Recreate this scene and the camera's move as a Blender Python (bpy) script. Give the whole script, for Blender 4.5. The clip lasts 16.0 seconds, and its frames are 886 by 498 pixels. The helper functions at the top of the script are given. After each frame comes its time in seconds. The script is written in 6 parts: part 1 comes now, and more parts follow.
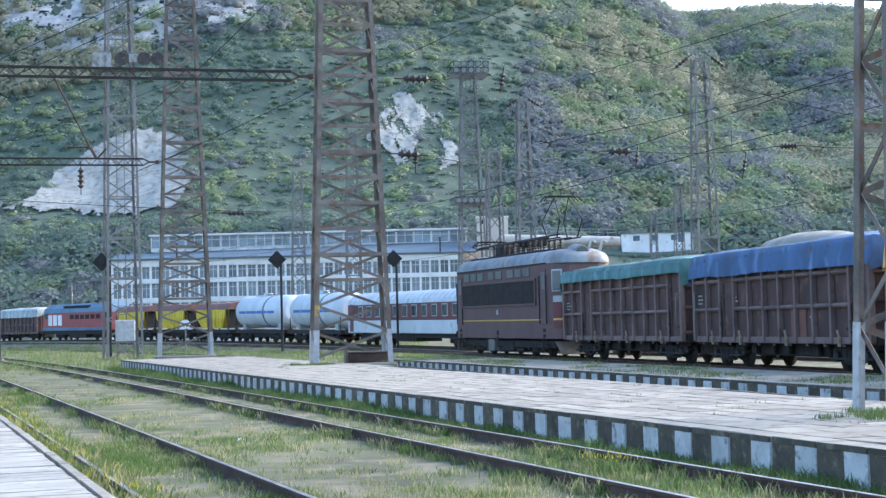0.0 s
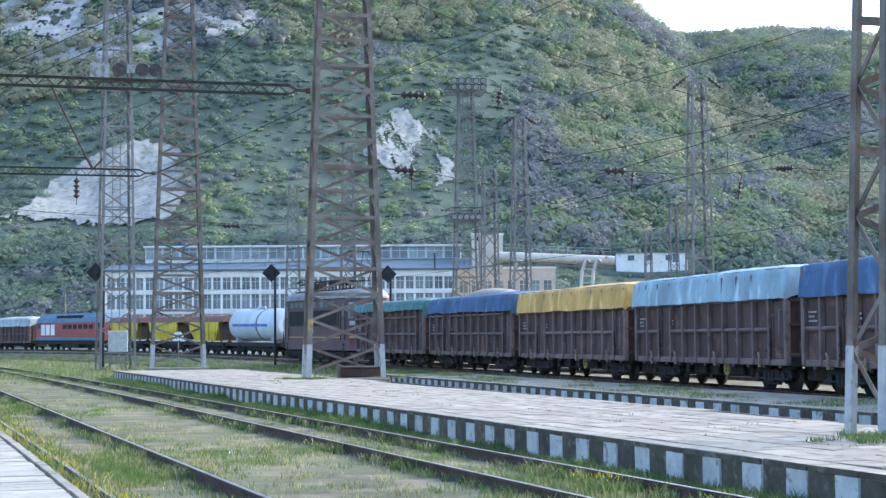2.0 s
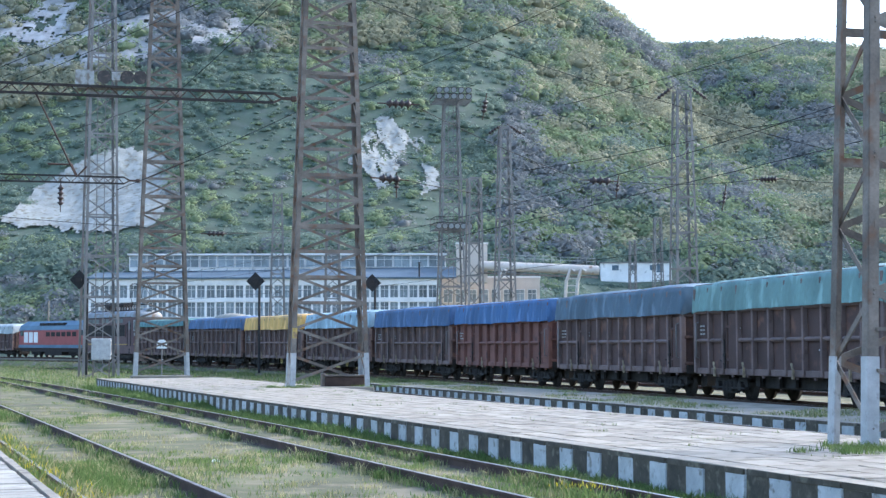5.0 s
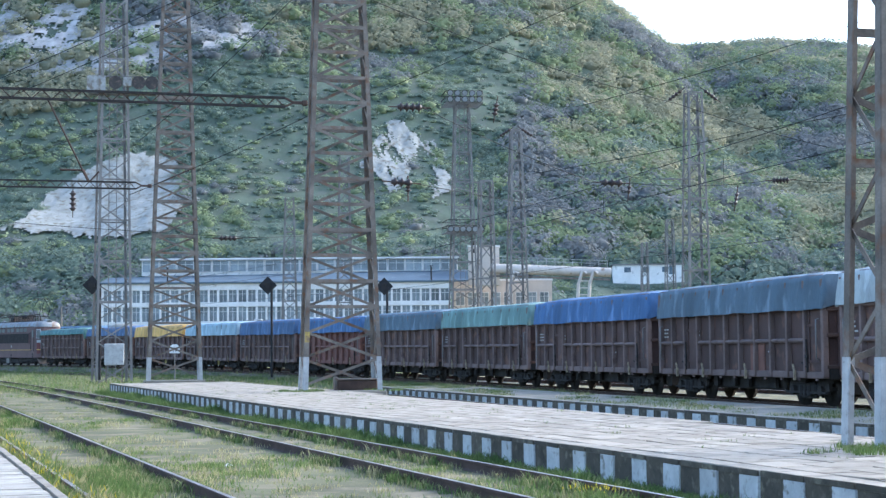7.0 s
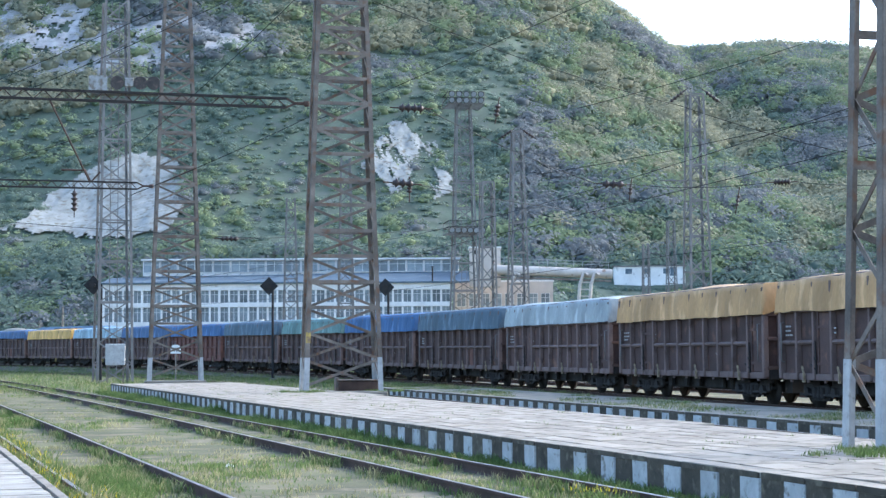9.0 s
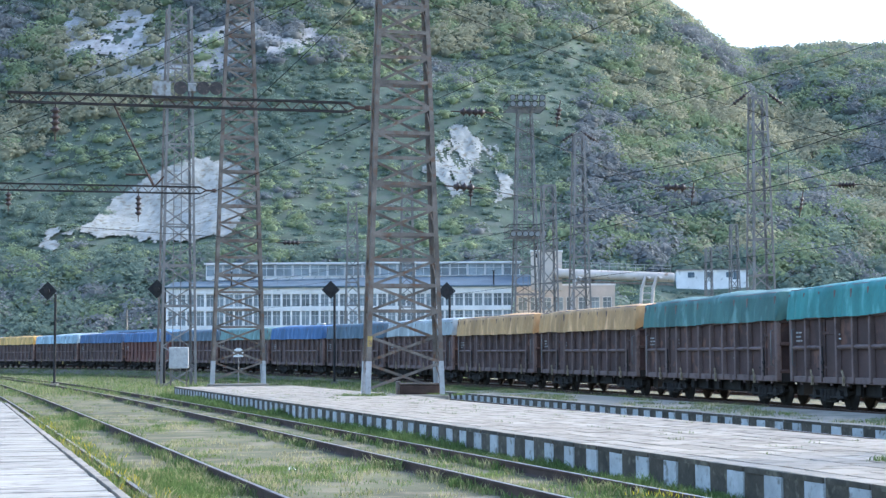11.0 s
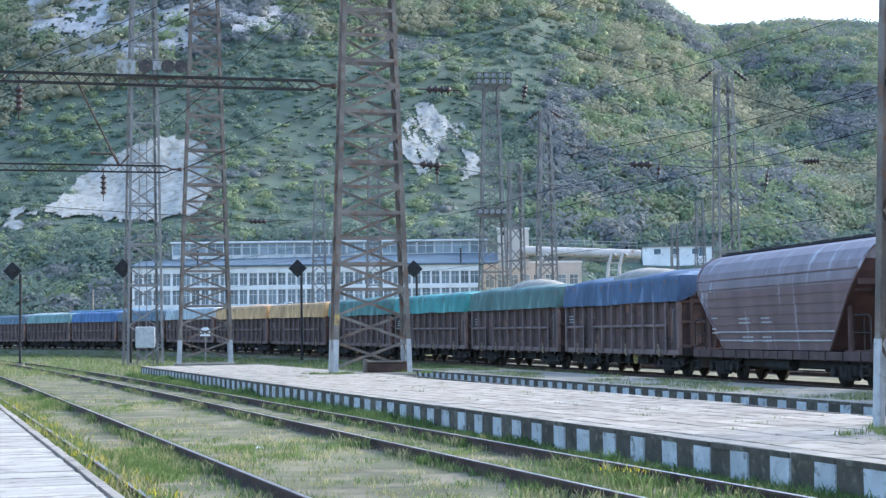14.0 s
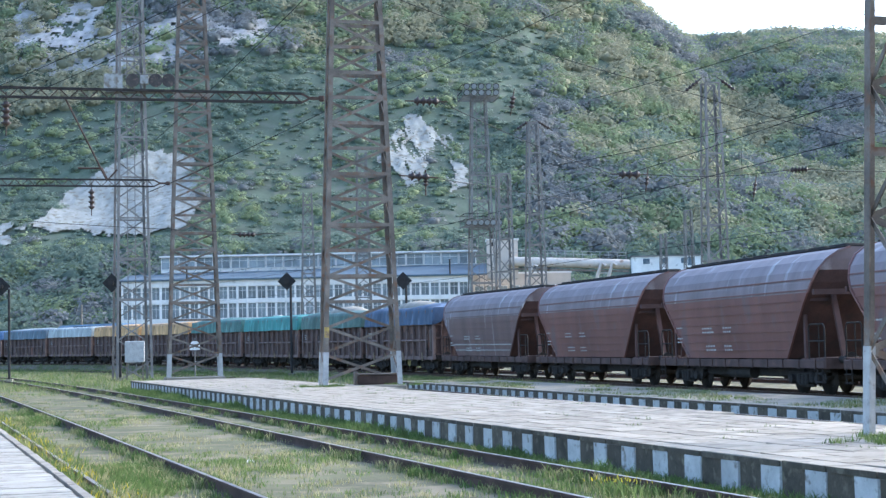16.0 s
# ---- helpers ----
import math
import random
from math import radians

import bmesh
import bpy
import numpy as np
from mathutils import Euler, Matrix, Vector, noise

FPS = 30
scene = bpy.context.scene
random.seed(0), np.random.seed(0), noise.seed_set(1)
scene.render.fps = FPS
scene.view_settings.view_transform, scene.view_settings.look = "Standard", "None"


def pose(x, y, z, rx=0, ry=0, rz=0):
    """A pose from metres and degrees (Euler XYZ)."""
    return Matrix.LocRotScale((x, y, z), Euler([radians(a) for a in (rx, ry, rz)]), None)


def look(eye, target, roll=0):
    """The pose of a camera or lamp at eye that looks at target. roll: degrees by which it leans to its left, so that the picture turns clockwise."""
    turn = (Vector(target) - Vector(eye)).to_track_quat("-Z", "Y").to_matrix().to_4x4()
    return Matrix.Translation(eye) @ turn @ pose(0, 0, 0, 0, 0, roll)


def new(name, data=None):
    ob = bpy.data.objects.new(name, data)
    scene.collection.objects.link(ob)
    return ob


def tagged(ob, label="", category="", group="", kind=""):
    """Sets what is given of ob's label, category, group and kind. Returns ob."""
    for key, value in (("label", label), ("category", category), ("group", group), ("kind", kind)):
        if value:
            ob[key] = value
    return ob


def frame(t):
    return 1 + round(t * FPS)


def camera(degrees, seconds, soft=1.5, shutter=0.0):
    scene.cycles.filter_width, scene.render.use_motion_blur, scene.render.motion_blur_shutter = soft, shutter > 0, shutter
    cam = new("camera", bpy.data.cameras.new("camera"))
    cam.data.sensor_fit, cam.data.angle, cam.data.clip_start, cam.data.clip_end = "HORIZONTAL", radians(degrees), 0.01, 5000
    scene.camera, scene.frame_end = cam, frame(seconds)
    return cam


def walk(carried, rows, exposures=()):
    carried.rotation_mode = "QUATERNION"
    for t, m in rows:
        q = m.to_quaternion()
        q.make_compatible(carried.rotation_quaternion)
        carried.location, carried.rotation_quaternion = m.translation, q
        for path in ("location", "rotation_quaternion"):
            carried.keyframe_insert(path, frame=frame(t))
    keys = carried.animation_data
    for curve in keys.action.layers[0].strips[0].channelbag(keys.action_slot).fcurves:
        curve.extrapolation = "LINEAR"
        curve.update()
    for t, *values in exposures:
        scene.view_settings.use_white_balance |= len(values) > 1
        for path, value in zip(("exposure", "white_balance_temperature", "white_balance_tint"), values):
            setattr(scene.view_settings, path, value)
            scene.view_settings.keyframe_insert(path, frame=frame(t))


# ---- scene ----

cam = camera(31.45, 16.0, soft=1.4)
EYE = (0.0, 0.0, 1.63)
PATH = [
    (0, 92.755, 1.345, 0.399), (0.5, 92.847, 1.140, 0.403), (1, 93.218, 0.897, 0.408), (1.5, 93.208, 0.594, 0.420),
    (2, 93.344, 0.356, 0.152), (2.5, 93.323, 0.199, -0.033), (3, 93.149, 0.128, 0.065), (3.5, 93.205, 0.091, -0.065),
    (4, 93.348, 0.141, -0.188), (4.5, 93.562, 0.079, -0.472), (7, 93.787, 0.450, 0.030), (7.5, 93.789, 0.403, 0.058),
    (8, 93.711, 0.308, -0.018), (10.5, 94.038, 0.278, 1.249), (11, 93.971, 0.219, 2.295), (11.5, 93.750, 0.217, 2.631),
    (12, 93.475, 0.360, 2.343), (12.5, 93.240, 0.383, 1.511), (13, 93.232, 0.347, 0.929), (13.5, 93.045, 0.397, 0.814),
    (14, 93.158, 0.568, 1.109), (14.5, 93.188, 0.691, 1.340), (15, 93.451, 0.983, 1.394), (15.5, 93.694, 1.111, 1.037),
    (16, 93.572, 1.104, 0.743),
]
walk(cam, [(t, pose(*EYE, rx, ry, rz)) for t, rx, ry, rz in PATH],
     exposures=[(0.0, 2.05, 5500, 8), (16.0, 2.05, 5500, 8)])

# ---- sky and light: a valley in evening shade under a bright sky ----
SUN_EL, SUN_AZ = radians(28), radians(64)
world = bpy.data.worlds.new("sky")
scene.world = world
world.use_nodes = True
wn = world.node_tree
sky = wn.nodes.new("ShaderNodeTexSky")
sky.sky_type, sky.sun_disc = "NISHITA", False
sky.sun_elevation, sky.sun_rotation = SUN_EL, SUN_AZ
sky.air_density, sky.dust_density, sky.ozone_density = 1.0, 3.0, 1.0
wn.nodes["Background"].inputs["Strength"].default_value = 0.15
wn.links.new(sky.outputs[0], wn.nodes["Background"].inputs["Color"])
sun = new("sun", bpy.data.lights.new("sun", "SUN"))
sun.data.energy, sun.data.angle, sun.data.color = 0.85, radians(25), (1.0, 0.93, 0.84)
sun_way = Vector((math.sin(SUN_AZ) * math.cos(SUN_EL), math.cos(SUN_AZ) * math.cos(SUN_EL), math.sin(SUN_EL)))
sun.matrix_world = look((0, 0, 60), Vector((0, 0, 60)) - sun_way)


# ---- materials ----
def mat(name, base, rough=0.7, metal=0.0, vary=0.25, scale=3.0, bump=0.15, fine=40.0, stain=None, stain_at=0.55, per=0.0, stretch=(1, 1, 1), spec=0.4):
    """A procedural surface: base colour varied at two scales, a stain colour in patches, fine relief."""
    m = bpy.data.materials.new(name)
    m.use_nodes = True
    nt, N = m.node_tree, m.node_tree.nodes
    b = N["Principled BSDF"]
    b.inputs["Roughness"].default_value, b.inputs["Metallic"].default_value = rough, metal
    b.inputs["Specular IOR Level"].default_value = spec
    co = N.new("ShaderNodeTexCoord")
    mp = N.new("ShaderNodeMapping")
    mp.inputs["Scale"].default_value = stretch
    nt.links.new(co.outputs["Object"], mp.inputs["Vector"])
    if per:
        # each piece shows another stretch of the grain
        own, far = N.new("ShaderNodeObjectInfo"), N.new("ShaderNodeVectorMath")
        far.operation = "SCALE"
        far.inputs[0].default_value, = ((37.0, 53.0, 71.0),)
        nt.links.new(own.outputs["Random"], far.inputs["Scale"])
        nt.links.new(far.outputs["Vector"], mp.inputs["Location"])

    def noise_of(s, d):
        n = N.new("ShaderNodeTexNoise")
        n.inputs["Scale"].default_value, n.inputs["Detail"].default_value = s, d
        nt.links.new(mp.outputs["Vector"], n.inputs["Vector"])
        return n.outputs["Fac"]

    def mix(kind, fac, a, c):
        x = N.new("ShaderNodeMix")
        x.data_type, x.blend_type = "RGBA", kind
        for sock, v in ((x.inputs["Factor"], fac), (x.inputs["A"], a), (x.inputs["B"], c)):
            if hasattr(v, "is_linked"):
                nt.links.new(v, sock)
            elif isinstance(v, (int, float)):
                sock.default_value = v
            else:
                sock.default_value = (*v, 1)
        return x.outputs["Result"]

    def ramp(src, lo, hi):
        r = N.new("ShaderNodeMapRange")
        r.inputs["From Min"].default_value, r.inputs["From Max"].default_value = lo, hi
        nt.links.new(src, r.inputs["Value"])
        return r.outputs["Result"]

    coarse, grain = noise_of(scale, 4), noise_of(fine, 3)
    dark = tuple(c * (1 - vary) for c in base)
    light = tuple(min(1, c * (1 + vary)) for c in base)
    col = mix("MIX", ramp(coarse, 0.3, 0.7), dark, light)
    col = mix("MIX", ramp(grain, 0.35, 0.75), col, mix("MULTIPLY", 1.0, col, (1 - vary * 0.6,) * 3))
    if stain:
        col = mix("MIX", ramp(noise_of(scale * 1.7 + 0.13, 6), stain_at, stain_at + 0.14), col, stain)
    if per:
        info = N.new("ShaderNodeObjectInfo")
        hsv = N.new("ShaderNodeHueSaturation")
        r = N.new("ShaderNodeMapRange")
        r.inputs["To Min"].default_value, r.inputs["To Max"].default_value = 1 - per, 1 + per
        nt.links.new(info.outputs["Random"], r.inputs["Value"])
        nt.links.new(r.outputs["Result"], hsv.inputs["Value"])
        nt.links.new(col, hsv.inputs["Color"])
        col = hsv.outputs["Color"]
    nt.links.new(col, b.inputs["Base Color"])
    if bump:
        bp = N.new("ShaderNodeBump")
        bp.inputs["Strength"].default_value, bp.inputs["Distance"].default_value = bump, 0.02
        nt.links.new(grain, bp.inputs["Height"])
        nt.links.new(bp.outputs["Normal"], b.inputs["Normal"])
    return m


def leafy(name, a, c, per_island=0.35, mottle=0.9):
    """Foliage whose clumps differ one from the next."""
    m = bpy.data.materials.new(name)
    m.use_nodes = True
    nt, N = m.node_tree, m.node_tree.nodes
    b = N["Principled BSDF"]
    b.inputs["Roughness"].default_value, b.inputs["Specular IOR Level"].default_value = 0.7, 0.15
    g = N.new("ShaderNodeNewGeometry")
    at = N.new("ShaderNodeAttribute")
    at.attribute_name = "tone"
    x = N.new("ShaderNodeMix")
    x.data_type = "RGBA"
    x.inputs["A"].default_value, x.inputs["B"].default_value = (*a, 1), (*c, 1)
    nt.links.new(at.outputs["Fac"], x.inputs["Factor"])
    r = N.new("ShaderNodeMapRange")
    r.inputs["To Min"].default_value, r.inputs["To Max"].default_value = 1 - per_island, 1 + per_island
    nt.links.new(g.outputs["Random Per Island"], r.inputs["Value"])
    h = N.new("ShaderNodeHueSaturation")
    nt.links.new(x.outputs["Result"], h.inputs["Color"])
    nt.links.new(h.outputs["Color"], b.inputs["Base Color"])
    # twigs and gaps: a mottle of about a metre
    co, nz, mr, mu = (N.new("ShaderNode" + k) for k in ("TexCoord", "TexNoise", "MapRange", "Math"))
    nz.inputs["Scale"].default_value, nz.inputs["Detail"].default_value = mottle, 3
    nt.links.new(co.outputs["Object"], nz.inputs["Vector"])
    mr.inputs["From Min"].default_value, mr.inputs["From Max"].default_value = 0.3, 0.7
    mr.inputs["To Min"].default_value, mr.inputs["To Max"].default_value = 0.90, 1.10
    nt.links.new(nz.outputs["Fac"], mr.inputs["Value"])
    mu.operation = "MULTIPLY"
    nt.links.new(r.outputs["Result"], mu.inputs[0])
    nt.links.new(mr.outputs["Result"], mu.inputs[1])
    nt.links.new(mu.outputs["Value"], h.inputs["Value"])
    # thin leaves let part of the light through
    tl, ad = N.new("ShaderNodeBsdfTranslucent"), N.new("ShaderNodeMixShader")
    ad.inputs["Fac"].default_value = 0.45
    nt.links.new(h.outputs["Color"], tl.inputs["Color"])
    nt.links.new(b.outputs["BSDF"], ad.inputs[1])
    nt.links.new(tl.outputs["BSDF"], ad.inputs[2])
    nt.links.new(ad.outputs["Shader"], N["Material Output"].inputs["Surface"])
    return m


STEEL_RUST = mat("weathered_mast_steel", (0.172, 0.145, 0.120), 0.8, 0.0, 0.40, 1.6, 0.2, 22, (0.150, 0.085, 0.052), 0.54)
STEEL_GREY = mat("grey_galvanised_steel", (0.185, 0.176, 0.166), 0.6, 0.1, 0.28, 1.0, 0.1, 30, (0.19, 0.15, 0.12), 0.62)
WHITE_PAINT = mat("chipped_white_paint", (0.40, 0.40, 0.39), 0.7, 0, 0.15, 5, 0.15, 50, (0.25, 0.24, 0.22), 0.60)
YELLOW_PAINT = mat("faded_yellow_paint", (0.46, 0.33, 0.09), 0.75, 0, 0.25, 5, 0.1, 50, (0.22, 0.15, 0.09), 0.52)
BLACK_PAINT = mat("dull_black_paint", (0.038, 0.037, 0.037), 0.9, 0, 0.3, 4, 0.1, 40, spec=0.15)
IRON = mat("rusty_rail_iron", (0.078, 0.048, 0.036), 0.85, 0.1, 0.40, 2.2, 0.2, 60, (0.05, 0.035, 0.03), 0.6)
RAIL_TOP = mat("worn_rail_head", (0.34, 0.31, 0.29), 0.4, 0.8, 0.2, 2, 0.05, 60, (0.14, 0.09, 0.07), 0.55)
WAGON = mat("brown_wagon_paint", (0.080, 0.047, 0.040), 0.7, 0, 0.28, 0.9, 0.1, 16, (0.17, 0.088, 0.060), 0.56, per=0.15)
WAGON_RED = mat("oxide_red_wagon_paint", (0.17, 0.078, 0.060), 0.75, 0, 0.25, 1.1, 0.1, 18, (0.09, 0.05, 0.045), 0.58, per=0.1)
UNDER = mat("sooty_underframe", (0.030, 0.026, 0.024), 0.85, 0.1, 0.35, 3, 0.15, 25, (0.075, 0.055, 0.04), 0.62)
CONCRETE = mat("old_platform_concrete", (0.18, 0.165, 0.138), 0.9, 0, 0.18, 1.2, 0.25, 35, (0.21, 0.20, 0.17), 0.60)
GLASS_DARK = mat("dusty_window_glass", (0.05, 0.065, 0.075), 0.12, 0, 0.3, 0.5, 0.0, 8, spec=0.6)


# ---- mesh helpers ----
class Shape:
    """Collects plain solids into one mesh."""

    def __init__(self):
        self.v, self.f, self.mi, self.mats, self.sm, self.cur = [], [], [], [], [], 0
        self.weld = False

    def use(self, material):
        if material not in self.mats:
            self.mats.append(material)
        self.cur = self.mats.index(material)
        return self

    def add(self, vs, fs, smooth=False):
        n = len(self.v)
        self.v += [tuple(v) for v in vs]
        self.f += [tuple(i + n for i in f) for f in fs]
        self.mi += [self.cur] * len(fs)
        self.sm += [smooth] * len(fs)
        return self

    def box(self, c, s, m=None, bevel=0.0):
        x, y, z = s[0] / 2, s[1] / 2, s[2] / 2
        if bevel > 0:
            b = min(bevel, x * 0.9, y * 0.9, z * 0.9)
            ring = lambda zz, i: [(-x + i, -y, zz), (x - i, -y, zz), (x, -y + i, zz), (x, y - i, zz), (x - i, y, zz), (-x + i, y, zz), (-x, y - i, zz), (-x, -y + i, zz)]
            inner = lambda zz: [(-x + b, -y + b, zz), (x - b, -y + b, zz), (x - b, -y + b, zz), (x - b, y - b, zz), (x - b, y - b, zz), (-x + b, y - b, zz), (-x + b, y - b, zz), (-x + b, -y + b, zz)]
            vs = inner(-z) + ring(-z + b, b) + ring(z - b, b) + inner(z)
            fs = [(0, 6, 4, 2)[::1], (24, 26, 28, 30)]
            for k in range(3):
                for i in range(8):
                    j = (i + 1) % 8
                    fs.append((k * 8 + i, k * 8 + j, k * 8 + 8 + j, k * 8 + 8 + i))
        else:
            vs = [(-x, -y, -z), (x, -y, -z), (x, y, -z), (-x, y, -z), (-x, -y, z), (x, -y, z), (x, y, z), (-x, y, z)]
            fs = [(0, 3, 2, 1), (4, 5, 6, 7), (0, 1, 5, 4), (1, 2, 6, 5), (2, 3, 7, 6), (3, 0, 4, 7)]
        c = Vector(c)
        vs = [c + (m.to_3x3() @ Vector(v) if m else Vector(v)) for v in vs]
        return self.add(vs, fs)

    def bar(self, a, b, w, d=None, up=(0, 0, 1)):
        """A rectangular bar from a to b."""
        a, b = Vector(a), Vector(b)
        e = (b - a)
        ln = e.length
        if ln < 1e-6:
            return self
        e /= ln
        side = e.cross(Vector(up))
        if side.length < 1e-3:
            side = e.cross(Vector((1, 0, 0)))
        side.normalize()
        top = side.cross(e)
        d = d or w
        vs = []
        for p in (a, b):
            for i, j in ((-1, -1), (1, -1), (1, 1), (-1, 1)):
                vs.append(p + side * (i * w / 2) + top * (j * d / 2))
        return self.add(vs, [(3, 2, 1, 0), (4, 5, 6, 7), (0, 1, 5, 4), (1, 2, 6, 5), (2, 3, 7, 6), (3, 0, 4, 7)])

    def rod(self, pts, r, n=6, closed_ends=True):
        """A round rod along points; r is a number or a list of radii."""
        pts = [Vector(p) for p in pts]
        rs = r if isinstance(r, (list, tuple)) else [r] * len(pts)
        vs, fs = [], []
        ref = None
        for i, p in enumerate(pts):
            e = (pts[min(i + 1, len(pts) - 1)] - pts[max(i - 1, 0)])
            e = e.normalized() if e.length > 1e-9 else Vector((0, 0, 1))
            if ref is None:
                ref = e.orthogonal().normalized()
            side = (ref - e * ref.dot(e)).normalized()
            ref = side
            top = e.cross(side)
            for k in range(n):
                a = 2 * math.pi * k / n
                vs.append(p + side * (math.cos(a) * rs[i]) + top * (math.sin(a) * rs[i]))
        for i in range(len(pts) - 1):
            for k in range(n):
                j = (k + 1) % n
                fs.append((i * n + k, i * n + j, i * n + n + j, i * n + n + k))
        self.add(vs, fs, True)
        if closed_ends:
            m = (len(pts) - 1) * n
            self.add(vs[:n], [tuple(range(n))[::-1]])
            self.add(vs[m:], [tuple(range(n))])
        return self

    def disc(self, c, axis, r, w, n=20, r_in=0.0):
        """A round plate or ring of width w along axis."""
        c, axis = Vector(c), Vector(axis).normalized()
        if r_in <= 0:
            return self.rod([c - axis * w / 2, c + axis * w / 2], r, n)
        s = axis.orthogonal().normalized()
        t = axis.cross(s)
        vs, fs = [], []
        for k in range(n):
            a = 2 * math.pi * k / n
            u = s * math.cos(a) + t * math.sin(a)
            vs += [c + u * r - axis * w / 2, c + u * r + axis * w / 2, c + u * r_in + axis * w / 2, c + u * r_in - axis * w / 2]
        for k in range(n):
            j = (k + 1) % n
            for q in range(4):
                fs.append((4 * k + q, 4 * j + q, 4 * j + (q + 1) % 4, 4 * k + (q + 1) % 4))
        return self.add(vs, fs)

    def loft(self, rings, cap=True, closed=True, smooth=False):
        """A skin over rings of equal length."""
        n = len(rings[0])
        vs = [v for r in rings for v in r]
        fs = []
        for i in range(len(rings) - 1):
            for k in range(n if closed else n - 1):
                j = (k + 1) % n
                fs.append((i * n + k, i * n + j, i * n + n + j, i * n + n + k))
        self.add(vs, fs, smooth)
        if cap and closed:
            self.add(rings[0], [tuple(range(n))[::-1]])
            self.add(rings[-1], [tuple(range(n))])
        return self

    def mesh(self, name):
        me = bpy.data.meshes.new(name)
        me.from_pydata(self.v, [], self.f)
        for m in self.mats:
            me.materials.append(m)
        me.polygons.foreach_set("material_index", self.mi)
        me.polygons.foreach_set("use_smooth", self.sm)
        me.update()
        if len(self.v) < 60000:
            bm = bmesh.new()
            bm.from_mesh(me)
            if self.weld:
                bmesh.ops.remove_doubles(bm, verts=bm.verts, dist=0.0005)
            bmesh.ops.recalc_face_normals(bm, faces=bm.faces)
            bm.to_mesh(me)
            bm.free()
        return me


def S(material):
    return Shape().use(material)


def part(name, shape, parent=None, label="", at=None):
    """Links a shape as one mesh object under a thing or a part."""
    ob = new(name, shape if isinstance(shape, bpy.types.Mesh) else shape.mesh(name))
    if parent:
        ob.parent = parent
    if at is not None:
        ob.matrix_basis = at
    return tagged(ob, label)


def thing(name, label, category, m=None, group="", kind=""):
    ob = new(name)
    ob.empty_display_size = 0.3
    if m is not None:
        ob.matrix_basis = m
    return tagged(ob, label, category, group, kind)


# ---- plan: the main track, a straight that goes over into a left-hand bend ----
TRACK_D, TRACK_HEAD, TRACK_CURVE, TRACK_BEND = 20.61, radians(11.08), 0.002817, 35.7
GROUND = -0.16


def track(s, off=0.0):
    """Place on the main track s metres on, off metres to its left; and its heading, left of +Y."""
    d = Vector((-math.sin(TRACK_HEAD), math.cos(TRACK_HEAD)))
    n = Vector((math.cos(TRACK_HEAD), math.sin(TRACK_HEAD)))
    if s <= TRACK_BEND:
        p, nn, head = n * TRACK_D + d * s, n, TRACK_HEAD
    else:
        a = (s - TRACK_BEND) * TRACK_CURVE
        p = n * TRACK_D + d * (TRACK_BEND + math.sin(a) / TRACK_CURVE) - n * ((1 - math.cos(a)) / TRACK_CURVE)
        nn = n * math.cos(a) + d * math.sin(a)
        head = TRACK_HEAD + a
    p = p - nn * off
    return p.x, p.y, head


def main_rise(s):
    """The main track climbs gently through the bend."""
    return 0.65 * smooth((s - 50) / 150)


def train_at(t):
    """How far the locomotive's leading end has come."""
    return 83.37 + 16.609 * t - 0.041 * t * t + 0.00087 * t ** 3


def smooth(t):
    t = min(1.0, max(0.0, t))
    return t * t * (3 - 2 * t)


def hill_height(x, y):
    """The ground: a flat yard, a terrace behind it, and the wooded hill."""
    r = math.hypot(x, y)
    z = GROUND
    top = 118 + 0.68 * max(0.0, min(150.0, 88 - x)) + 3 * math.sin(x * 0.021 + 1.0) + 1.5 * math.sin(x * 0.06)
    front = 268 - 0.12 * x
    u = (y - front) / 390
    if u > 0:
        z += top * smooth(u) * (0.82 + 0.18 * u if u < 1 else 1.0) + 6 * smooth(u * 9)
        k = smooth(u * 4) * (1 - 0.75 * smooth((u - 0.8) * 5))
        z += k * (6 * noise.noise((x * 0.012, y * 0.012, 3.0)) + 3.5 * noise.noise((x * 0.04, y * 0.04, 7.0)))
        z -= max(0.0, u - 1) * 40
    far = max(0.0, r - 1500)
    return max(z, GROUND) if far == 0 else GROUND


# ---- ground and hill: one sheet to the horizon ----
GRASS = mat("yard_grass_and_dry_soil", (0.108, 0.106, 0.050), 0.95, 0, 0.40, 0.55, 1.0, 11, (0.185, 0.158, 0.100), 0.50)


HILLSIDE = mat("undergrowth_and_grass_slope", (0.086, 0.112, 0.077), 0.95, 0, 0.36, 0.11, 0.8, 1.3, (0.100, 0.116, 0.092), 0.53)


def ground():
    xs = sorted(set([*range(-2400, -300, 150), *range(-300, 330, 6), *range(330, 2500, 150)]))
    ys = sorted(set([*range(-900, 240, 40), *range(240, 780, 6), *range(780, 3200, 120)]))
    sh = S(GRASS)
    vs = [(x, y, hill_height(x, y)) for y in ys for x in xs]
    n = len(xs)
    sh.add(vs, [(j * n + i, j * n + i + 1, (j + 1) * n + i + 1, (j + 1) * n + i) for j in range(len(ys) - 1) for i in range(n - 1)], True)
    sh.use(HILLSIDE)
    k = sh.mats.index(HILLSIDE)
    for i, fc in enumerate(sh.f):
        x, y, z = sh.v[fc[0]]
        if y > 262 - 0.12 * x:
            sh.mi[i] = k
    tagged(part("ground", sh), "worn grass and dry soil of a railway yard below a hill", "ground", kind="structure")


ground()


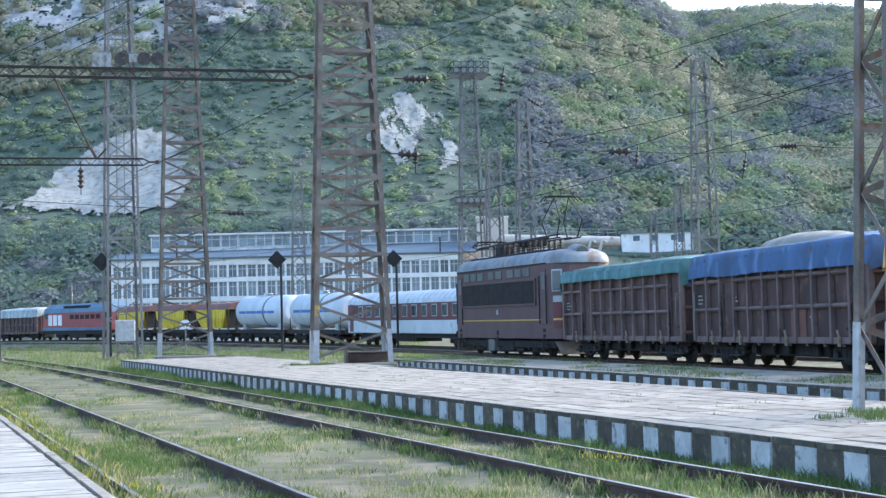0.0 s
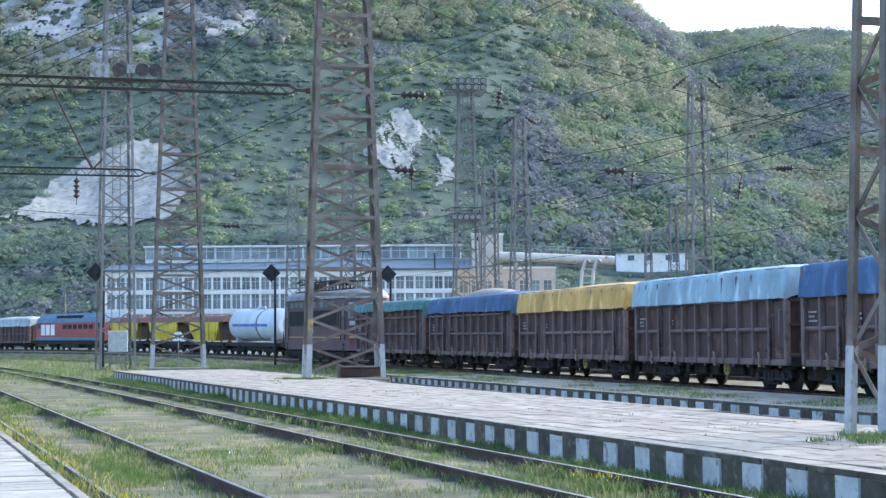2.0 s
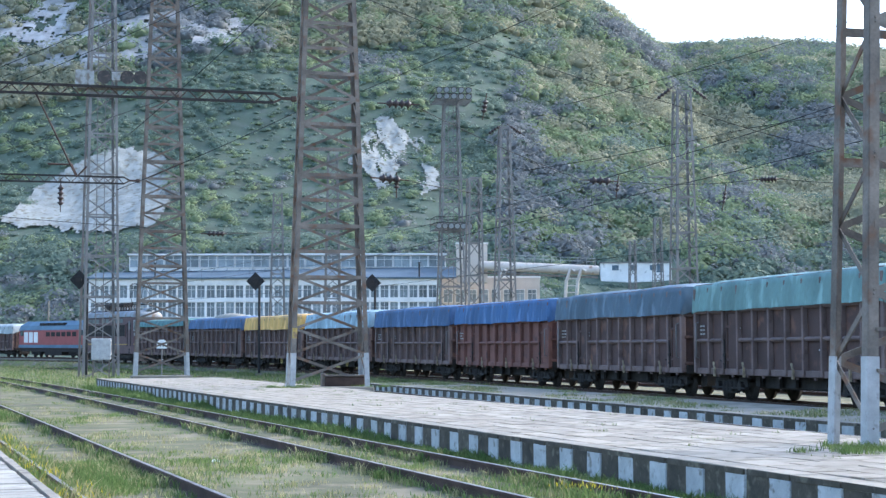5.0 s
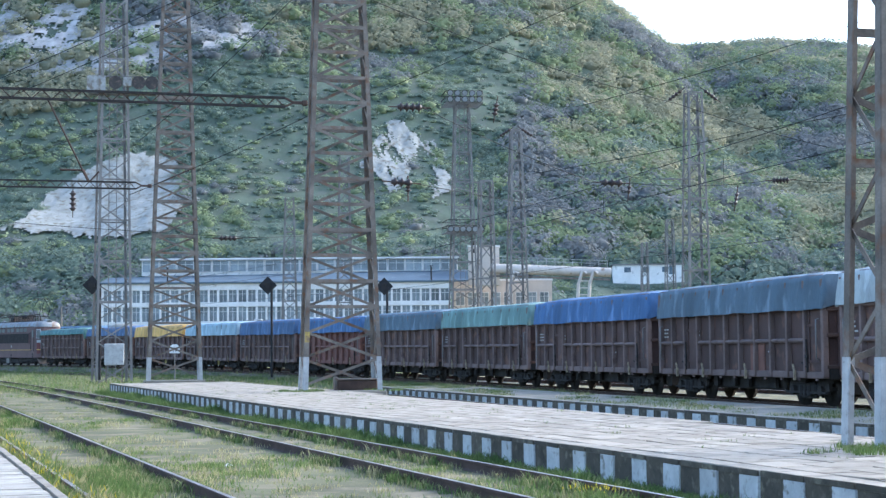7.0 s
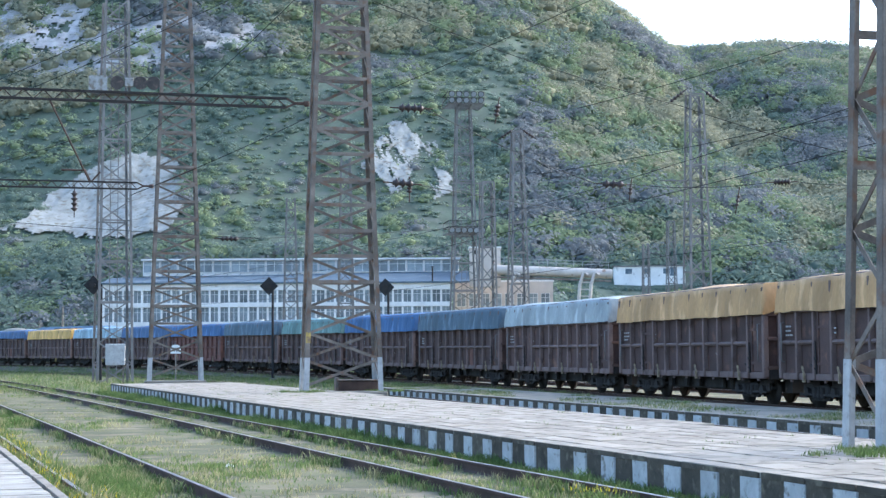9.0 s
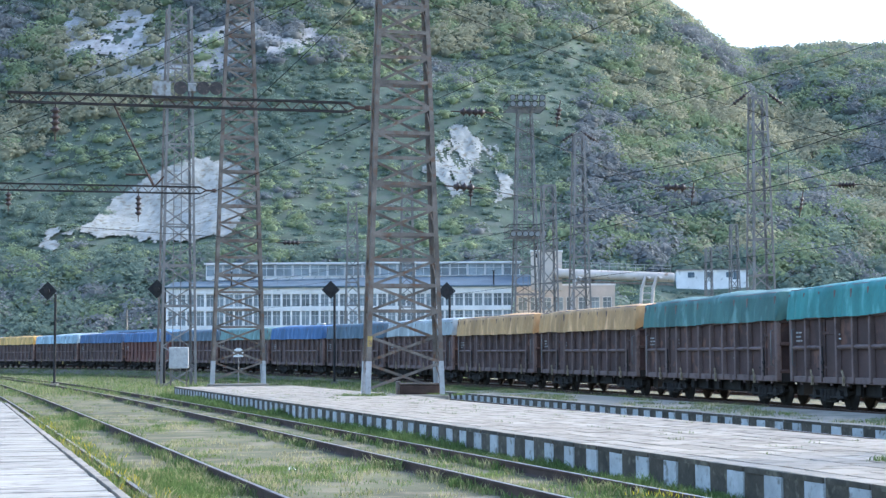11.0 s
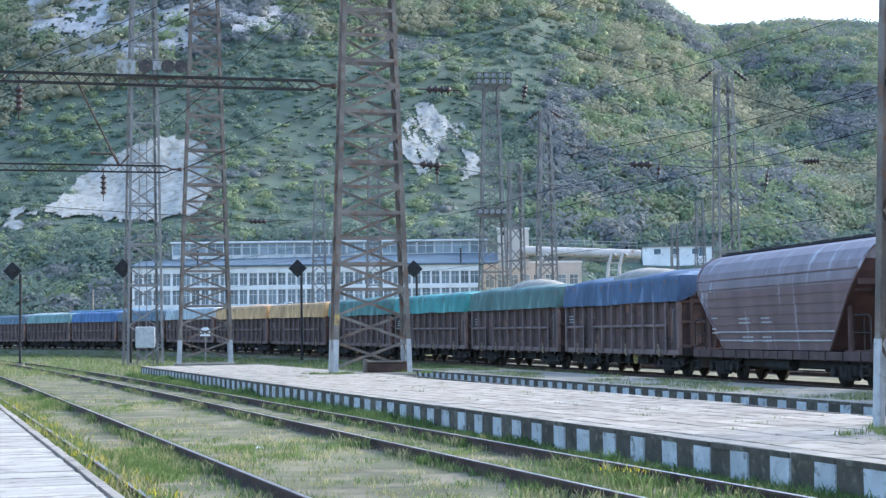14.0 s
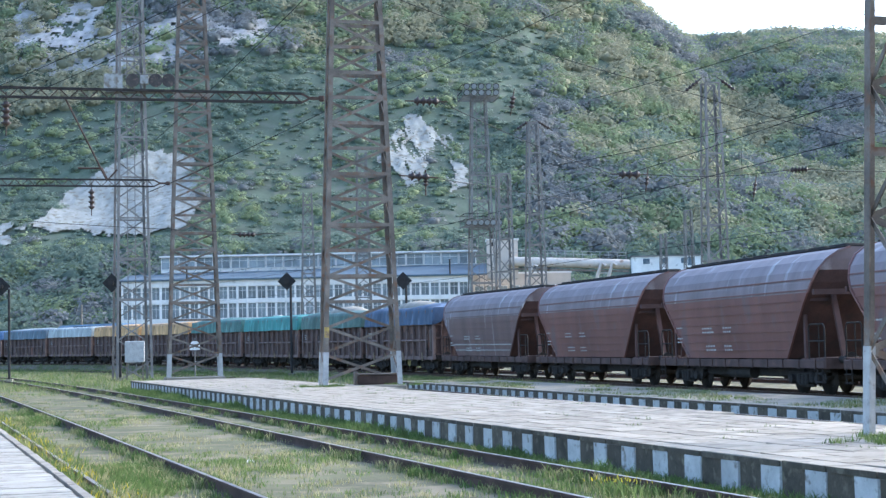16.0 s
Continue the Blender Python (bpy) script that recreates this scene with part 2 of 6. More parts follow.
# ---- tracks ----
def offset_line(pts, off):
    """A line of (x, y) moved off metres to its left."""
    out = []
    for i, p in enumerate(pts):
        a, b = Vector(pts[max(i - 1, 0)]), Vector(pts[min(i + 1, len(pts) - 1)])
        e = (b - a).normalized()
        out.append((p[0] - e.y * off, p[1] + e.x * off))
    return out


RAIL_SECTION = [(-0.07, -0.172), (0.07, -0.172), (0.07, -0.155), (0.012, -0.135), (0.012, -0.045), (0.036, -0.035), (0.036, -0.004), (0.030, 0.0), (-0.030, 0.0), (-0.036, -0.004), (-0.036, -0.035), (-0.012, -0.045), (-0.012, -0.135), (-0.07, -0.155)]


def rail_mesh(line, zs):
    sh = S(IRON)
    rings = []
    for i, p in enumerate(line):
        a, b = Vector(line[max(i - 1, 0)]), Vector(line[min(i + 1, len(line) - 1)])
        e = (b - a).normalized()
        rings.append([(p[0] + e.y * u, p[1] - e.x * u, zs[i] + w) for u, w in RAIL_SECTION])
    sh.loft(rings)
    n = len(RAIL_SECTION)
    sh.use(RAIL_TOP)
    k = sh.mats.index(RAIL_TOP)
    for i in range((len(line) - 1) * n):
        if i % n in (7,):
            sh.mi[i] = k
    return sh


SLEEPER = mat("weathered_sleeper_concrete", (0.20, 0.175, 0.15), 0.9, 0, 0.3, 2, 0.3, 25, (0.1, 0.085, 0.06), 0.55, per=0.2)
BALLAST = mat("grey_brown_ballast", (0.185, 0.158, 0.122), 0.95, 0, 0.3, 0.5, 0.9, 14, (0.115, 0.125, 0.06), 0.50)


def lay_track(name, line, zs, label, bed=True, sleepers=90, rails_left=True):
    t = thing(name, label, "railway track", kind="structure")
    for off in (0.7535, -0.7535):
        part("rail", rail_mesh(offset_line(line, off), zs), t)
    if bed:
        sh = S(BALLAST)
        sec = [(-3.1, -1.2), (-1.5, -0.165), (1.5, -0.165), (3.1, -1.2)]
        rings = []
        for i, p in enumerate(line):
            a, b = Vector(line[max(i - 1, 0)]), Vector(line[min(i + 1, len(line) - 1)])
            e = (b - a).normalized()
            rings.append([(p[0] + e.y * u, p[1] - e.x * u, zs[i] + w) for u, w in sec])
        sh.loft(rings, closed=False, cap=False)
        part("ballast_bed", sh, t, "grey-brown crushed stone with weeds")
    me = S(SLEEPER).box((0, 0, -0.21), (2.5, 0.24, 0.14), bevel=0.02).mesh("sleeper")
    run, nxt, made = 0.0, 0.3, 0
    for i in range(len(line) - 1):
        a, b = Vector(line[i]), Vector(line[i + 1])
        ln = (b - a).length
        while nxt < run + ln and made < sleepers:
            p = a + (b - a) * ((nxt - run) / ln)
            ob = part("sleeper", me, t)
            ob.matrix_basis = pose(p.x, p.y, zs[i] + 0.02, 0, 0, math.degrees(math.atan2(-(b - a).x, (b - a).y)))
            made += 1
            nxt += 0.62
        run += ln
    return t


def arc_line(s0, s1, off, step=6.0):
    n = int((s1 - s0) / step) + 1
    return [track(s0 + (s1 - s0) * i / n, off)[:2] for i in range(n + 1)]


# lines read off the plan: two yard tracks before the platform, one between the platforms, the main track, one beyond
def bend(p, head, run, curve0, curve1, step=3.0):
    """A line from p with a heading (degrees left of +Y) whose curvature grows along it."""
    out, a, s = [p], radians(head), 0.0
    while s < run:
        c = curve0 + (curve1 - curve0) * s / run
        a += c * step
        out.append((out[-1][0] - math.sin(a) * step, out[-1][1] + math.cos(a) * step))
        s += step
    return out


PLAT_DIR = radians(18.6)
line_2 = bend((8.66, -2.0), 19.1, 190, 0.0, 0.0012)
line_1 = bend((4.62, -4.0), 19.5, 150, 0.0, 0.0005)
line_m = arc_line(-190, 420, 0)
line_3 = bend((13.6, 10.0), 16.2, 230, 0.0000, 0.0030)
line_f = arc_line(-60, 420, -7.0)


def far_rise(s):
    return 0.9 * smooth((s - 80) / 130)


lay_track("yard_track", line_2, [0.0] * len(line_2), "rusty yard track in grass before the platform", bed=False, sleepers=0)
lay_track("yard_track", line_1, [0.0] * len(line_1), "rusty yard track beside the near platform", bed=False, sleepers=0)
lay_track("platform_track", line_3, [-0.06] * len(line_3), "rusty track between two low platforms", sleepers=0)
lay_track("main_track", line_m, [main_rise(-190 + 610 * i / (len(line_m) - 1)) for i in range(len(line_m))], "main line track in ballast", sleepers=200)
lay_track("far_track", line_f, [far_rise(-60 + 480 * i / (len(line_f) - 1)) for i in range(len(line_f))], "siding track with standing wagons", sleepers=0)


# ---- platforms ----
WEEDY = mat("weedy_gravel_and_broken_concrete", (0.275, 0.245, 0.190), 0.95, 0, 0.30, 0.9, 0.9, 16, (0.145, 0.142, 0.085), 0.55)
JOINT = mat("dark_joint_soil", (0.095, 0.088, 0.062), 0.95, 0, 0.3, 3, 0.3, 30)


def slab(name, front, back, top, low, label):
    sh = S(WEEDY if name == "platform_2" else JOINT)
    rings = [[(a[0], a[1], low), (a[0], a[1], top), (b[0], b[1], top), (b[0], b[1], low)] for a, b in zip(front, back)]
    sh.loft(rings)
    return tagged(part(name, sh), label, "platform", kind="structure")


def p1_front(u):
    return (4.27 - math.sin(PLAT_DIR) * u, 15.8 + math.cos(PLAT_DIR) * u)


P1_TOP, P2_TOP, P0_TOP = 0.28, 0.10, 0.20
p1f = [p1_front(u) for u in (-16, 64)]
p1b = [(6.55 + 0.275 * 17, 26.68 - 17), (-11.0, 80.5)]
slab("platform_1", p1f, p1b, P1_TOP, -0.4, "low paved island platform with black and white edge")
p2f = [(8.32 + 0.292 * 30, 3.8), (0.14 - 0.292 * 12, 73.8)]
p2b = [(p[0] + 3.9, p[1] + 1.1) for p in p2f]
slab("platform_2", p2f, p2b, P2_TOP, -0.4, "narrow low platform with striped edge beside the main track")
p0f = [(3.31, -4.0), (-19.45, 57.5)]
p0b = [(p[0] - 8, p[1] - 2.6) for p in p0f]
slab("platform_0", p0f, p0b, P0_TOP, -0.4, "near platform paved with pale concrete tiles")


# ---- the hill: chalk faces, woods and scrub ----
CHALK_ROCK = mat("white_chalk_rock", (0.272, 0.278, 0.255), 0.95, 0, 0.22, 0.35, 0.9, 2.0, (0.165, 0.152, 0.115), 0.52, stretch=(1, 1, 0.45))
SCREE = mat("grey_chalk_scree", (0.35, 0.34, 0.325), 0.95, 0, 0.25, 0.3, 0.6, 2.0, (0.19, 0.19, 0.15), 0.57)


def inside(px, pz, poly):
    hit = False
    for (x0, z0), (x1, z1) in zip(poly, poly[1:] + poly[:1]):
        if (z0 > pz) != (z1 > pz) and px < (x1 - x0) * (pz - z0) / (z1 - z0) + x0:
            hit = not hit
    return hit


# outlines in x and height
CLIFFS = [
    [(-104, 31.5), (-100, 34), (-97, 42), (-90, 48), (-83.5, 52.4), (-77, 54), (-71, 50.5), (-64.5, 43), (-61.5, 36), (-64, 30), (-77, 29), (-92, 30)],
    [(-111, 31), (-107, 33), (-103, 27), (-108, 27)],
    [(-16.5, 63), (-12, 65), (-7, 60), (-5, 55), (-6, 50), (-9.5, 46), (-11, 41), (-14, 39), (-15.5, 46), (-20, 50)],
    [(-4.5, 58), (-1, 59), (1, 54), (3, 46), (2.5, 41), (-1.5, 40), (-2.5, 46), (-5.5, 51)],
]
SCREES = [[(-140, 112), (-110, 108), (-97, 103), (-55, 103), (-47, 92), (-74, 86), (-101, 80), (-130, 84)]]


def bare_at(x, z, grow=0.0):
    w = 2.6 * noise.noise((x * 0.15, z * 0.15, 1.0)) + 1.8 * noise.noise((x * 0.45, z * 0.45, 4.0)) + 1.0 * noise.noise((x * 1.5, z * 1.5, 6.0))
    # shrubs break up the eastern face
    if x > -30 and noise.noise((x * 0.22 + 0.12 * z, z * 0.09, 3.0)) + 0.35 * noise.noise((x * 0.8 + 0.3 * z, z * 0.3, 7.0)) + 0.3 * noise.noise((x * 2.6, z * 2.2, 9.0)) < -0.06:
        return False
    return any(inside(x + w, z + w * 0.7, p) for p in CLIFFS)


def scree_at(x, z):
    w = 5 * noise.noise((x * 0.06, z * 0.06, 2.0))
    return any(inside(x + w, z + w, p) for p in SCREES) and noise.noise((x * 0.10, z * 0.16, 8.0)) + 0.7 * noise.noise((x * 0.4, z * 0.5, 3.0)) + 0.5 * noise.noise((x * 1.1, z * 1.4, 5.0)) > -0.16


def rock_face(name, label, test, x0, x1, y0, y1, step, m, lift, rough):
    """A rugged sheet that stands proud of the slope where the rock is bare."""
    nx, ny = int((x1 - x0) / step), int((y1 - y0) / step)
    key, vs, fs = {}, [], []

    def vert(i, j):
        if (i, j) not in key:
            x, y = x0 + i * step, y0 + j * step
            z = hill_height(x, y)
            k = rough * (noise.noise((x * 0.3, y * 0.12, z * 0.12)) + 0.5 * noise.noise((x * 0.9, y * 0.5, z * 0.5)))
            key[(i, j)] = len(vs)
            vs.append((x, y - lift - k, z + lift * 0.8 + 0.3 * k))
        return key[(i, j)]
    for i in range(nx):
        for j in range(ny):
            x, y = x0 + (i + 0.5) * step, y0 + (j + 0.5) * step
            if test(x, hill_height(x, y)):
                fs.append((vert(i, j), vert(i + 1, j), vert(i + 1, j + 1), vert(i, j + 1)))
    sh = S(m)
    sh.add(vs, fs, True)
    return tagged(part(name, sh), label, "rock face", kind="structure")


rock_face("cliff_west", "bare white chalk cliff on the wooded hill", bare_at, -116, -56, 340, 415, 0.5, CHALK_ROCK, 0.6, 0.35)
rock_face("cliff_east", "broken white chalk cliff on the wooded hill", bare_at, -24, 8, 365, 425, 0.4, CHALK_ROCK, 0.45, 0.5)
rock_face("scree_slope", "grey-white chalk scree high on the hill", scree_at, -160, -40, 425, 490, 0.7, SCREE, 0.4, 0.6)

# lighter and bluer than the leaves themselves: distance haze is put into the colours
LEAF_GREEN = leafy("hazy_fresh_green_foliage", (0.164, 0.215, 0.124), (0.308, 0.360, 0.198), 0.06)
LEAF_OLIVE = leafy("hazy_olive_spring_foliage", (0.232, 0.240, 0.168), (0.405, 0.390, 0.258), 0.06)
LEAF_BARE = leafy("hazy_grey_brown_twigs", (0.165, 0.182, 0.185), (0.262, 0.272, 0.268), 0.06)
LEAF_DARK = leafy("hazy_dark_green_scrub", (0.142, 0.190, 0.150), (0.225, 0.278, 0.208), 0.06)
LEAF_MATS = [LEAF_GREEN, LEAF_OLIVE, LEAF_BARE, LEAF_DARK]


def round_form(level):
    """Points and faces of a small round lump of radius one."""
    bm = bmesh.new()
    bmesh.ops.create_icosphere(bm, subdivisions=level, radius=1.0)
    vs = np.array([v.co[:] for v in bm.verts])
    fs = np.array([[v.index for v in f.verts] for f in bm.faces])
    bm.free()
    return vs, fs


def clump_mesh(name, trees, per, size, level):
    """Crowns: a lobed mass of foliage with small leaf clumps standing off it; trees: rows of x, y, z, radius, height, kind, tone."""
    rs = np.random.RandomState(5)
    tr = np.array(trees, dtype=float)
    n = len(tr)
    lobes = rs.normal(size=(n, 6, 3))
    lobes /= np.linalg.norm(lobes, axis=2, keepdims=True)
    lobes[:, :, 2] = np.abs(lobes[:, :, 2]) * 0.9 - 0.1

    def reach(d, own):
        """How far a crown stands out in the direction d."""
        q = np.einsum("mk,mlk->ml", d, lobes[own])
        return 0.66 + 0.34 * np.clip((q.max(axis=1) - 0.35) / 0.6, 0, 1)

    def place_at(local, own):
        return np.stack([tr[own, 0] + local[:, 0] * tr[own, 3], tr[own, 1] + local[:, 1] * tr[own, 3], tr[own, 2] + tr[own, 4] * local[:, 2]], 1)
    # the mass of each crown
    fv, ff = round_form(level)
    nv, nf = len(fv), len(ff)
    own = np.repeat(np.arange(n), nv)
    d = np.tile(fv, (n, 1))
    core = place_at(d * (reach(d, own) * (0.55 + 0.2 * rs.rand(n * nv)))[:, None], own)
    faces = (np.arange(n)[:, None, None] * nv + ff[None]).reshape(-1)
    # leaf clumps on it
    tot = n * per
    idx = np.repeat(np.arange(n), per)
    d = rs.normal(size=(tot, 3))
    d /= np.linalg.norm(d, axis=1, keepdims=True)
    d[:, 2] = np.where(d[:, 2] < -0.05, -d[:, 2], d[:, 2])
    local = d * (reach(d, idx) * (0.74 + 0.36 * rs.rand(tot)))[:, None]
    c = place_at(local, idx)
    nrm = local * 0.7 + 0.16 * rs.normal(size=(tot, 3))
    nrm[:, 2] += 0.35
    nrm[:, 1] -= 0.25
    nrm /= np.linalg.norm(nrm, axis=1, keepdims=True)
    a = np.cross(nrm, rs.normal(size=(tot, 3)))
    a /= np.linalg.norm(a, axis=1, keepdims=True)
    b = np.cross(nrm, a)
    s = (size * tr[idx, 3] * (0.6 + 0.8 * rs.rand(tot)))[:, None]
    v = np.stack([c - a * s, c - b * s * 0.75 + nrm * s * 0.25, c + a * s * 0.9, c + b * s * 0.8 + nrm * s * 0.2], 1).reshape(-1, 3)
    me = bpy.data.meshes.new(name)
    me.vertices.add(n * nv + tot * 4)
    me.vertices.foreach_set("co", np.concatenate([core, v]).astype(np.float32).ravel())
    loops = np.concatenate([faces, n * nv + np.arange(tot * 4)]).astype(np.int32)
    me.loops.add(len(loops))
    me.loops.foreach_set("vertex_index", loops)
    me.polygons.add(n * nf + tot)
    me.polygons.foreach_set("loop_start", np.concatenate([np.arange(n * nf) * 3, n * nf * 3 + np.arange(tot) * 4]).astype(np.int32))
    for m in LEAF_MATS:
        me.materials.append(m)
    me.polygons.foreach_set("material_index", np.concatenate([np.repeat(tr[:, 5], nf), tr[idx, 5]]).astype(np.int32))
    at = me.attributes.new("tone", "FLOAT", "POINT")
    at.data.foreach_set("value", np.concatenate([tr[own, 6], np.repeat(tr[idx, 6], 4)]).astype(np.float32))
    me.update(calc_edges=True)
    me.polygons.foreach_set("use_smooth", np.concatenate([np.ones(n * nf), np.zeros(tot)]).astype(bool))
    me.validate()
    return me


def woods():
    rnd = random.Random(3)
    rows, scrub = [], []
    step = 3.7
    y = 262.0
    while y < 655:
        half = y * 0.36
        x = -half
        while x < half:
            px, py = x + rnd.uniform(-0.5, 0.5) * step, y + rnd.uniform(-0.5, 0.5) * step
            x += step
            if py < 268 - 0.12 * px + 12 or px > 210:
                continue
            house = abs(px - 44) < 11 and 312 < py < 345
            if house and (py > 330 or rnd.random() < 0.4):
                continue
            z = hill_height(px, py)
            if bare_at(px, z) or bare_at(px, z + 2.5) or (scree_at(px, z) and rnd.random() < 0.8):
                continue
            dense = noise.noise((px * 0.02, py * 0.02, 11.0))
            west = px < 12 + 0.15 * (py - 380) and py < 478 + 0.5 * px
            low = z < 24
            if low and (px > 8 and z < 17):
                if rnd.random() < 0.5:
                    continue
            if west and not low:
                keep = 0.48 + 0.47 * smooth((dense + 0.12) * 3)
                if -52 < px < -22 and 24 < z < 75:
                    keep *= 0.35
                if rnd.random() > keep:
                    continue
            k = noise.noise((px * 0.022, py * 0.022, 21.0)) + 0.4 * noise.noise((px * 0.07, py * 0.07, 2.0)) + 0.4 * (rnd.random() - 0.5)
            if low:
                kind = 2 if rnd.random() < 0.22 else (3 if rnd.random() < 0.8 else 0)
            elif west:
                kind = 3 if k < 0.05 else (0 if k < 0.4 else 2)
            else:
                kind = 1 if k > 0.04 else (2 if k < -0.27 else (0 if k > -0.14 else 3))
            size = rnd.uniform(1.3, 2.6) if (west and not low) else rnd.uniform(2.0, 4.2)
            if house:
                size = rnd.uniform(1.0, 1.8)
            rows.append((px, py, z - 0.3, size * 1.3, size * rnd.uniform(0.95, 1.35), kind, rnd.random() * 0.35 if low else rnd.uniform(0.22, 0.82)))
        y += step
    # a hedge before the white house on the terrace
    for k in range(22):
        px = 33 + k * 1.05
        rows.append((px, 331.0 + rnd.uniform(-0.5, 0.5), hill_height(px, 331) - 0.2, 1.0, rnd.uniform(0.9, 1.7), 3, 0.1))
    ob = new("hillside_woods", clump_mesh("hillside_woods", rows, 105, 0.10, 1))
    tagged(ob, "spring woodland of fresh green, olive and bare crowns", "woodland", kind="stuff")
    # low scrub and long grass over the open slope
    for _ in range(6000):
        py = rnd.uniform(300, 500)
        px = rnd.uniform(-0.36 * py, 30)
        z = hill_height(px, py)
        if bare_at(px, z) or (scree_at(px, z) and rnd.random() < 0.8):
            continue
        scrub.append((px, py, z - 0.2, rnd.uniform(0.8, 2.2), rnd.uniform(0.5, 1.0), 3 if rnd.random() < 0.75 else 0, rnd.random()))
    ob = new("hillside_scrub", clump_mesh("hillside_scrub", scrub, 14, 0.20, 1))
    tagged(ob, "dark green scrub and tussock grass on the open slope", "scrub", kind="stuff")


woods()


# ---- rolling stock: x to the right of the train, y ahead, z up from the rail head ----
def tarp_mat(name, c):
    return mat(name, c, 0.55, 0, 0.26, 1.1, 0.15, 14, tuple(min(1, v * 1.4 + 0.06) for v in c), 0.56, stretch=(1, 0.9, 0.45), spec=0.35)


TARPS = dict(
    green=tarp_mat("sea_green_tarpaulin", (0.075, 0.165, 0.145)), teal=tarp_mat("turquoise_tarpaulin", (0.065, 0.235, 0.215)),
    blue=tarp_mat("blue_tarpaulin", (0.058, 0.110, 0.215)), bright=tarp_mat("bright_blue_tarpaulin", (0.060, 0.130, 0.270)),
    slate=tarp_mat("slate_blue_tarpaulin", (0.088, 0.13, 0.168)), pale=tarp_mat("pale_blue_tarpaulin", (0.30, 0.40, 0.45)),
    grey=tarp_mat("pale_grey_tarpaulin", (0.36, 0.39, 0.385)), yellow=tarp_mat("yellow_tarpaulin", (0.62, 0.365, 0.10)), ochre=tarp_mat("ochre_tarpaulin", (0.50, 0.295, 0.125)),
    navy=tarp_mat("faded_navy_tarpaulin", (0.062, 0.098, 0.165)), mint=tarp_mat("grey_green_tarpaulin", (0.155, 0.255, 0.235)), moss=tarp_mat("dull_green_tarpaulin", (0.085, 0.15, 0.13)))
CHALK = mat("chalk_white_lettering", (0.40, 0.39, 0.37), 0.8, 0, 0.2, 6, 0, 40)
YELLOW_WHEEL = mat("yellow_handwheel_paint", (0.33, 0.26, 0.08), 0.6, 0, 0.15, 6, 0, 40)
SHEETING = mat("dusty_pale_sheeting", (0.30, 0.275, 0.225), 0.8, 0, 0.22, 1.2, 0.3, 12, (0.20, 0.19, 0.17), 0.55)
LOAD = mat("heaped_ore", (0.14, 0.12, 0.10), 0.95, 0, 0.35, 2, 0.6, 15)
WHEEL = mat("dark_wheel_steel", (0.045, 0.038, 0.034), 0.7, 0.5, 0.3, 4, 0.1, 30)
PATCH = mat("fresh_brown_repair_paint", (0.16, 0.075, 0.055), 0.7, 0, 0.2, 2, 0.1, 30)


def wheelset_mesh(r=0.46):
    half = [(0.0, 0.085), (0.60, 0.085), (0.66, 0.14), (0.675, r * 0.8), (0.68, r + 0.03), (0.71, r + 0.03), (0.72, r), (0.80, r), (0.805, r * 0.84), (0.775, r * 0.78), (0.77, r * 0.36), (0.80, 0.14), (0.86, 0.12), (0.90, 0.07)]
    prof = [(-x, q) for x, q in half[::-1]] + half[1:]
    return S(WHEEL).rod([(x, 0, 0) for x, q in prof], [q for x, q in prof], 24).mesh("wheelset")


WHEELSET = wheelset_mesh()


def bogie_mesh(base=1.8):
    sh = S(UNDER)
    h = base / 2
    for x in (-1.0, 1.0):
        prof = [(-h - 0.42, 0.44), (-h - 0.36, 0.68), (-0.5, 0.66), (-0.32, 0.36), (0.32, 0.36), (0.5, 0.66), (h + 0.36, 0.68), (h + 0.42, 0.44), (h + 0.2, 0.44), (h + 0.16, 0.56), (h - 0.2, 0.54), (0.42, 0.22), (-0.42, 0.22), (-h + 0.2, 0.54), (-h - 0.16, 0.56), (-h - 0.2, 0.44)]
        sh.loft([[(x - 0.05, y, z) for y, z in prof], [(x + 0.05, y, z) for y, z in prof]])
        for y in (-h, h):
            sh.box((x, y, 0.46), (0.2, 0.30, 0.26), bevel=0.04)
            for d in (-0.22, 0.22):
                sh.rod([(x, y + d, 0.34), (x, y + d, 0.60)], 0.07, 8)
            sh.box((x, y - (0.62 if y > 0 else -0.62) * 1.0, 0.42), (0.08, 0.12, 0.34))
        sh.box((x * 1.06, 0, 0.50), (0.16, base * 0.62, 0.34), bevel=0.05)
        for y in (-0.24, 0.0, 0.24):
            sh.rod([(x * 1.14, y, 0.30), (x * 1.14, y, 0.62)], 0.09, 8)
        for y in (-h, h):
            sh.disc((x * 1.12, y, 0.46), (1, 0, 0), 0.15, 0.10, 12)
            sh.box((x * 0.72, y - math.copysign(0.56, y), 0.44), (0.16, 0.12, 0.42), bevel=0.02)
            sh.bar((x * 0.9, y - math.copysign(0.5, y), 0.72), (x * 0.9, y + math.copysign(0.5, y), 0.72), 0.10)
    sh.box((0, 0, 0.55), (2.0, 0.42, 0.30), bevel=0.05)
    for y in (-h - 0.38, h + 0.38):
        sh.bar((-1.0, y, 0.52), (1.0, y, 0.52), 0.10)
    return sh.mesh("bogie")


BOGIE = bogie_mesh()
TURNING = []


def add_bogies(t, spread, turning=True, base=1.8):
    for y in (-spread / 2, spread / 2):
        b = part("bogie", BOGIE, t, "dark sooty cast frame", at=pose(0, y, 0))
        for d in (-base / 2, base / 2):
            w = part("wheelset", WHEELSET, b, at=pose(0, d, 0.46))
            if turning:
                TURNING.append(w)


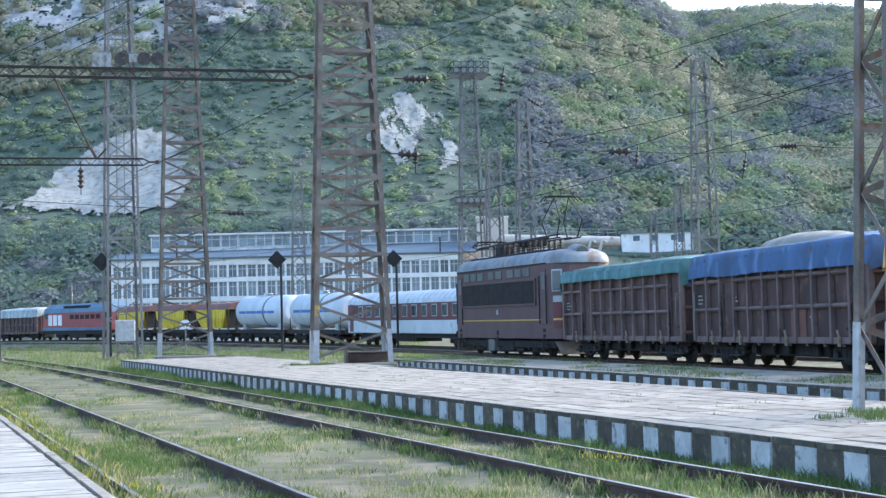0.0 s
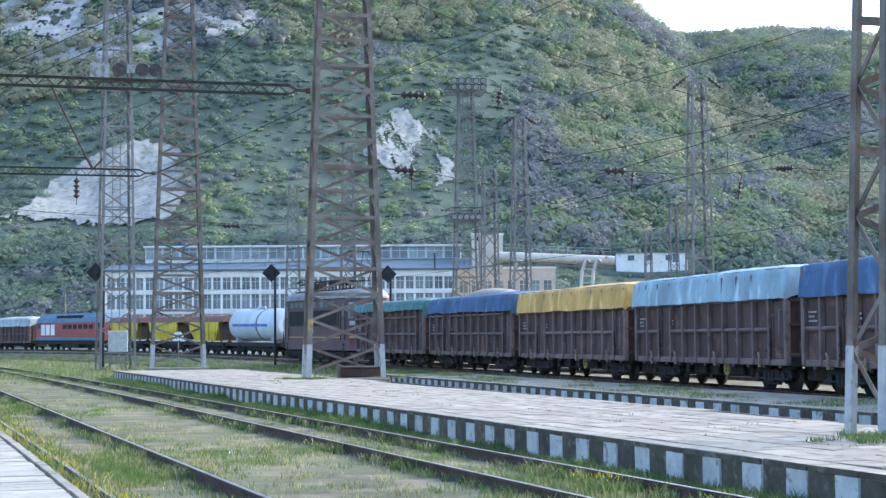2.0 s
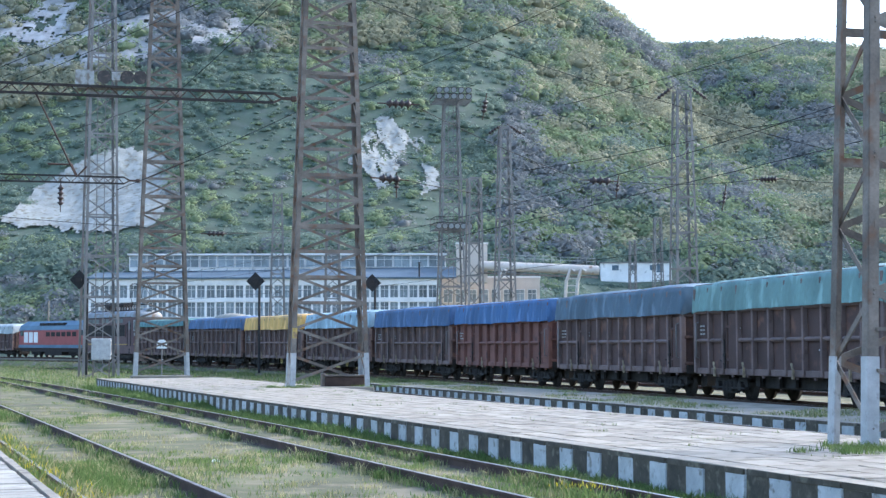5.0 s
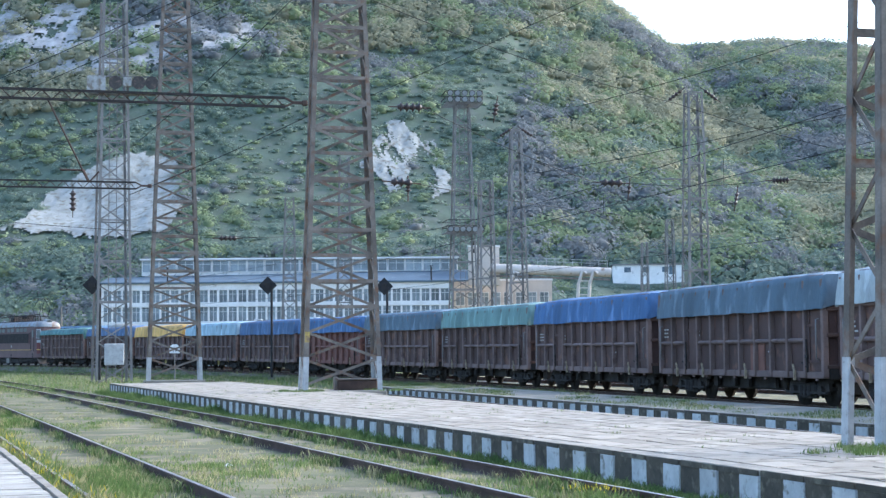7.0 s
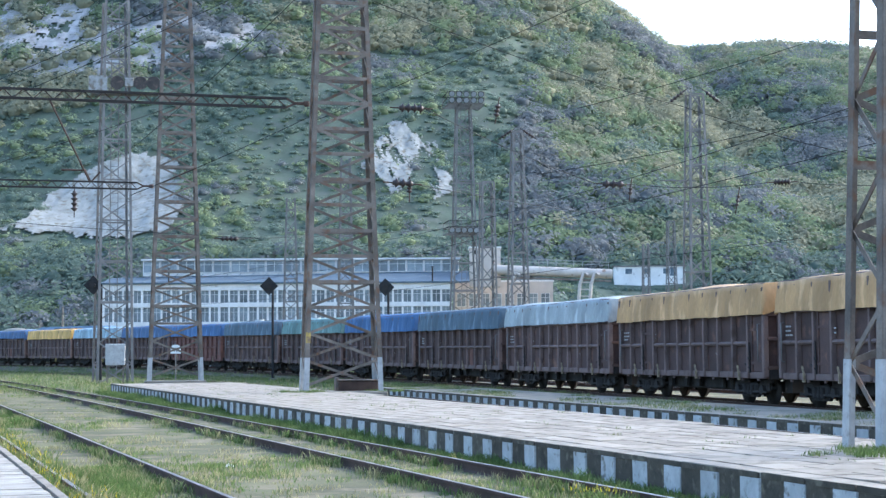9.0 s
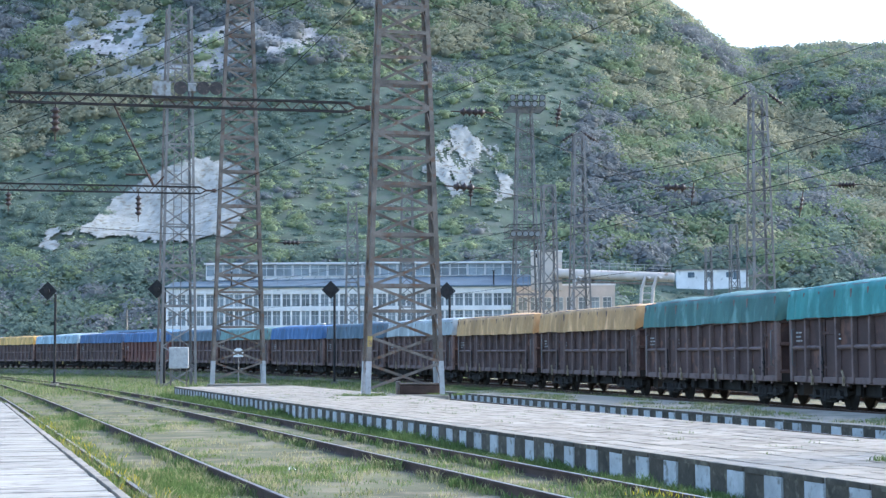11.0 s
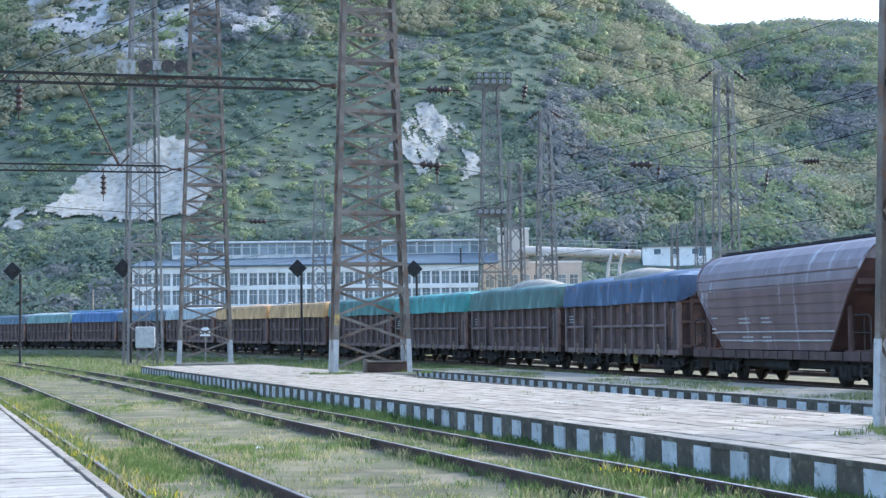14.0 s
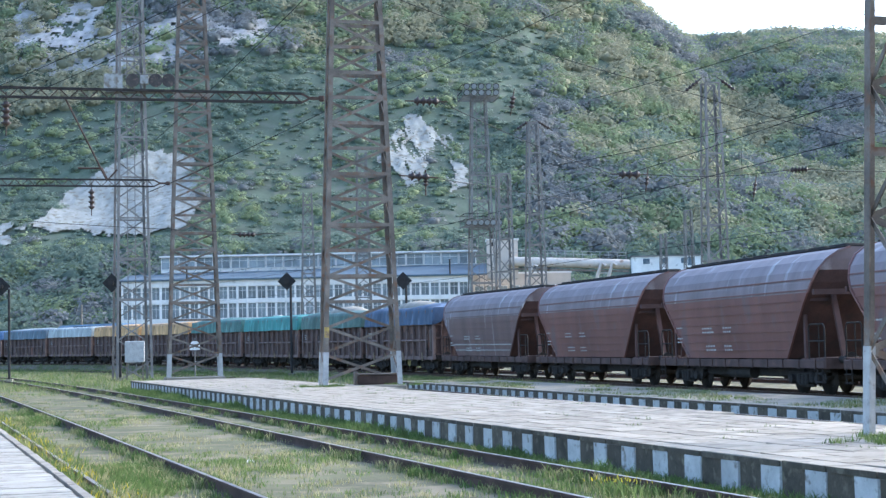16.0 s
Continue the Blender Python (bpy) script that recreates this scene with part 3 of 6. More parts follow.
def buffer_mesh():
    sh = S(UNDER)
    for x in (-0.875, 0.875):
        sh.rod([(x, 0, 1.05), (x, 0.36, 1.05)], [0.11, 0.09], 10)
        sh.rod([(x, 0.36, 1.05), (x, 0.60, 1.05)], 0.065, 8)
        sh.disc((x, 0.615, 1.05), (0, 1, 0), 0.23, 0.04, 14)
    sh.box((0, 0.25, 1.0), (0.16, 0.5, 0.14))
    sh.rod([(0.25, 0.05, 1.0), (0.3, 0.3, 0.7), (0.28, 0.45, 0.5)], 0.03, 6)
    return sh.mesh("buffer_gear")


BUFFER = buffer_mesh()


def add_buffers(t, ln):
    for s in (1, -1):
        part("buffer_gear", BUFFER, t, at=pose(0, s * (ln / 2 - 0.62), 0, 0, 0, 0 if s > 0 else 180))


# -- covered open wagon
GL, GH, GW = 12.75, 3.72, 1.38


# ribs paler than the panels: light from above put in, besides dust and wear
RIB = mat("lit_dusty_worn_rib_paint", (0.172, 0.120, 0.106), 0.75, 0, 0.25, 1.2, 0.1, 18, (0.10, 0.066, 0.056), 0.56, per=0.12)


def gondola_side(paint):
    """One ribbed steel side wall with its doors, on x = 0, facing -x."""
    sh = S(paint)
    half = GL / 2
    sh.box((0.03, 0, 2.28), (0.05, GL, 2.84))
    bays = 11
    w = GL / bays
    for i in range(bays + 1):
        y = -half + i * w
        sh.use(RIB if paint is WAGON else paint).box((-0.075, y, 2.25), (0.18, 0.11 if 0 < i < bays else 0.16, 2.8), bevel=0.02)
    for i in range(bays):
        y = -half + (i + 0.5) * w
        if i in (0, 8):
            continue
        sh.box((-0.07, y, 1.92), (0.17, w - 0.12, 0.13), bevel=0.05)
        sh.box((-0.07, y, 2.86), (0.17, w - 0.12, 0.12), bevel=0.045)
    sh.box((-0.04, 0, GH), (0.14, GL + 0.02, 0.12), bevel=0.02)
    sh.box((-0.02, 0, 0.92), (0.16, GL + 0.06, 0.20), bevel=0.02)
    for i in range(bays):
        y = -half + (i + 0.5) * w
        sh.box((-0.04, y, 0.80), (0.05, 0.12, 0.10))
    return sh.mesh("side_wall")


def door_mesh(paint):
    sh = S(paint)
    sh.box((-0.03, 0, 1.9), (0.05, 0.98, 1.75), bevel=0.02)
    for d in (-0.36, 0.36):
        sh.box((-0.07, d, 1.9), (0.05, 0.07, 1.75))
    for z in (1.3, 2.35):
        sh.box((-0.07, 0, z), (0.05, 0.98, 0.08))
    return sh.mesh("door")


HOOK_RUST = mat("rust_yellow_steel", (0.30, 0.235, 0.15), 0.85, 0, 0.3, 3, 0.2, 30, (0.16, 0.11, 0.08), 0.5)


def latch_mesh():
    sh = S(UNDER)
    sh.rod([(-0.12, 0, 1.0), (-0.14, 0, 1.95)], 0.025, 6)
    sh.box((-0.13, 0.06, 1.45), (0.05, 0.22, 0.10))
    sh.rod([(-0.13, 0.05, 1.15), (-0.15, 0.30, 1.28)], 0.025, 6)
    return sh.mesh("latch")


def end_wall(paint):
    panel = S(paint).box((0, 0, 2.2), (2 * GW, 0.06, 2.6)).mesh("end_wall")
    post = S(paint).box((0, -0.07, 2.2), (0.12, 0.12, 2.55), bevel=0.02).mesh("end_post")
    rail = S(paint).box((0, -0.06, 0), (2 * GW + 0.1, 0.12, 0.12), bevel=0.02).mesh("end_rail")
    return panel, post, rail


def frame_mesh():
    sh = S(UNDER)
    sh.box((0, 0, 1.02), (0.5, GL, 0.28))
    for s in (-1, 1):
        sh.box((s * 1.05, 0, 0.98), (0.14, GL, 0.26))
        sh.box((0, s * GL / 2, 1.0), (2.7, 0.16, 0.42), bevel=0.03)
        sh.bar((s * 0.4, -2.8, 0.72), (s * 0.4, 2.8, 0.72), 0.06)
    sh.rod([(-0.35, -1.7, 0.70), (-0.35, -0.5, 0.70)], 0.19, 12)
    sh.box((0.3, 1.0, 0.70), (0.5, 0.9, 0.3), bevel=0.04)
    sh.box((0, 0, 0.64), (1.8, 5.2, 0.46), bevel=0.06)
    for e in (-1, 1):
        sh.box((0, e * 6.2, 0.62), (1.2, 0.5, 0.5))
        sh.bar((-1.15, e * 3.2, 0.40), (-1.15, e * 5.8, 0.40), 0.06)
    for y in (-2.2, -0.2, 0.9, 2.3):
        sh.bar((-1.0, y, 0.9), (1.0, y, 0.62), 0.07)
        sh.box((-1.05, y, 0.66), (0.10, 0.30, 0.36))
    return sh.mesh("underframe")


def grab_mesh(m):
    return S(m).rod([(-0.06, 0, 1.35), (-0.15, 0, 1.38), (-0.15, 0, 2.5), (-0.06, 0, 2.53)], 0.022, 6).mesh("grab_rail")


def chalk_marks(seed, spots, w=1.0):
    """Lettering too small to read: short bars in rows on the side, facing -x."""
    rnd = random.Random(seed)
    sh = S(CHALK)
    for y, z, rows, width in spots:
        for k in range(rows):
            y0 = y
            while y0 < y + width - 0.1:
                ln = rnd.uniform(0.08, 0.22)
                sh.box((-0.062, -y0 - ln / 2, z - k * 0.13), (0.006, ln, 0.05))
                y0 += ln + 0.05
    return sh


def tarp(seed, heap, m, drop=0.9):
    """A draped tarpaulin over the load: hanging sides with folds, sagging top, tucked ends."""
    rnd = random.Random(seed)
    sh = S(m)
    n, half = 120, GL / 2 + 0.10
    off = rnd.uniform(0, 50)
    shape = [rnd.uniform(0.4, 1.0) for _ in range(6)]
    rings = []
    for i in range(n + 1):
        u = i / n
        y = -half + 2 * half * u
        end = min(1.0, min(u, 1 - u) * 9)
        k = u * 5
        a = int(min(4, k))
        e = smooth(k - a)
        hp = (heap + 0.10) * (shape[a] * (1 - e) + shape[a + 1] * e) * smooth(end)
        fold = 0.8 * noise.noise((y * 1.5, off, 0)) + 0.45 * noise.noise((y * 4.5, off, 5))
        hem = GH - drop + 0.05 * noise.noise((y * 0.5, off, 9)) + 0.02 * noise.noise((y * 3.0, off, 4))
        ring = []
        for s in (-1, 1):
            hang = [(GW + 0.24 + 0.09 * fold, hem), (GW + 0.215 + 0.08 * fold, hem + 0.35), (GW + 0.155 + 0.045 * fold, GH - 0.14), (GW + 0.14 + 0.01 * fold, GH + 0.02),
                    (GW + 0.03, GH + 0.06 + hp * 0.22), (GW * 0.72, GH + 0.07 + hp * 0.62), (GW * 0.38, GH + 0.07 + hp * 0.9)]
            pts = [(s * x, y, z + (0.03 * noise.noise((y * 1.8, x * 2.2, off)) if z > GH else 0)) for x, z in hang]
            ring += pts if s < 0 else [(0, y, GH + 0.07 + hp)] + pts[::-1]
        rings.append(ring)
    sh.loft(rings, closed=False, cap=False, smooth=True)
    # tucked ends with slanting folded corners
    for s in (-1, 1):
        ring = rings[0] if s < 0 else rings[-1]
        low = []
        for x, y, z in ring:
            q = abs(x) / (GW + 0.15)
            low.append((x * 0.97, s * (half + 0.10 - 0.05 * q + 0.05 * noise.noise((x * 3, off, s))), min(z, GH - 0.35 - 0.55 * q + 0.08 * noise.noise((x * 2.0, off, 2)))))
        mid = [((a[0] + b[0]) / 2, s * (half + 0.09), (a[2] + b[2]) / 2) for a, b in zip(ring, low)]
        sh.loft([ring, mid, low] if s > 0 else [low, mid, ring], closed=False, cap=False, smooth=True)
    return sh


SIDES = {m: (gondola_side(m), door_mesh(m), end_wall(m)) for m in (WAGON, WAGON_RED)}
FRAME_MESH = frame_mesh()
LATCH = latch_mesh()
HOOK = S(HOOK_RUST).bar((-0.10, 0.16, 1.22), (-0.12, 0, 1.02), 0.05).bar((-0.12, 0, 1.04), (-0.12, 0, 0.76), 0.07).mesh("tip_hook")
GRAB = grab_mesh(STEEL_GREY)
HANDWHEEL = S(YELLOW_WHEEL).disc((0, 0, 0), (1, 0, 0), 0.22, 0.04, 20, 0.17).bar((0, -0.19, 0), (0, 0.19, 0), 0.03).bar((0, 0, -0.19), (0, 0, 0.19), 0.03).mesh("handwheel")


def gondola(colour, words, heap, seed, paint=None, wheel=False, patch=0, drop=0.86, mound=False):
    paint = paint or WAGON
    t = thing("freight_wagon", f"brown ribbed open freight wagon under a {words} tarpaulin", "freight wagon", group="wagons of the goods train")
    sd, dr, ew = SIDES[paint]
    for s in (-1, 1):
        at = pose(s * GW, 0, 0, 0, 0, 0 if s < 0 else 180)
        wall = part("side_wall", sd, t, at=at)
        bay = GL / 11
        for i in (0, 8):
            y = -GL / 2 + (i + 0.5) * bay
            part("door", dr, wall, at=pose(0, y, 0))
            part("latch", LATCH, wall, at=pose(0, y + 0.45, 0))
        part("grab_rail", GRAB, wall, "pale bent handrail", at=pose(-0.06, -GL / 2 + 0.25, 0))
        for i in (1, 4, 7, 9):
            part("tip_hook", HOOK, wall, "rust-yellow flap hook", at=pose(-0.06, -GL / 2 + (i + 0.5) * bay, 0))
        part("grab_rail", GRAB, wall, "pale bent handrail", at=pose(-0.06, GL / 2 - 0.25, 0))
        part("lettering", chalk_marks(seed + s, [(-GL / 2 + 0.25, 2.4, 3, 0.5), (-3.1, 2.3, 2, 0.35), (2.6, 1.6, 1, 0.35)]), wall, "small white painted lettering")["kind"] = "stuff"
        if patch and s < 0:
            part("repair_plate", S(PATCH).box((-0.012, (patch - 5.5) * bay, 1.48), (0.03, bay - 0.12, 0.92)), wall, "fresher red-brown repaired panel")
    for s in (-1, 1):
        wall = part("end_wall", ew[0], t, at=pose(0, s * (GL / 2 - 0.03), 0, 0, 0, 0 if s < 0 else 180))
        for x in (-1.0, -0.34, 0.34, 1.0):
            part("end_post", ew[1], wall, at=pose(x, 0, 0))
        for z in (1.15, 2.05, 2.8, 3.5):
            part("end_rail", ew[2], wall, at=pose(0, -0.002, z))
    part("underframe", FRAME_MESH, t, "sooty steel underframe")
    part("load", S(LOAD).box((0, 0, 2.3), (2 * GW - 0.1, GL - 0.2, 2.2)), t, "heaped bulk load")
    part("tarpaulin", tarp(seed, heap, TARPS[colour], drop + 0.06 * random.Random(seed).random()), t, f"creased {words} tarpaulin cover")
    if mound:
        # the heap pokes out between the two sheets
        hp = S(SHEETING)
        rings = []
        for k in range(17):
            u = k / 16
            up = math.sin(math.pi * u) ** 0.6
            y = -3.6 + 7.6 * u
            rings.append([(1.12 * up * math.cos(q), y, GH + 0.02 + (heap + 0.36) * up * math.sin(q) + 0.04 * noise.noise((y * 1.3, q, seed))) for q in [math.pi * j / 8 for j in range(9)]])
        hp.loft(rings[1:-1], closed=False, cap=False, smooth=True)
        part("load_sheet", hp, t, "pale dusty sheeting over the heaped load")
    if wheel:
        part("handwheel", HANDWHEEL, t, "yellow brake handwheel", at=pose(-1.32, -1.6, 0.66))
    add_bogies(t, 9.0)
    add_buffers(t, 14.04)
    return t


# -- covered hopper wagon
HOP = mat("faded_oxide_red_paint", (0.182, 0.083, 0.069), 0.5, 0, 0.18, 0.7, 0.1, 12, (0.15, 0.10, 0.10), 0.55, stretch=(1, 1, 0.4), spec=0.5)
HOP_GREY = mat("dusty_grey_red_paint", (0.165, 0.105, 0.10), 0.5, 0, 0.2, 0.8, 0.1, 12, (0.42, 0.42, 0.46), 0.60, stretch=(1, 2.2, 0.12), spec=0.5)
# upper curve: dust and the sky's reflection, both put into the colour
HOP_TOP = mat("dusty_sky_sheen_roof_paint", (0.205, 0.16, 0.165), 0.5, 0, 0.2, 0.8, 0.1, 12, (0.36, 0.33, 0.34), 0.6, stretch=(1, 2, 0.25), spec=0.5)
HOP_END = mat("shaded_sooty_red_brown_paint", (0.088, 0.046, 0.040), 0.8, 0, 0.3, 1.2, 0.1, 14, (0.055, 0.035, 0.032), 0.52)
SOLE = mat("sooty_brown_frame_paint", (0.085, 0.052, 0.045), 0.8, 0, 0.3, 1.5, 0.1, 18, (0.15, 0.085, 0.06), 0.6)
HLEN = 14.83


def hopper(seed, grey=False, scrawl=False):
    t = thing("hopper_wagon", "oxide-red covered hopper wagon with curved ribbed sides", "hopper wagon", group="hopper wagons of the goods train")
    skin = HOP_GREY if grey else HOP
    levels = [(1.08, 1.30, 4.05), (1.9, 1.40, 4.85), (2.75, 1.48, 5.65), (3.05, 1.49, 5.95), (3.35, 1.44, 6.15), (3.70, 1.32, 6.32), (4.02, 1.08, 6.45), (4.25, 0.74, 6.52), (4.37, 0.36, 6.55)]
    sh = S(skin)
    rings = []
    for z, w, l in levels:
        rings.append([(-w, -l, z), (w, -l, z), (w, l, z), (-w, l, z)])
    for i in range(len(rings) - 1):
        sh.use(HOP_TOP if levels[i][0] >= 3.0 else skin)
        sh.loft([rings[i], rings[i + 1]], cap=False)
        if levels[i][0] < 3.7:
            # the sloping ends' deep shade is put into a darker, sooty paint
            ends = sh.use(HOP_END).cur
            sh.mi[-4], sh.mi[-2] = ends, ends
    sh.add(rings[-1], [(0, 1, 2, 3)])
    sh.add(rings[0], [(3, 2, 1, 0)])
    sh.weld = True
    body = part("body", sh, t, "faded red curved hopper body")

    def at_level(z):
        for (z0, w0, l0), (z1, w1, l1) in zip(levels, levels[1:]):
            if z0 <= z <= z1:
                k = (z - z0) / (z1 - z0)
                return w0 + (w1 - w0) * k, l0 + (l1 - l0) * k
    for z in (1.35, 1.63, 1.92, 2.22, 2.52, 2.82, 3.12, 3.45):
        w, l = at_level(z)
        for s in (-1, 1):
            part("rib", S(skin).bar((s * (w + 0.012), -l, z), (s * (w + 0.012), l, z), 0.05, 0.035), body)
    for s in (-1, 1):
        for e in (-1, 1):
            edge = S(skin)
            for (z0, w0, l0), (z1, w1, l1) in zip(levels[:-1], levels[1:]):
                edge.bar((s * (w0 + 0.01), e * (l0 + 0.01), z0), (s * (w1 + 0.01), e * (l1 + 0.01), z1), 0.06, 0.06)
            part("edge_strip", edge, body)
    roof = S(UNDER)
    roof.box((0, 0, 4.41), (0.75, 13.0, 0.05), bevel=0.01)
    for i in range(9):
        roof.box((0, -5.6 + 1.4 * i, 4.46), (0.62, 1.1, 0.07), bevel=0.02)
    part("roof_hatch", roof, t, "dark roof hatches and walkway")
    fr = S(SOLE)
    for s in (-1, 1):
        fr.box((s * 1.36, 0, 0.92), (0.14, 13.5, 0.26), bevel=0.02)
        fr.box((0, s * 6.7, 0.95), (2.8, 0.18, 0.36), bevel=0.02)
        for i in range(12):
            fr.box((s * 1.44, -6.2 + i * 1.125, 0.92), (0.05, 0.08, 0.28))
    part("sole_bar", fr, t, "red-brown side sill with small brackets")
    un = S(UNDER)
    un.box((0, 0, 0.9), (0.6, 13.2, 0.3))
    un.box((0, 0, 0.72), (1.7, 10.6, 0.46), bevel=0.05)
    for y in (-2.6, 2.6):
        un.loft([[(-1.1, y - 1.3, 1.1), (1.1, y - 1.3, 1.1), (1.1, y + 1.3, 1.1), (-1.1, y + 1.3, 1.1)], [(-0.5, y - 0.5, 0.42), (0.5, y - 0.5, 0.42), (0.5, y + 0.5, 0.42), (-0.5, y + 0.5, 0.42)]])
    un.rod([(-1.0, -0.9, 0.62), (-1.0, 0.9, 0.62)], 0.2, 12)
    part("underframe", un, t, "sooty discharge chutes and frame")
    for e in (-1, 1):
        # the end frames take the same shade-darkened paint
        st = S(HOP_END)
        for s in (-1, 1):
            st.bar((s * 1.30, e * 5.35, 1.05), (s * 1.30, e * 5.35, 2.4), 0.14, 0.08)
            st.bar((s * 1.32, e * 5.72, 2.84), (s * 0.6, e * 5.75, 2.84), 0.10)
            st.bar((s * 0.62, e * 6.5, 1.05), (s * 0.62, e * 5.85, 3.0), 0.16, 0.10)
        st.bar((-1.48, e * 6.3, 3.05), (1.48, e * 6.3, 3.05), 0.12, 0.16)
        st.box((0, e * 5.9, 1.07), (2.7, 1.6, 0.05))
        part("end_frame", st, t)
        for s in (-1, 1):
            rl = S(UNDER)
            rl.rod([(s * 1.35, e * 6.68, 1.05), (s * 1.35, e * 6.68, 2.0), (s * 1.35, e * 6.58, 2.1), (s * 1.35, e * 5.75, 2.1), (s * 1.35, e * 5.65, 2.0), (s * 1.35, e * 5.65, 1.05)], 0.025, 6)
            rl.rod([(s * 1.35, e * 6.68, 1.6), (s * 1.35, e * 5.65, 1.6)], 0.02, 6)
            rl.rod([(s * 1.30, e * 6.2, 1.05), (s * 1.30, e * 6.2, 2.1)], 0.02, 6)
            rl.rod([(s * 1.4, e * 6.62, 0.35), (s * 1.4, e * 6.62, 1.0)], 0.02, 6)
            rl.rod([(s * 1.4, e * 6.25, 0.35), (s * 1.4, e * 6.25, 1.0)], 0.02, 6)
            for z in (0.4, 0.65):
                rl.bar((s * 1.4, e * 6.2, z), (s * 1.4, e * 6.66, z), 0.12, 0.03)
            part("end_railing", rl, t, "dark tubular railing and steps")
    lt = chalk_marks(seed, [(-4.0, 2.15, 1, 0.6), (-4.0, 1.78, 2, 0.5), (-1.6, 2.1, 2, 0.9), (0.2, 2.1, 2, 0.7), (-1.4, 1.5, 2, 0.9), (0.2, 1.5, 2, 0.7)])
    ob = part("lettering", lt, body, "small white painted lettering", at=pose(-1.56, 0, 0, 0, -5.0, 0))
    ob["kind"] = "stuff"
    if grey:
        ln = S(CHALK)
        for z in (1.38, 1.66):
            w, l = at_level(z)
            ln.box((-w - 0.045, 0, z), (0.012, 2 * l - 0.1, 0.04))
        part("white_line", ln, body, "thin white painted line")
    add_bogies(t, 9.6)
    add_buffers(t, HLEN)
    return t


# -- electric locomotive
LOCO = mat("dusty_maroon_brown_paint", (0.115, 0.068, 0.066), 0.6, 0, 0.15, 0.8, 0.05, 14, (0.085, 0.05, 0.05), 0.6)
LOCO_RED = mat("dull_red_paint", (0.13, 0.035, 0.035), 0.55, 0, 0.2, 0.8, 0.05, 14)
LOCO_ROOF = mat("pale_blue_grey_roof_paint", (0.225, 0.245, 0.262), 0.55, 0, 0.32, 0.7, 0.1, 10, (0.19, 0.135, 0.10), 0.51)
CABLE_YELLOW = mat("yellow_stripe_paint", (0.55, 0.34, 0.07), 0.6, 0, 0.1, 3, 0, 20)
DUST_GLASS = mat("dusty_grey_glass", (0.12, 0.135, 0.13), 0.35, 0, 0.2, 1, 0, 10)
SILVER = mat("silver_grey_paint", (0.36, 0.38, 0.38), 0.5, 0.1, 0.2, 1, 0, 10)
CERAMIC = mat("brown_glazed_ceramic", (0.05, 0.034, 0.030), 0.45, 0, 0.2, 3, 0, 20)


def insulator(sh, a, b, r=0.09, n=4):
    """A stack of sheds from a to b."""
    a, b = Vector(a), Vector(b)
    sh.rod([a, b], r * 0.35, 6)
    for i in range(n):
        p = a + (b - a) * ((i + 0.5) / n)
        d = (b - a) / n * 0.28
        sh.rod([p - d, p, p + d], [r * 0.5, r, r * 0.45], 10)


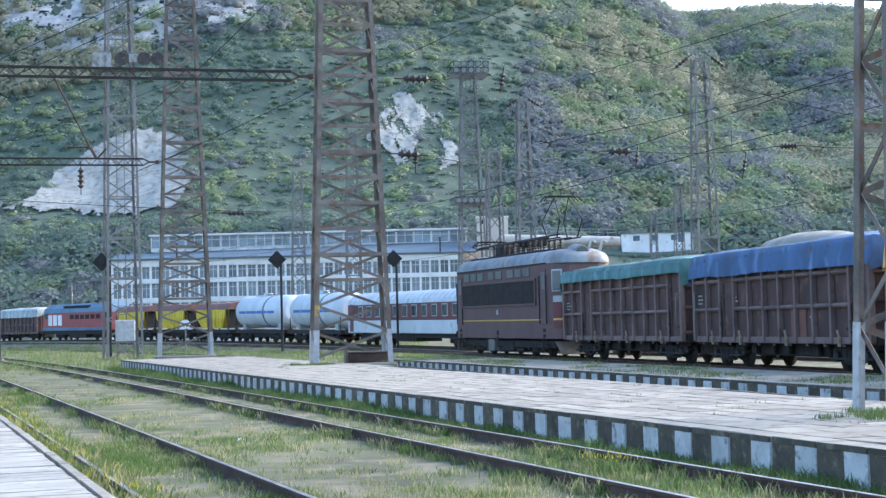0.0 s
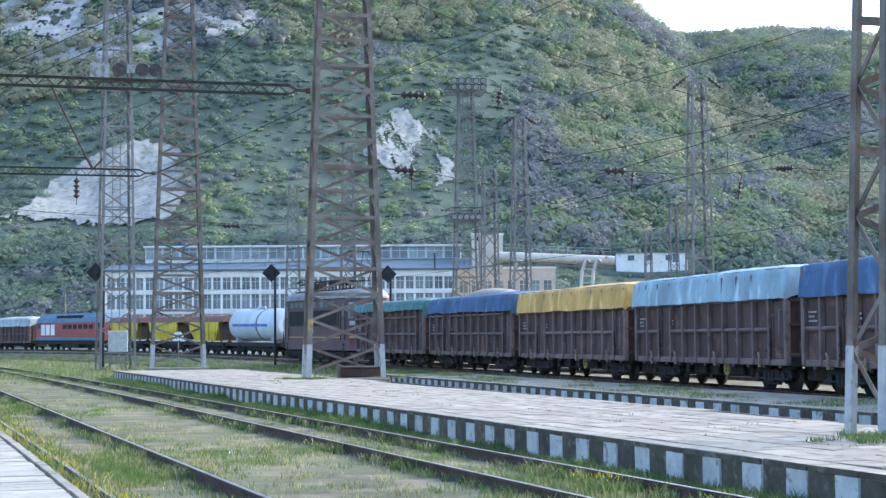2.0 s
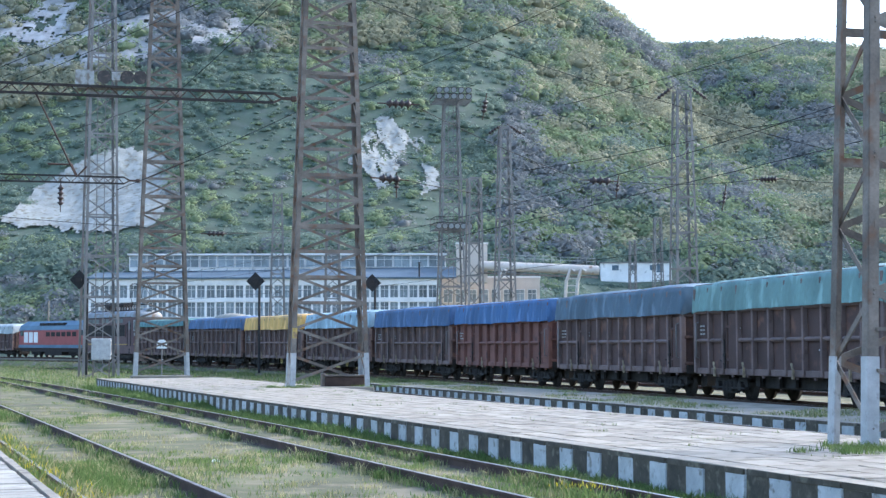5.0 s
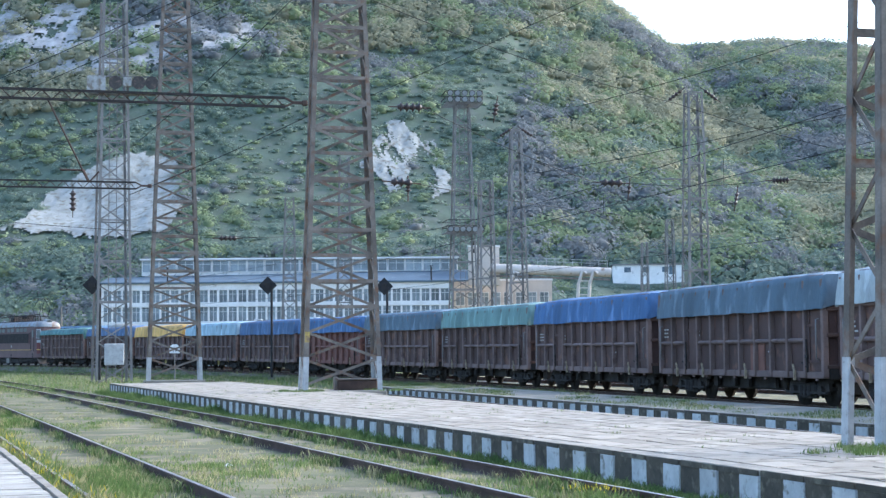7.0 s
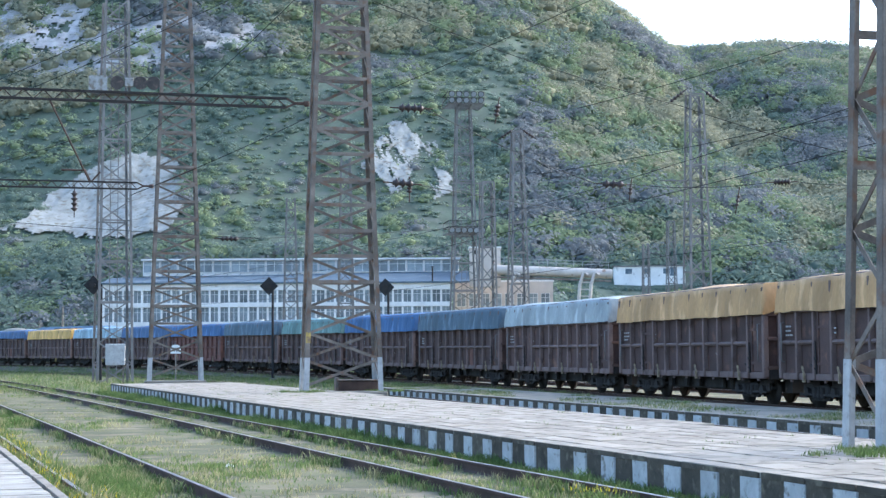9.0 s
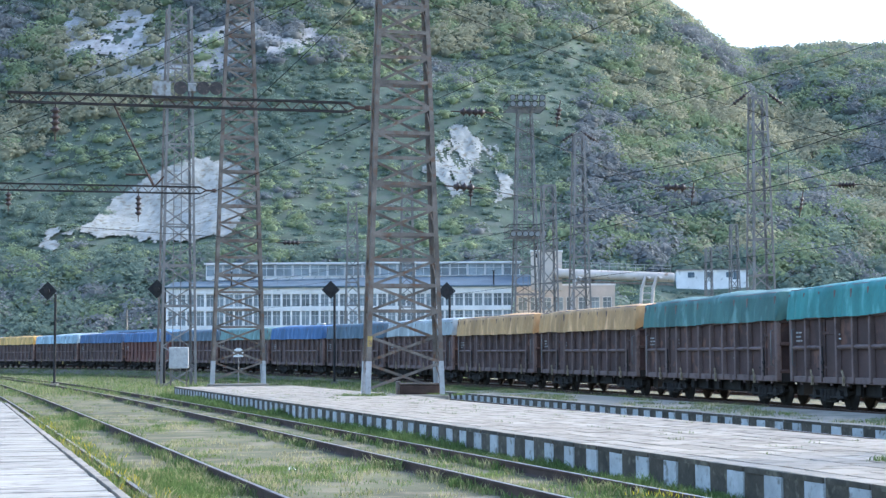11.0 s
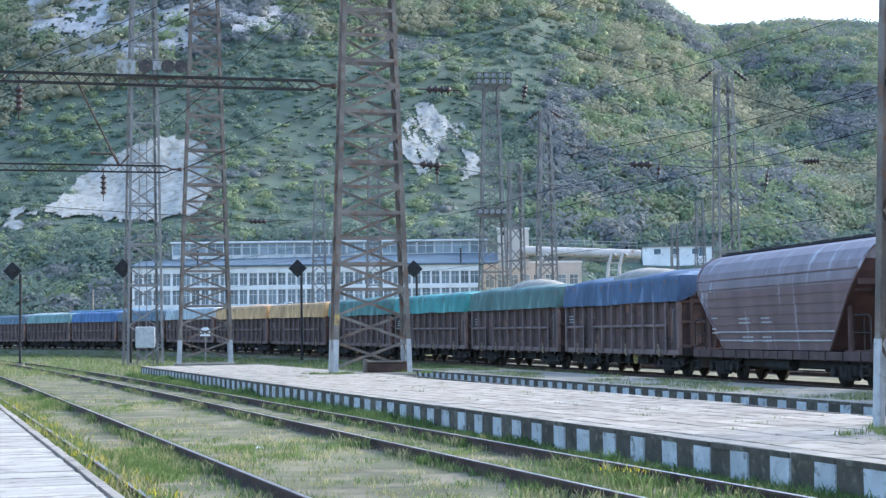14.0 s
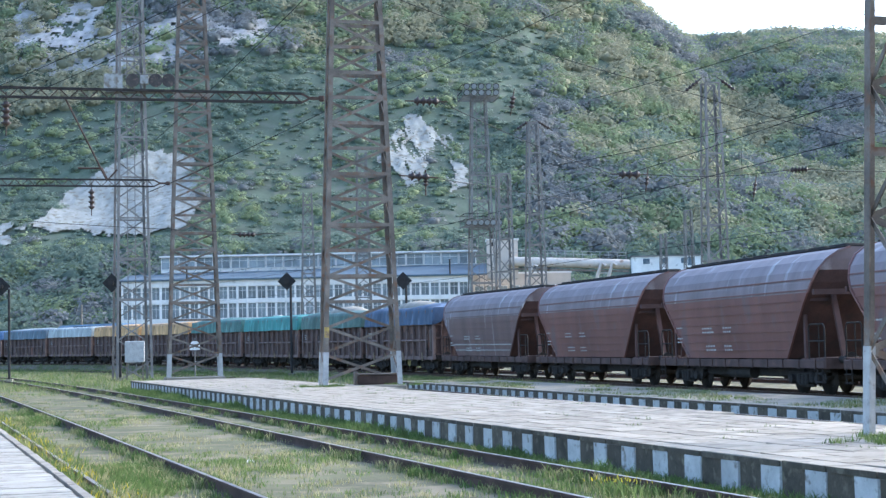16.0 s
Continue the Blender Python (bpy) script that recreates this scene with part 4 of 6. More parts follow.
def locomotive():
    t = thing("electric_locomotive", "maroon-brown electric locomotive with pale roof and raised pantograph", "locomotive", group="")
    hl, w = 7.55, 1.46
    sh = S(LOCO)
    # body with rounded ends
    plan = []
    for s, e in ((-1, -1), (1, -1), (1, 1), (-1, 1)):
        pts = [(s * w, e * (hl - 1.0)), (s * (w - 0.10), e * (hl - 0.50)), (s * (w - 0.34), e * (hl - 0.16)), (s * (w - 0.75), e * hl)]
        plan += pts if s * e > 0 else pts[::-1]
    low = [(x, y, 0.86) for x, y in plan]
    mid = [(x, y, 2.6) for x, y in plan]
    top = [(x * 0.985, y * (0.985 if abs(y) > hl - 0.5 else 1), 4.24) for x, y in plan]
    sh.loft([low, mid, top])
    body = part("body", sh, t, "dusty maroon-brown body side")
    rf = S(LOCO_ROOF)
    rings = []
    for k, z in ((1.01, 4.24), (0.985, 4.46), (0.90, 4.66), (0.74, 4.80), (0.5, 4.88)):
        rings.append([(x * k, y * (1.0 if k > 0.95 else 0.985 if k > 0.8 else 0.95), z) for x, y in plan])
    rf.loft(rings, smooth=True)
    part("roof", rf, t, "pale blue-grey weathered roof")
    part("gutter", S(UNDER).bar((-w - 0.01, -hl + 1.0, 4.25), (-w - 0.01, hl - 1.0, 4.25), 0.05).bar((w + 0.01, -hl + 1.0, 4.25), (w + 0.01, hl - 1.0, 4.25), 0.05), t)
    for s in (-1, 1):
        gr = S(UNDER).box((s * (w + 0.02), 0.25, 3.0), (0.06, 10.6, 1.06), bevel=0.02)
        for i in range(10):
            gr.bar((s * (w + 0.055), -5.0, 2.54 + i * 0.102), (s * (w + 0.055), 5.5, 2.54 + i * 0.102), 0.02, 0.05)
        part("air_grille", gr, body, "wide dark louvred air intake")
        part("grille_frame", S(LOCO).bar((s * (w + 0.03), -5.2, 2.44), (s * (w + 0.03), 5.7, 2.44), 0.09).bar((s * (w + 0.03), -5.2, 3.57), (s * (w + 0.03), 5.7, 3.57), 0.09).bar((s * (w + 0.03), -5.15, 2.40), (s * (w + 0.03), -5.15, 3.6), 0.10).bar((s * (w + 0.03), 5.65, 2.40), (s * (w + 0.03), 5.65, 3.6), 0.10), body)
        for y in (5.0, 3.9, 2.8, 1.1, 0.0, -1.7, -2.8, -3.9):
            part("window", S(DUST_GLASS).box((s * (w + 0.008), y, 3.92), (0.04, 0.88, 0.38), bevel=0.015), body, "small dusty side window")
        part("stripe", S(CABLE_YELLOW).box((s * (w + 0.006), 0.0, 1.72), (0.012, 2 * hl - 2.05, 0.06)), body, "thin yellow stripe")
        for e in (-1, 1):
            dr = part("cab_door", S(LOCO).box((s * (w + 0.005), e * 6.15, 2.75), (0.05, 0.62, 2.5), bevel=0.02).use(DUST_GLASS).box((s * (w + 0.02), e * 6.15, 3.48), (0.04, 0.44, 0.78), bevel=0.01), body)
            for y in (5.72, 6.58):
                part("door_handrail", S(BLACK_PAINT).rod([(s * (w + 0.06), e * y, 1.55), (s * (w + 0.06), e * y, 3.7)], 0.03, 6), dr)
            part("step", S(UNDER).box((s * 1.38, e * 6.15, 0.38), (0.25, 0.5, 0.04)).box((s * 1.40, e * 6.15, 0.62), (0.2, 0.5, 0.04)).bar((s * 1.45, e * 6.38, 0.36), (s * 1.45, e * 6.38, 0.9), 0.03).bar((s * 1.45, e * 5.92, 0.36), (s * 1.45, e * 5.92, 0.9), 0.03), t)
            part("step_recess", S(BLACK_PAINT).box((s * (w + 0.002), e * 6.15, 0.98), (0.03, 0.3, 0.16)).box((s * (w + 0.002), e * 6.15, 1.24), (0.03, 0.3, 0.16)), body)
        part("number_mark", S(CHALK).box((s * (w + 0.008), 0.3, 2.12), (0.012, 0.24, 0.24)), body, "small pale plate")
        part("filler_flap", S(BLACK_PAINT).box((s * (w + 0.006), 0.3, 1.12), (0.02, 0.26, 0.22)).box((s * (w + 0.006), 0.3, 0.86), (0.02, 0.3, 0.16)), body)
    for e in (-1, 1):
        fr = part("cab_front", S(SILVER).loft([[(x * 1.012, y * 1.004, z) for x, y in plan if y * e > hl - 0.9] for z in (2.5, 2.78)], cap=True), body, "silver band below the cab windows")
        for x in (-0.52, 0.52):
            part("windscreen", S(GLASS_DARK).box((x * 0.72, e * (hl - 0.03), 3.46), (0.68, 0.08, 0.86), bevel=0.02), fr, "cab windscreen")
        for s in (-1, 1):
            part("corner_window", S(SILVER).box((s * (w - 0.235), e * (hl - 0.33), 3.46), (0.56, 0.07, 1.0), pose(0, 0, 0, 0, 0, -s * e * 52), bevel=0.03).use(DUST_GLASS).box((s * (w - 0.215), e * (hl - 0.32), 3.46), (0.44, 0.08, 0.86), pose(0, 0, 0, 0, 0, -s * e * 52), bevel=0.03), fr)
            part("tail_lamp", S(LOCO_RED).disc((s * 0.62, e * (hl + 0.03), 1.5), (0, 1, 0), 0.11, 0.08, 14), fr)
        part("front_panel", S(LOCO_RED).loft([[(x * 1.008, y * 1.0025, z) for x, y in plan if y * e > hl - 0.9] for z in (1.30, 2.49)]).use(CABLE_YELLOW).loft([[(x * 1.012, y * 1.004, z) for x, y in plan if y * e > hl - 0.9] for z in (1.69, 1.78)]), fr, "dull red panel with yellow stripe")
        hd = S(LOCO_ROOF).rod([(0, e * (hl - 2.6), 4.72), (0, e * (hl - 1.2), 4.76), (0, e * (hl - 0.3), 4.68)], [0.16, 0.34, 0.37], 18)
        hd.use(GLASS_DARK).disc((0, e * (hl - 0.28), 4.68), (0, 1, 0), 0.29, 0.06, 18).use(LOCO_ROOF).disc((0.45, e * (hl - 0.2), 4.5), (0, 1, 0), 0.13, 0.2, 12).disc((-0.45, e * (hl - 0.2), 4.5), (0, 1, 0), 0.13, 0.2, 12)
        part("headlight", hd, t, "round roof headlight housing")
        part("snow_plough", S(STEEL_RUST).loft([[(-1.35, e * 7.1, 0.75), (1.35, e * 7.1, 0.75), (1.35, e * 7.2, 0.75), (-1.35, e * 7.2, 0.75)], [(-1.2, e * 7.5, 0.18), (1.2, e * 7.5, 0.18), (1.2, e * 7.6, 0.18), (-1.2, e * 7.6, 0.18)]]), t, "brown plough plate")
    un = S(UNDER).box((0, 0, 0.60), (2.4, 13.6, 0.36), bevel=0.05).box((0, 0, 0.42), (2.2, 4.6, 0.4), bevel=0.05).box((-1.0, 2.0, 0.55), (0.6, 1.2, 0.62), bevel=0.04).box((-1.0, -0.6, 0.5), (0.5, 1.5, 0.5), bevel=0.04)
    part("underframe", un, t, "dark tanks and boxes under the frame")
    part("battery_box", S(STEEL_GREY).box((-1.22, 1.6, 0.52), (0.3, 0.9, 0.6), bevel=0.03), t, "grey equipment box")
    # roof gear
    gear = S(UNDER)
    gear.box((0, 0, 4.90), (1.7, 12.5, 0.08), bevel=0.02)
    for s in (-0.55, 0.55):
        gear.rod([(s, -4.6, 5.50), (s, 5.6, 5.50)], 0.035, 6)
    gear.rod([(0, -4.6, 5.66), (0, 5.4, 5.60)], 0.04, 6)
    gear.box((0, -1.0, 5.44), (0.9, 1.6, 0.35), bevel=0.05)
    gear.box((-0.3, 2.3, 5.20), (0.7, 0.9, 0.5), bevel=0.05)
    part("roof_gear", gear, t, "dark busbars and switchgear on the roof")
    for i in range(10):
        for x in (-0.5, 0.5):
            c = S(CERAMIC)
            insulator(c, (x, -3.4 + i * 0.75, 4.92), (x, -3.4 + i * 0.75, 5.50), 0.11, 5)
            part("roof_insulator", c, t, "brown ceramic insulator")

    def pantograph(y, up):
        p = S(UNDER)
        for s in (-0.5, 0.5):
            p.bar((s, y - 1.0, 5.44), (s, y + 1.0, 5.44), 0.06)
        if up:
            for s in (-1, 1):
                p.rod([(s * 0.5, y - 0.6, 5.46), (s * 0.55, y - 1.15, 6.25)], 0.03, 6)
                p.rod([(s * 0.5, y + 0.6, 5.46), (s * 0.55, y + 1.15, 6.25)], 0.03, 6)
                p.rod([(s * 0.55, y - 1.15, 6.25), (s * 0.35, y, 7.34)], 0.022, 6)
                p.rod([(s * 0.55, y + 1.15, 6.25), (s * 0.35, y, 7.34)], 0.022, 6)
            p.rod([(-0.55, y - 1.15, 6.25), (0.55, y + 1.15, 6.25)], 0.015, 6)
            for d in (-0.22, 0.22):
                p.rod([(-0.95, y + d, 7.16), (-0.72, y + d, 7.38), (0.72, y + d, 7.38), (0.95, y + d, 7.16)], 0.035, 6)
            p.bar((-0.5, y - 0.22, 7.36), (-0.5, y + 0.22, 7.36), 0.04)
            p.bar((0.5, y - 0.22, 7.36), (0.5, y + 0.22, 7.36), 0.04)
        else:
            for s in (-1, 1):
                p.rod([(s * 0.5, y - 0.6, 5.46), (s * 0.6, y - 1.5, 5.60), (s * 0.35, y, 5.72)], 0.03, 6)
                p.rod([(s * 0.5, y + 0.6, 5.46), (s * 0.6, y + 1.5, 5.60), (s * 0.35, y, 5.72)], 0.03, 6)
            for d in (-0.22, 0.22):
                p.rod([(-0.95, y + d, 5.60), (-0.72, y + d, 5.80), (0.72, y + d, 5.80), (0.95, y + d, 5.60)], 0.035, 6)
        part("pantograph", p, t, "raised pantograph" if up else "folded pantograph")
    pantograph(-4.9, True)
    pantograph(5.2, False)
    add_bogies(t, 8.3, base=2.2)
    add_buffers(t, 16.44)
    return t


TRAIN = [(locomotive(), 16.44)]
# tarpaulin colour, its words, the load's heap, how far the cover hangs down
ROW = [("green", "sea-green", 0.12, 0.42), ("blue", "deep blue", 0.16, 0.68), ("yellow", "bright yellow", 0.08, 0.85), ("pale", "pale blue", 0.10, 0.85), ("blue", "deep blue", 0.08, 0.85), ("bright", "bright blue", 0.05, 0.85),
       ("slate", "slate blue", 0.10, 0.84), ("mint", "grey-green", 0.12, 0.84), ("bright", "bright blue", 0.10, 0.84), ("slate", "slate blue", 0.08, 0.86), ("grey", "pale grey", 0.10, 0.84), ("ochre", "ochre yellow", 0.08, 0.86),
       ("ochre", "ochre yellow", 0.05, 0.86), ("green", "sea-green", 0.18, 0.84), ("teal", "turquoise", 0.12, 0.86), ("moss", "dull green", 0.24, 0.84), ("navy", "faded navy blue", 0.22, 0.86)]
for i, (c, words, heap, drop) in enumerate(ROW):
    TRAIN.append((gondola(c, words, heap, 11 + i, WAGON_RED if i == 5 else WAGON, i in (2, 3, 16), 4 if i in (1, 9) else 0, drop, i in (1, 15, 16)), 14.04))
for i in range(4):
    TRAIN.append((hopper(70 + i, grey=(i == 0)), HLEN))
MOVING = []
run = 0.0
for ob, ln in TRAIN:
    MOVING.append((ob, run + ln / 2, ln * 0.62))
    run += ln


# ---- overhead line masts, towers, wires and signals ----
def lattice_parts(t, h, w0, d0, w1, d1, steps, m, leg=0.14, lace=0.085, foot=None, both=True, every=2, bands=()):
    """A tapered four-legged lattice: legs, horizontal ties and diagonal laces, each a part."""
    def corner(z, i, j):
        k = z / h
        return Vector((i * (w0 + (w1 - w0) * k) / 2, j * (d0 + (d1 - d0) * k) / 2, z))
    for i in (-1, 1):
        for j in (-1, 1):
            sh = S(m)
            a = leg / 2
            c0, c1 = corner(0, i, j), corner(h, i, j)
            # angle iron: two flanges
            sh.bar(c0, c1, leg, 0.022, (0, 1, 0))
            sh.bar(c0 - Vector((i * a * 0.9, j * a, 0)) * 0 + Vector((i * a, -j * a, 0)), c1 + Vector((i * a, -j * a, 0)), 0.022, leg, (0, 1, 0))
            lg = part("leg", sh, t)
            if foot:
                ft = S(WHITE_PAINT).bar(c0, corner(foot, i, j), leg + 0.03, 0.03, (0, 1, 0)).bar(c0 + Vector((i * a, -j * a, 0)), corner(foot, i, j) + Vector((i * a, -j * a, 0)), 0.03, leg + 0.03, (0, 1, 0))
                part("painted_foot", ft, lg, "chipped white painted foot")
            if (i, j) in bands:
                yb = S(YELLOW_PAINT).bar(corner(1.78, i, j), corner(2.16, i, j), leg + 0.025, 0.028, (0, 1, 0))
                part("painted_band", yb, lg, "faded yellow band")
    n = len(steps) - 1
    for k in range(n):
        z, z2 = steps[k], steps[k + 1]
        for j in (-1, 1):
            a = 1 if (k + (j > 0)) % 2 else -1
            part("lace", S(m).bar(corner(z, a, j), corner(z2, -a, j), lace, 0.02, (0, 1, 0)), t)
            if k % every == every - 1 and k > 1 and (j < 0 or k % 2):
                part("tie", S(m).bar(corner(z2, -1, j), corner(z2, 1, j), lace * 1.25, 0.035, (0, 1, 0)), t)
        if both:
            for i in (-1, 1):
                a = 1 if k % 2 else -1
                part("lace", S(m).bar(corner(z, i, a), corner(z2, i, -a), lace * 0.8, 0.02, (1, 0, 0)), t)
    return corner


MAST_STEPS = [0.25 + i * 0.94 for i in range(24)]


def big_mast(x, y, z, turn, label, bands=()):
    t = thing("catenary_mast", label, "lattice mast", pose(x, y, z, 0, 0, turn), group="large catenary masts")
    lattice_parts(t, 22.0, 2.76, 1.05, 1.24, 0.5, MAST_STEPS, STEEL_RUST, leg=0.15, lace=0.10, foot=1.25, every=1, bands=bands)
    part("plinth", S(CONCRETE).box((0, 0, -0.12), (3.2, 1.5, 0.28), bevel=0.05), t, "low concrete plinth")
    return t


def at_leg(x, y, turn, w=2.76, d=1.05):
    """The mast's middle from its left leg that faces the yard."""
    c, s = math.cos(radians(turn)), math.sin(radians(turn))
    return x + c * w / 2 - s * d / 2, y + s * w / 2 + c * d / 2


mast_a = big_mast(*at_leg(-5.0, 57.0, 15), 0.28, 15, "rusty lattice catenary mast with white feet on the platform", ((-1, -1),))
mast_b = big_mast(*at_leg(-15.7, 84.0, 15), 0.28, 15, "rusty lattice catenary mast at the platform end")
mast_c = big_mast(*at_leg(5.95, 21.3, 15), 0.28, 15, "rusty lattice catenary mast with white feet and a yellow band", ((1, -1),))


sw = thing("switch_gear", "rusty isolator box with conduit on the catenary mast", "switch box", mast_c.matrix_basis @ pose(-0.35, -0.62, 0))
part("box", S(STEEL_RUST).box((0, 0, 1.75), (0.36, 0.24, 0.30), bevel=0.02), sw, "small rusty steel box")
part("box", S(IRON).box((0.12, 0, 1.22), (0.24, 0.22, 0.42), bevel=0.02), sw, "dark rusty drive box")
part("conduit", S(STEEL_GREY).rod([(0.12, 0, 1.0), (0.12, 0.02, 0.35), (0.0, 0.05, 0.02)], 0.035, 8), sw)
part("linkage", S(STEEL_RUST).rod([(-0.05, 0, 1.9), (0.1, 0.1, 2.5), (0.55, 0.2, 3.1)], 0.03, 8), sw)
part("bracket", S(STEEL_RUST).bar((-0.95, 0.09, 1.62), (0.9, 0.09, 1.62), 0.09, 0.05).bar((-0.95, 0.09, 1.06), (0.9, 0.09, 1.06), 0.09, 0.05), sw)


# ---- cross beams, insulators, wires ----
def along(p, turn, d):
    return (p[0] - math.cos(radians(turn)) * d, p[1] - math.sin(radians(turn)) * d)


def cross_beam(p, turn, ln, z0, z1, label):
    """A light lattice beam that reaches out from a mast's leg."""
    t = thing("cross_beam", label, "lattice beam", group="catenary cross beams")
    a0, a1 = along(p, turn, 0.75), along(p, turn, ln)
    for z in (z0, z1):
        part("chord", S(UNDER).bar((*a0, z), (*a1, z), 0.11, 0.085), t)
    n = int(ln / 0.36)
    for i in range(n):
        b0, b1 = along(p, turn, 0.75 + (ln - 0.75) * i / n), along(p, turn, 0.75 + (ln - 0.75) * (i + 1) / n)
        up = i % 2 == 0
        part("lacing", S(IRON).bar((*b0, z0 if up else z1), (*b1, z1 if up else z0), 0.035), t)
    tip = along(p, turn, 0.0)
    m = (z0 + z1) / 2
    part("pivot_arm", S(IRON).bar((*a0, z0), (*along(p, turn, 0.42), m), 0.07).bar((*a0, z1), (*along(p, turn, 0.42), m), 0.07).bar((*along(p, turn, 0.45), m), (*tip, m), 0.10).box((*tip, m), (0.2, 0.2, 0.2), bevel=0.03), t)
    return t


cross_beam((-5.0, 57.0), 15, 12.75, 10.62, 10.95, "dark lattice beam reaching over the yard tracks from the platform mast")
cross_beam((-15.7, 84.0), 15, 15.5, 10.53, 10.88, "dark lattice beam reaching over the tracks from the end mast")


def insulator_string(a, b, r, n, label):
    t = thing("insulator_string", label, "insulator", group="insulators of the overhead line")
    a, b, r = Vector(a), Vector(b), r * 1.25
    e = (b - a).normalized()
    part("fitting", S(IRON).rod([a - e * 0.35, a], 0.025, 6), t)
    part("fitting", S(IRON).rod([b, b + e * 0.35], 0.025, 6), t)
    for i in range(n):
        p = a + (b - a) * ((i + 0.5) / n)
        d = (b - a) / n
        part("shed", S(CERAMIC).rod([p - d * 0.5, p - d * 0.15, p, p + d * 0.3, p + d * 0.5], [r * 0.4, r * 0.55, r, r * 0.5, r * 0.4], 12), t)
    return t


for a, b, r, n in (((-15.74, 54.12, 10.45), (-15.74, 54.12, 9.6), 0.16, 4), ((-19.58, 82.96, 10.35), (-19.58, 82.96, 9.3), 0.16, 4), ((-26.05, 81.2, 10.4), (-26.05, 81.2, 9.7), 0.16, 3),
                   ((-1.65, 58.0, 10.78), (-0.75, 58.2, 10.77), 0.15, 4), ((-1.9, 57.85, 7.97), (-1.15, 58.05, 7.93), 0.15, 3), ((-1.28, 58.05, 7.85), (-1.28, 58.05, 7.6), 0.10, 2),
                   ((7.6, 75.0, 9.73), (8.6, 75.0, 9.69), 0.19, 3), ((15.8, 75.0, 9.76), (16.6, 75.0, 9.78), 0.14, 5), ((2.63, 75.0, 13.6), (2.53, 75.0, 13.0), 0.14, 3),
                   ((14.1, 75.0, 9.2), (14.0, 75.0, 8.6), 0.09, 3), ((8.95, 75.0, 9.6), (8.9, 75.0, 9.2), 0.10, 2), ((-12.1, 84.9, 7.93), (-11.2, 85.1, 7.93), 0.14, 4)):
    insulator_string(a, b, r, n, "brown ceramic insulators on the overhead line")


def wire(a, b, sag=0.3, r=0.014, n=16):
    a, b = Vector(a), Vector(b)
    pts = [a + (b - a) * (i / n) - Vector((0, 0, sag * 4 * (i / n) * (1 - i / n))) for i in range(n + 1)]
    tagged(part("overhead_wire", S(BLACK_PAINT).rod(pts, r, 5)), "thin dark overhead line wire strung between masts", "wire", group="overhead wires")


WIRES = [((-27.0, 70, 11.3), (-4.9, 57.0, 16.9), 0.3), ((-26.5, 70, 10.5), (-4.6, 57.0, 16.2), 0.3), ((-15.5, 80, 12.6), (-3.2, 57.3, 17.0), 0.2),
         ((-2.9, 57.8, 14.9), (10.6, 70, 12.7), 0.3), ((10.6, 70, 12.7), (23.0, 72, 9.9), 0.3), ((-6.0, 70, 12.0), (11.0, 70, 19.5), 0.1), ((6.0, 70, 12.6), (24.0, 70, 18.2), 0.3),
         ((4.0, 70, 9.6), (14.4, 70, 11.55), 0.1), ((14.4, 70, 11.55), (24.0, 70, 13.4), 0.1), ((-22.0, 70, 9.7), (-13.0, 75, 13.6), 0.1),
         ((-14.0, 70, 8.8), (-5.0, 66, 12.0), 0.1), ((-26.0, 81, 8.9), (-10.0, 85, 7.95), 0.1), ((-11.0, 85, 7.93), (6.3, 128, 12.4), 0.2),
         ((-0.7, 58.2, 10.77), (7.3, 75, 9.73), 0.15), ((9.0, 75, 9.69), (15.6, 75, 9.76), 0.2), ((16.8, 75, 9.78), (24, 76, 9.9), 0.2), ((-1.1, 58.05, 7.93), (9.0, 80, 8.6), 0.1)]
for a, b, s in WIRES:
    wire(a, b, s)
# contact and carrier wires over the tracks
for s0, s1, off, z in ((36, 100, 0.0, 7.45), (100, 165, 0.0, 7.45), (36, 100, 0.0, 8.8), (100, 165, 0.0, 8.7), (60, 125, -7.0, 6.3), (125, 190, -7.0, 6.6)):
    a, b = track(s0, off), track(s1, off)
    wire((a[0], a[1], z), (b[0], b[1], z), 0.05 if z < 8 else 0.5, 0.012)
for s in range(40, 160, 12):
    p = track(s, 0.0)
    wire((p[0], p[1], 7.43), (p[0], p[1], 8.4), 0.0, 0.008, 2)
stay = thing("stay_rod", "dark slanting stay rod below the cross beam", "stay rod")
part("rod", S(IRON).rod([(-13.8, 54.64, 10.6), (-12.45, 55.0, 7.75)], 0.035, 6), stay)
part("clamp", S(IRON).rod([(-13.4, 54.8, 8.15), (-12.6, 55.0, 8.15), (-12.4, 55.0, 7.75), (-12.1, 55.1, 8.1)], 0.035, 6), stay)


# ---- slim lattice masts, floodlight towers ----
def slim_mast(x, y, h, w0, w1, turn, label, m=STEEL_GREY, arm=None):
    t = thing("lattice_mast", label, "lattice mast", pose(x, y, hill_height(x, y) - 0.05, 0, 0, turn), group="slim lattice masts")
    n = int(h / 1.25)
    lattice_parts(t, h, w0, w0 * 0.9, w1, w1 * 0.9, [i * h / n for i in range(n + 1)], m, leg=0.14, lace=0.09)
    if arm:
        z, ln = arm
        part("arm", S(m).bar((0, 0, z), (-ln, 0, z - 0.05), 0.08), t)
        part("stay", S(m).bar((-ln * 0.95, 0, z - 0.3), (0, 0, z - 1.1), 0.06), t)
    return t


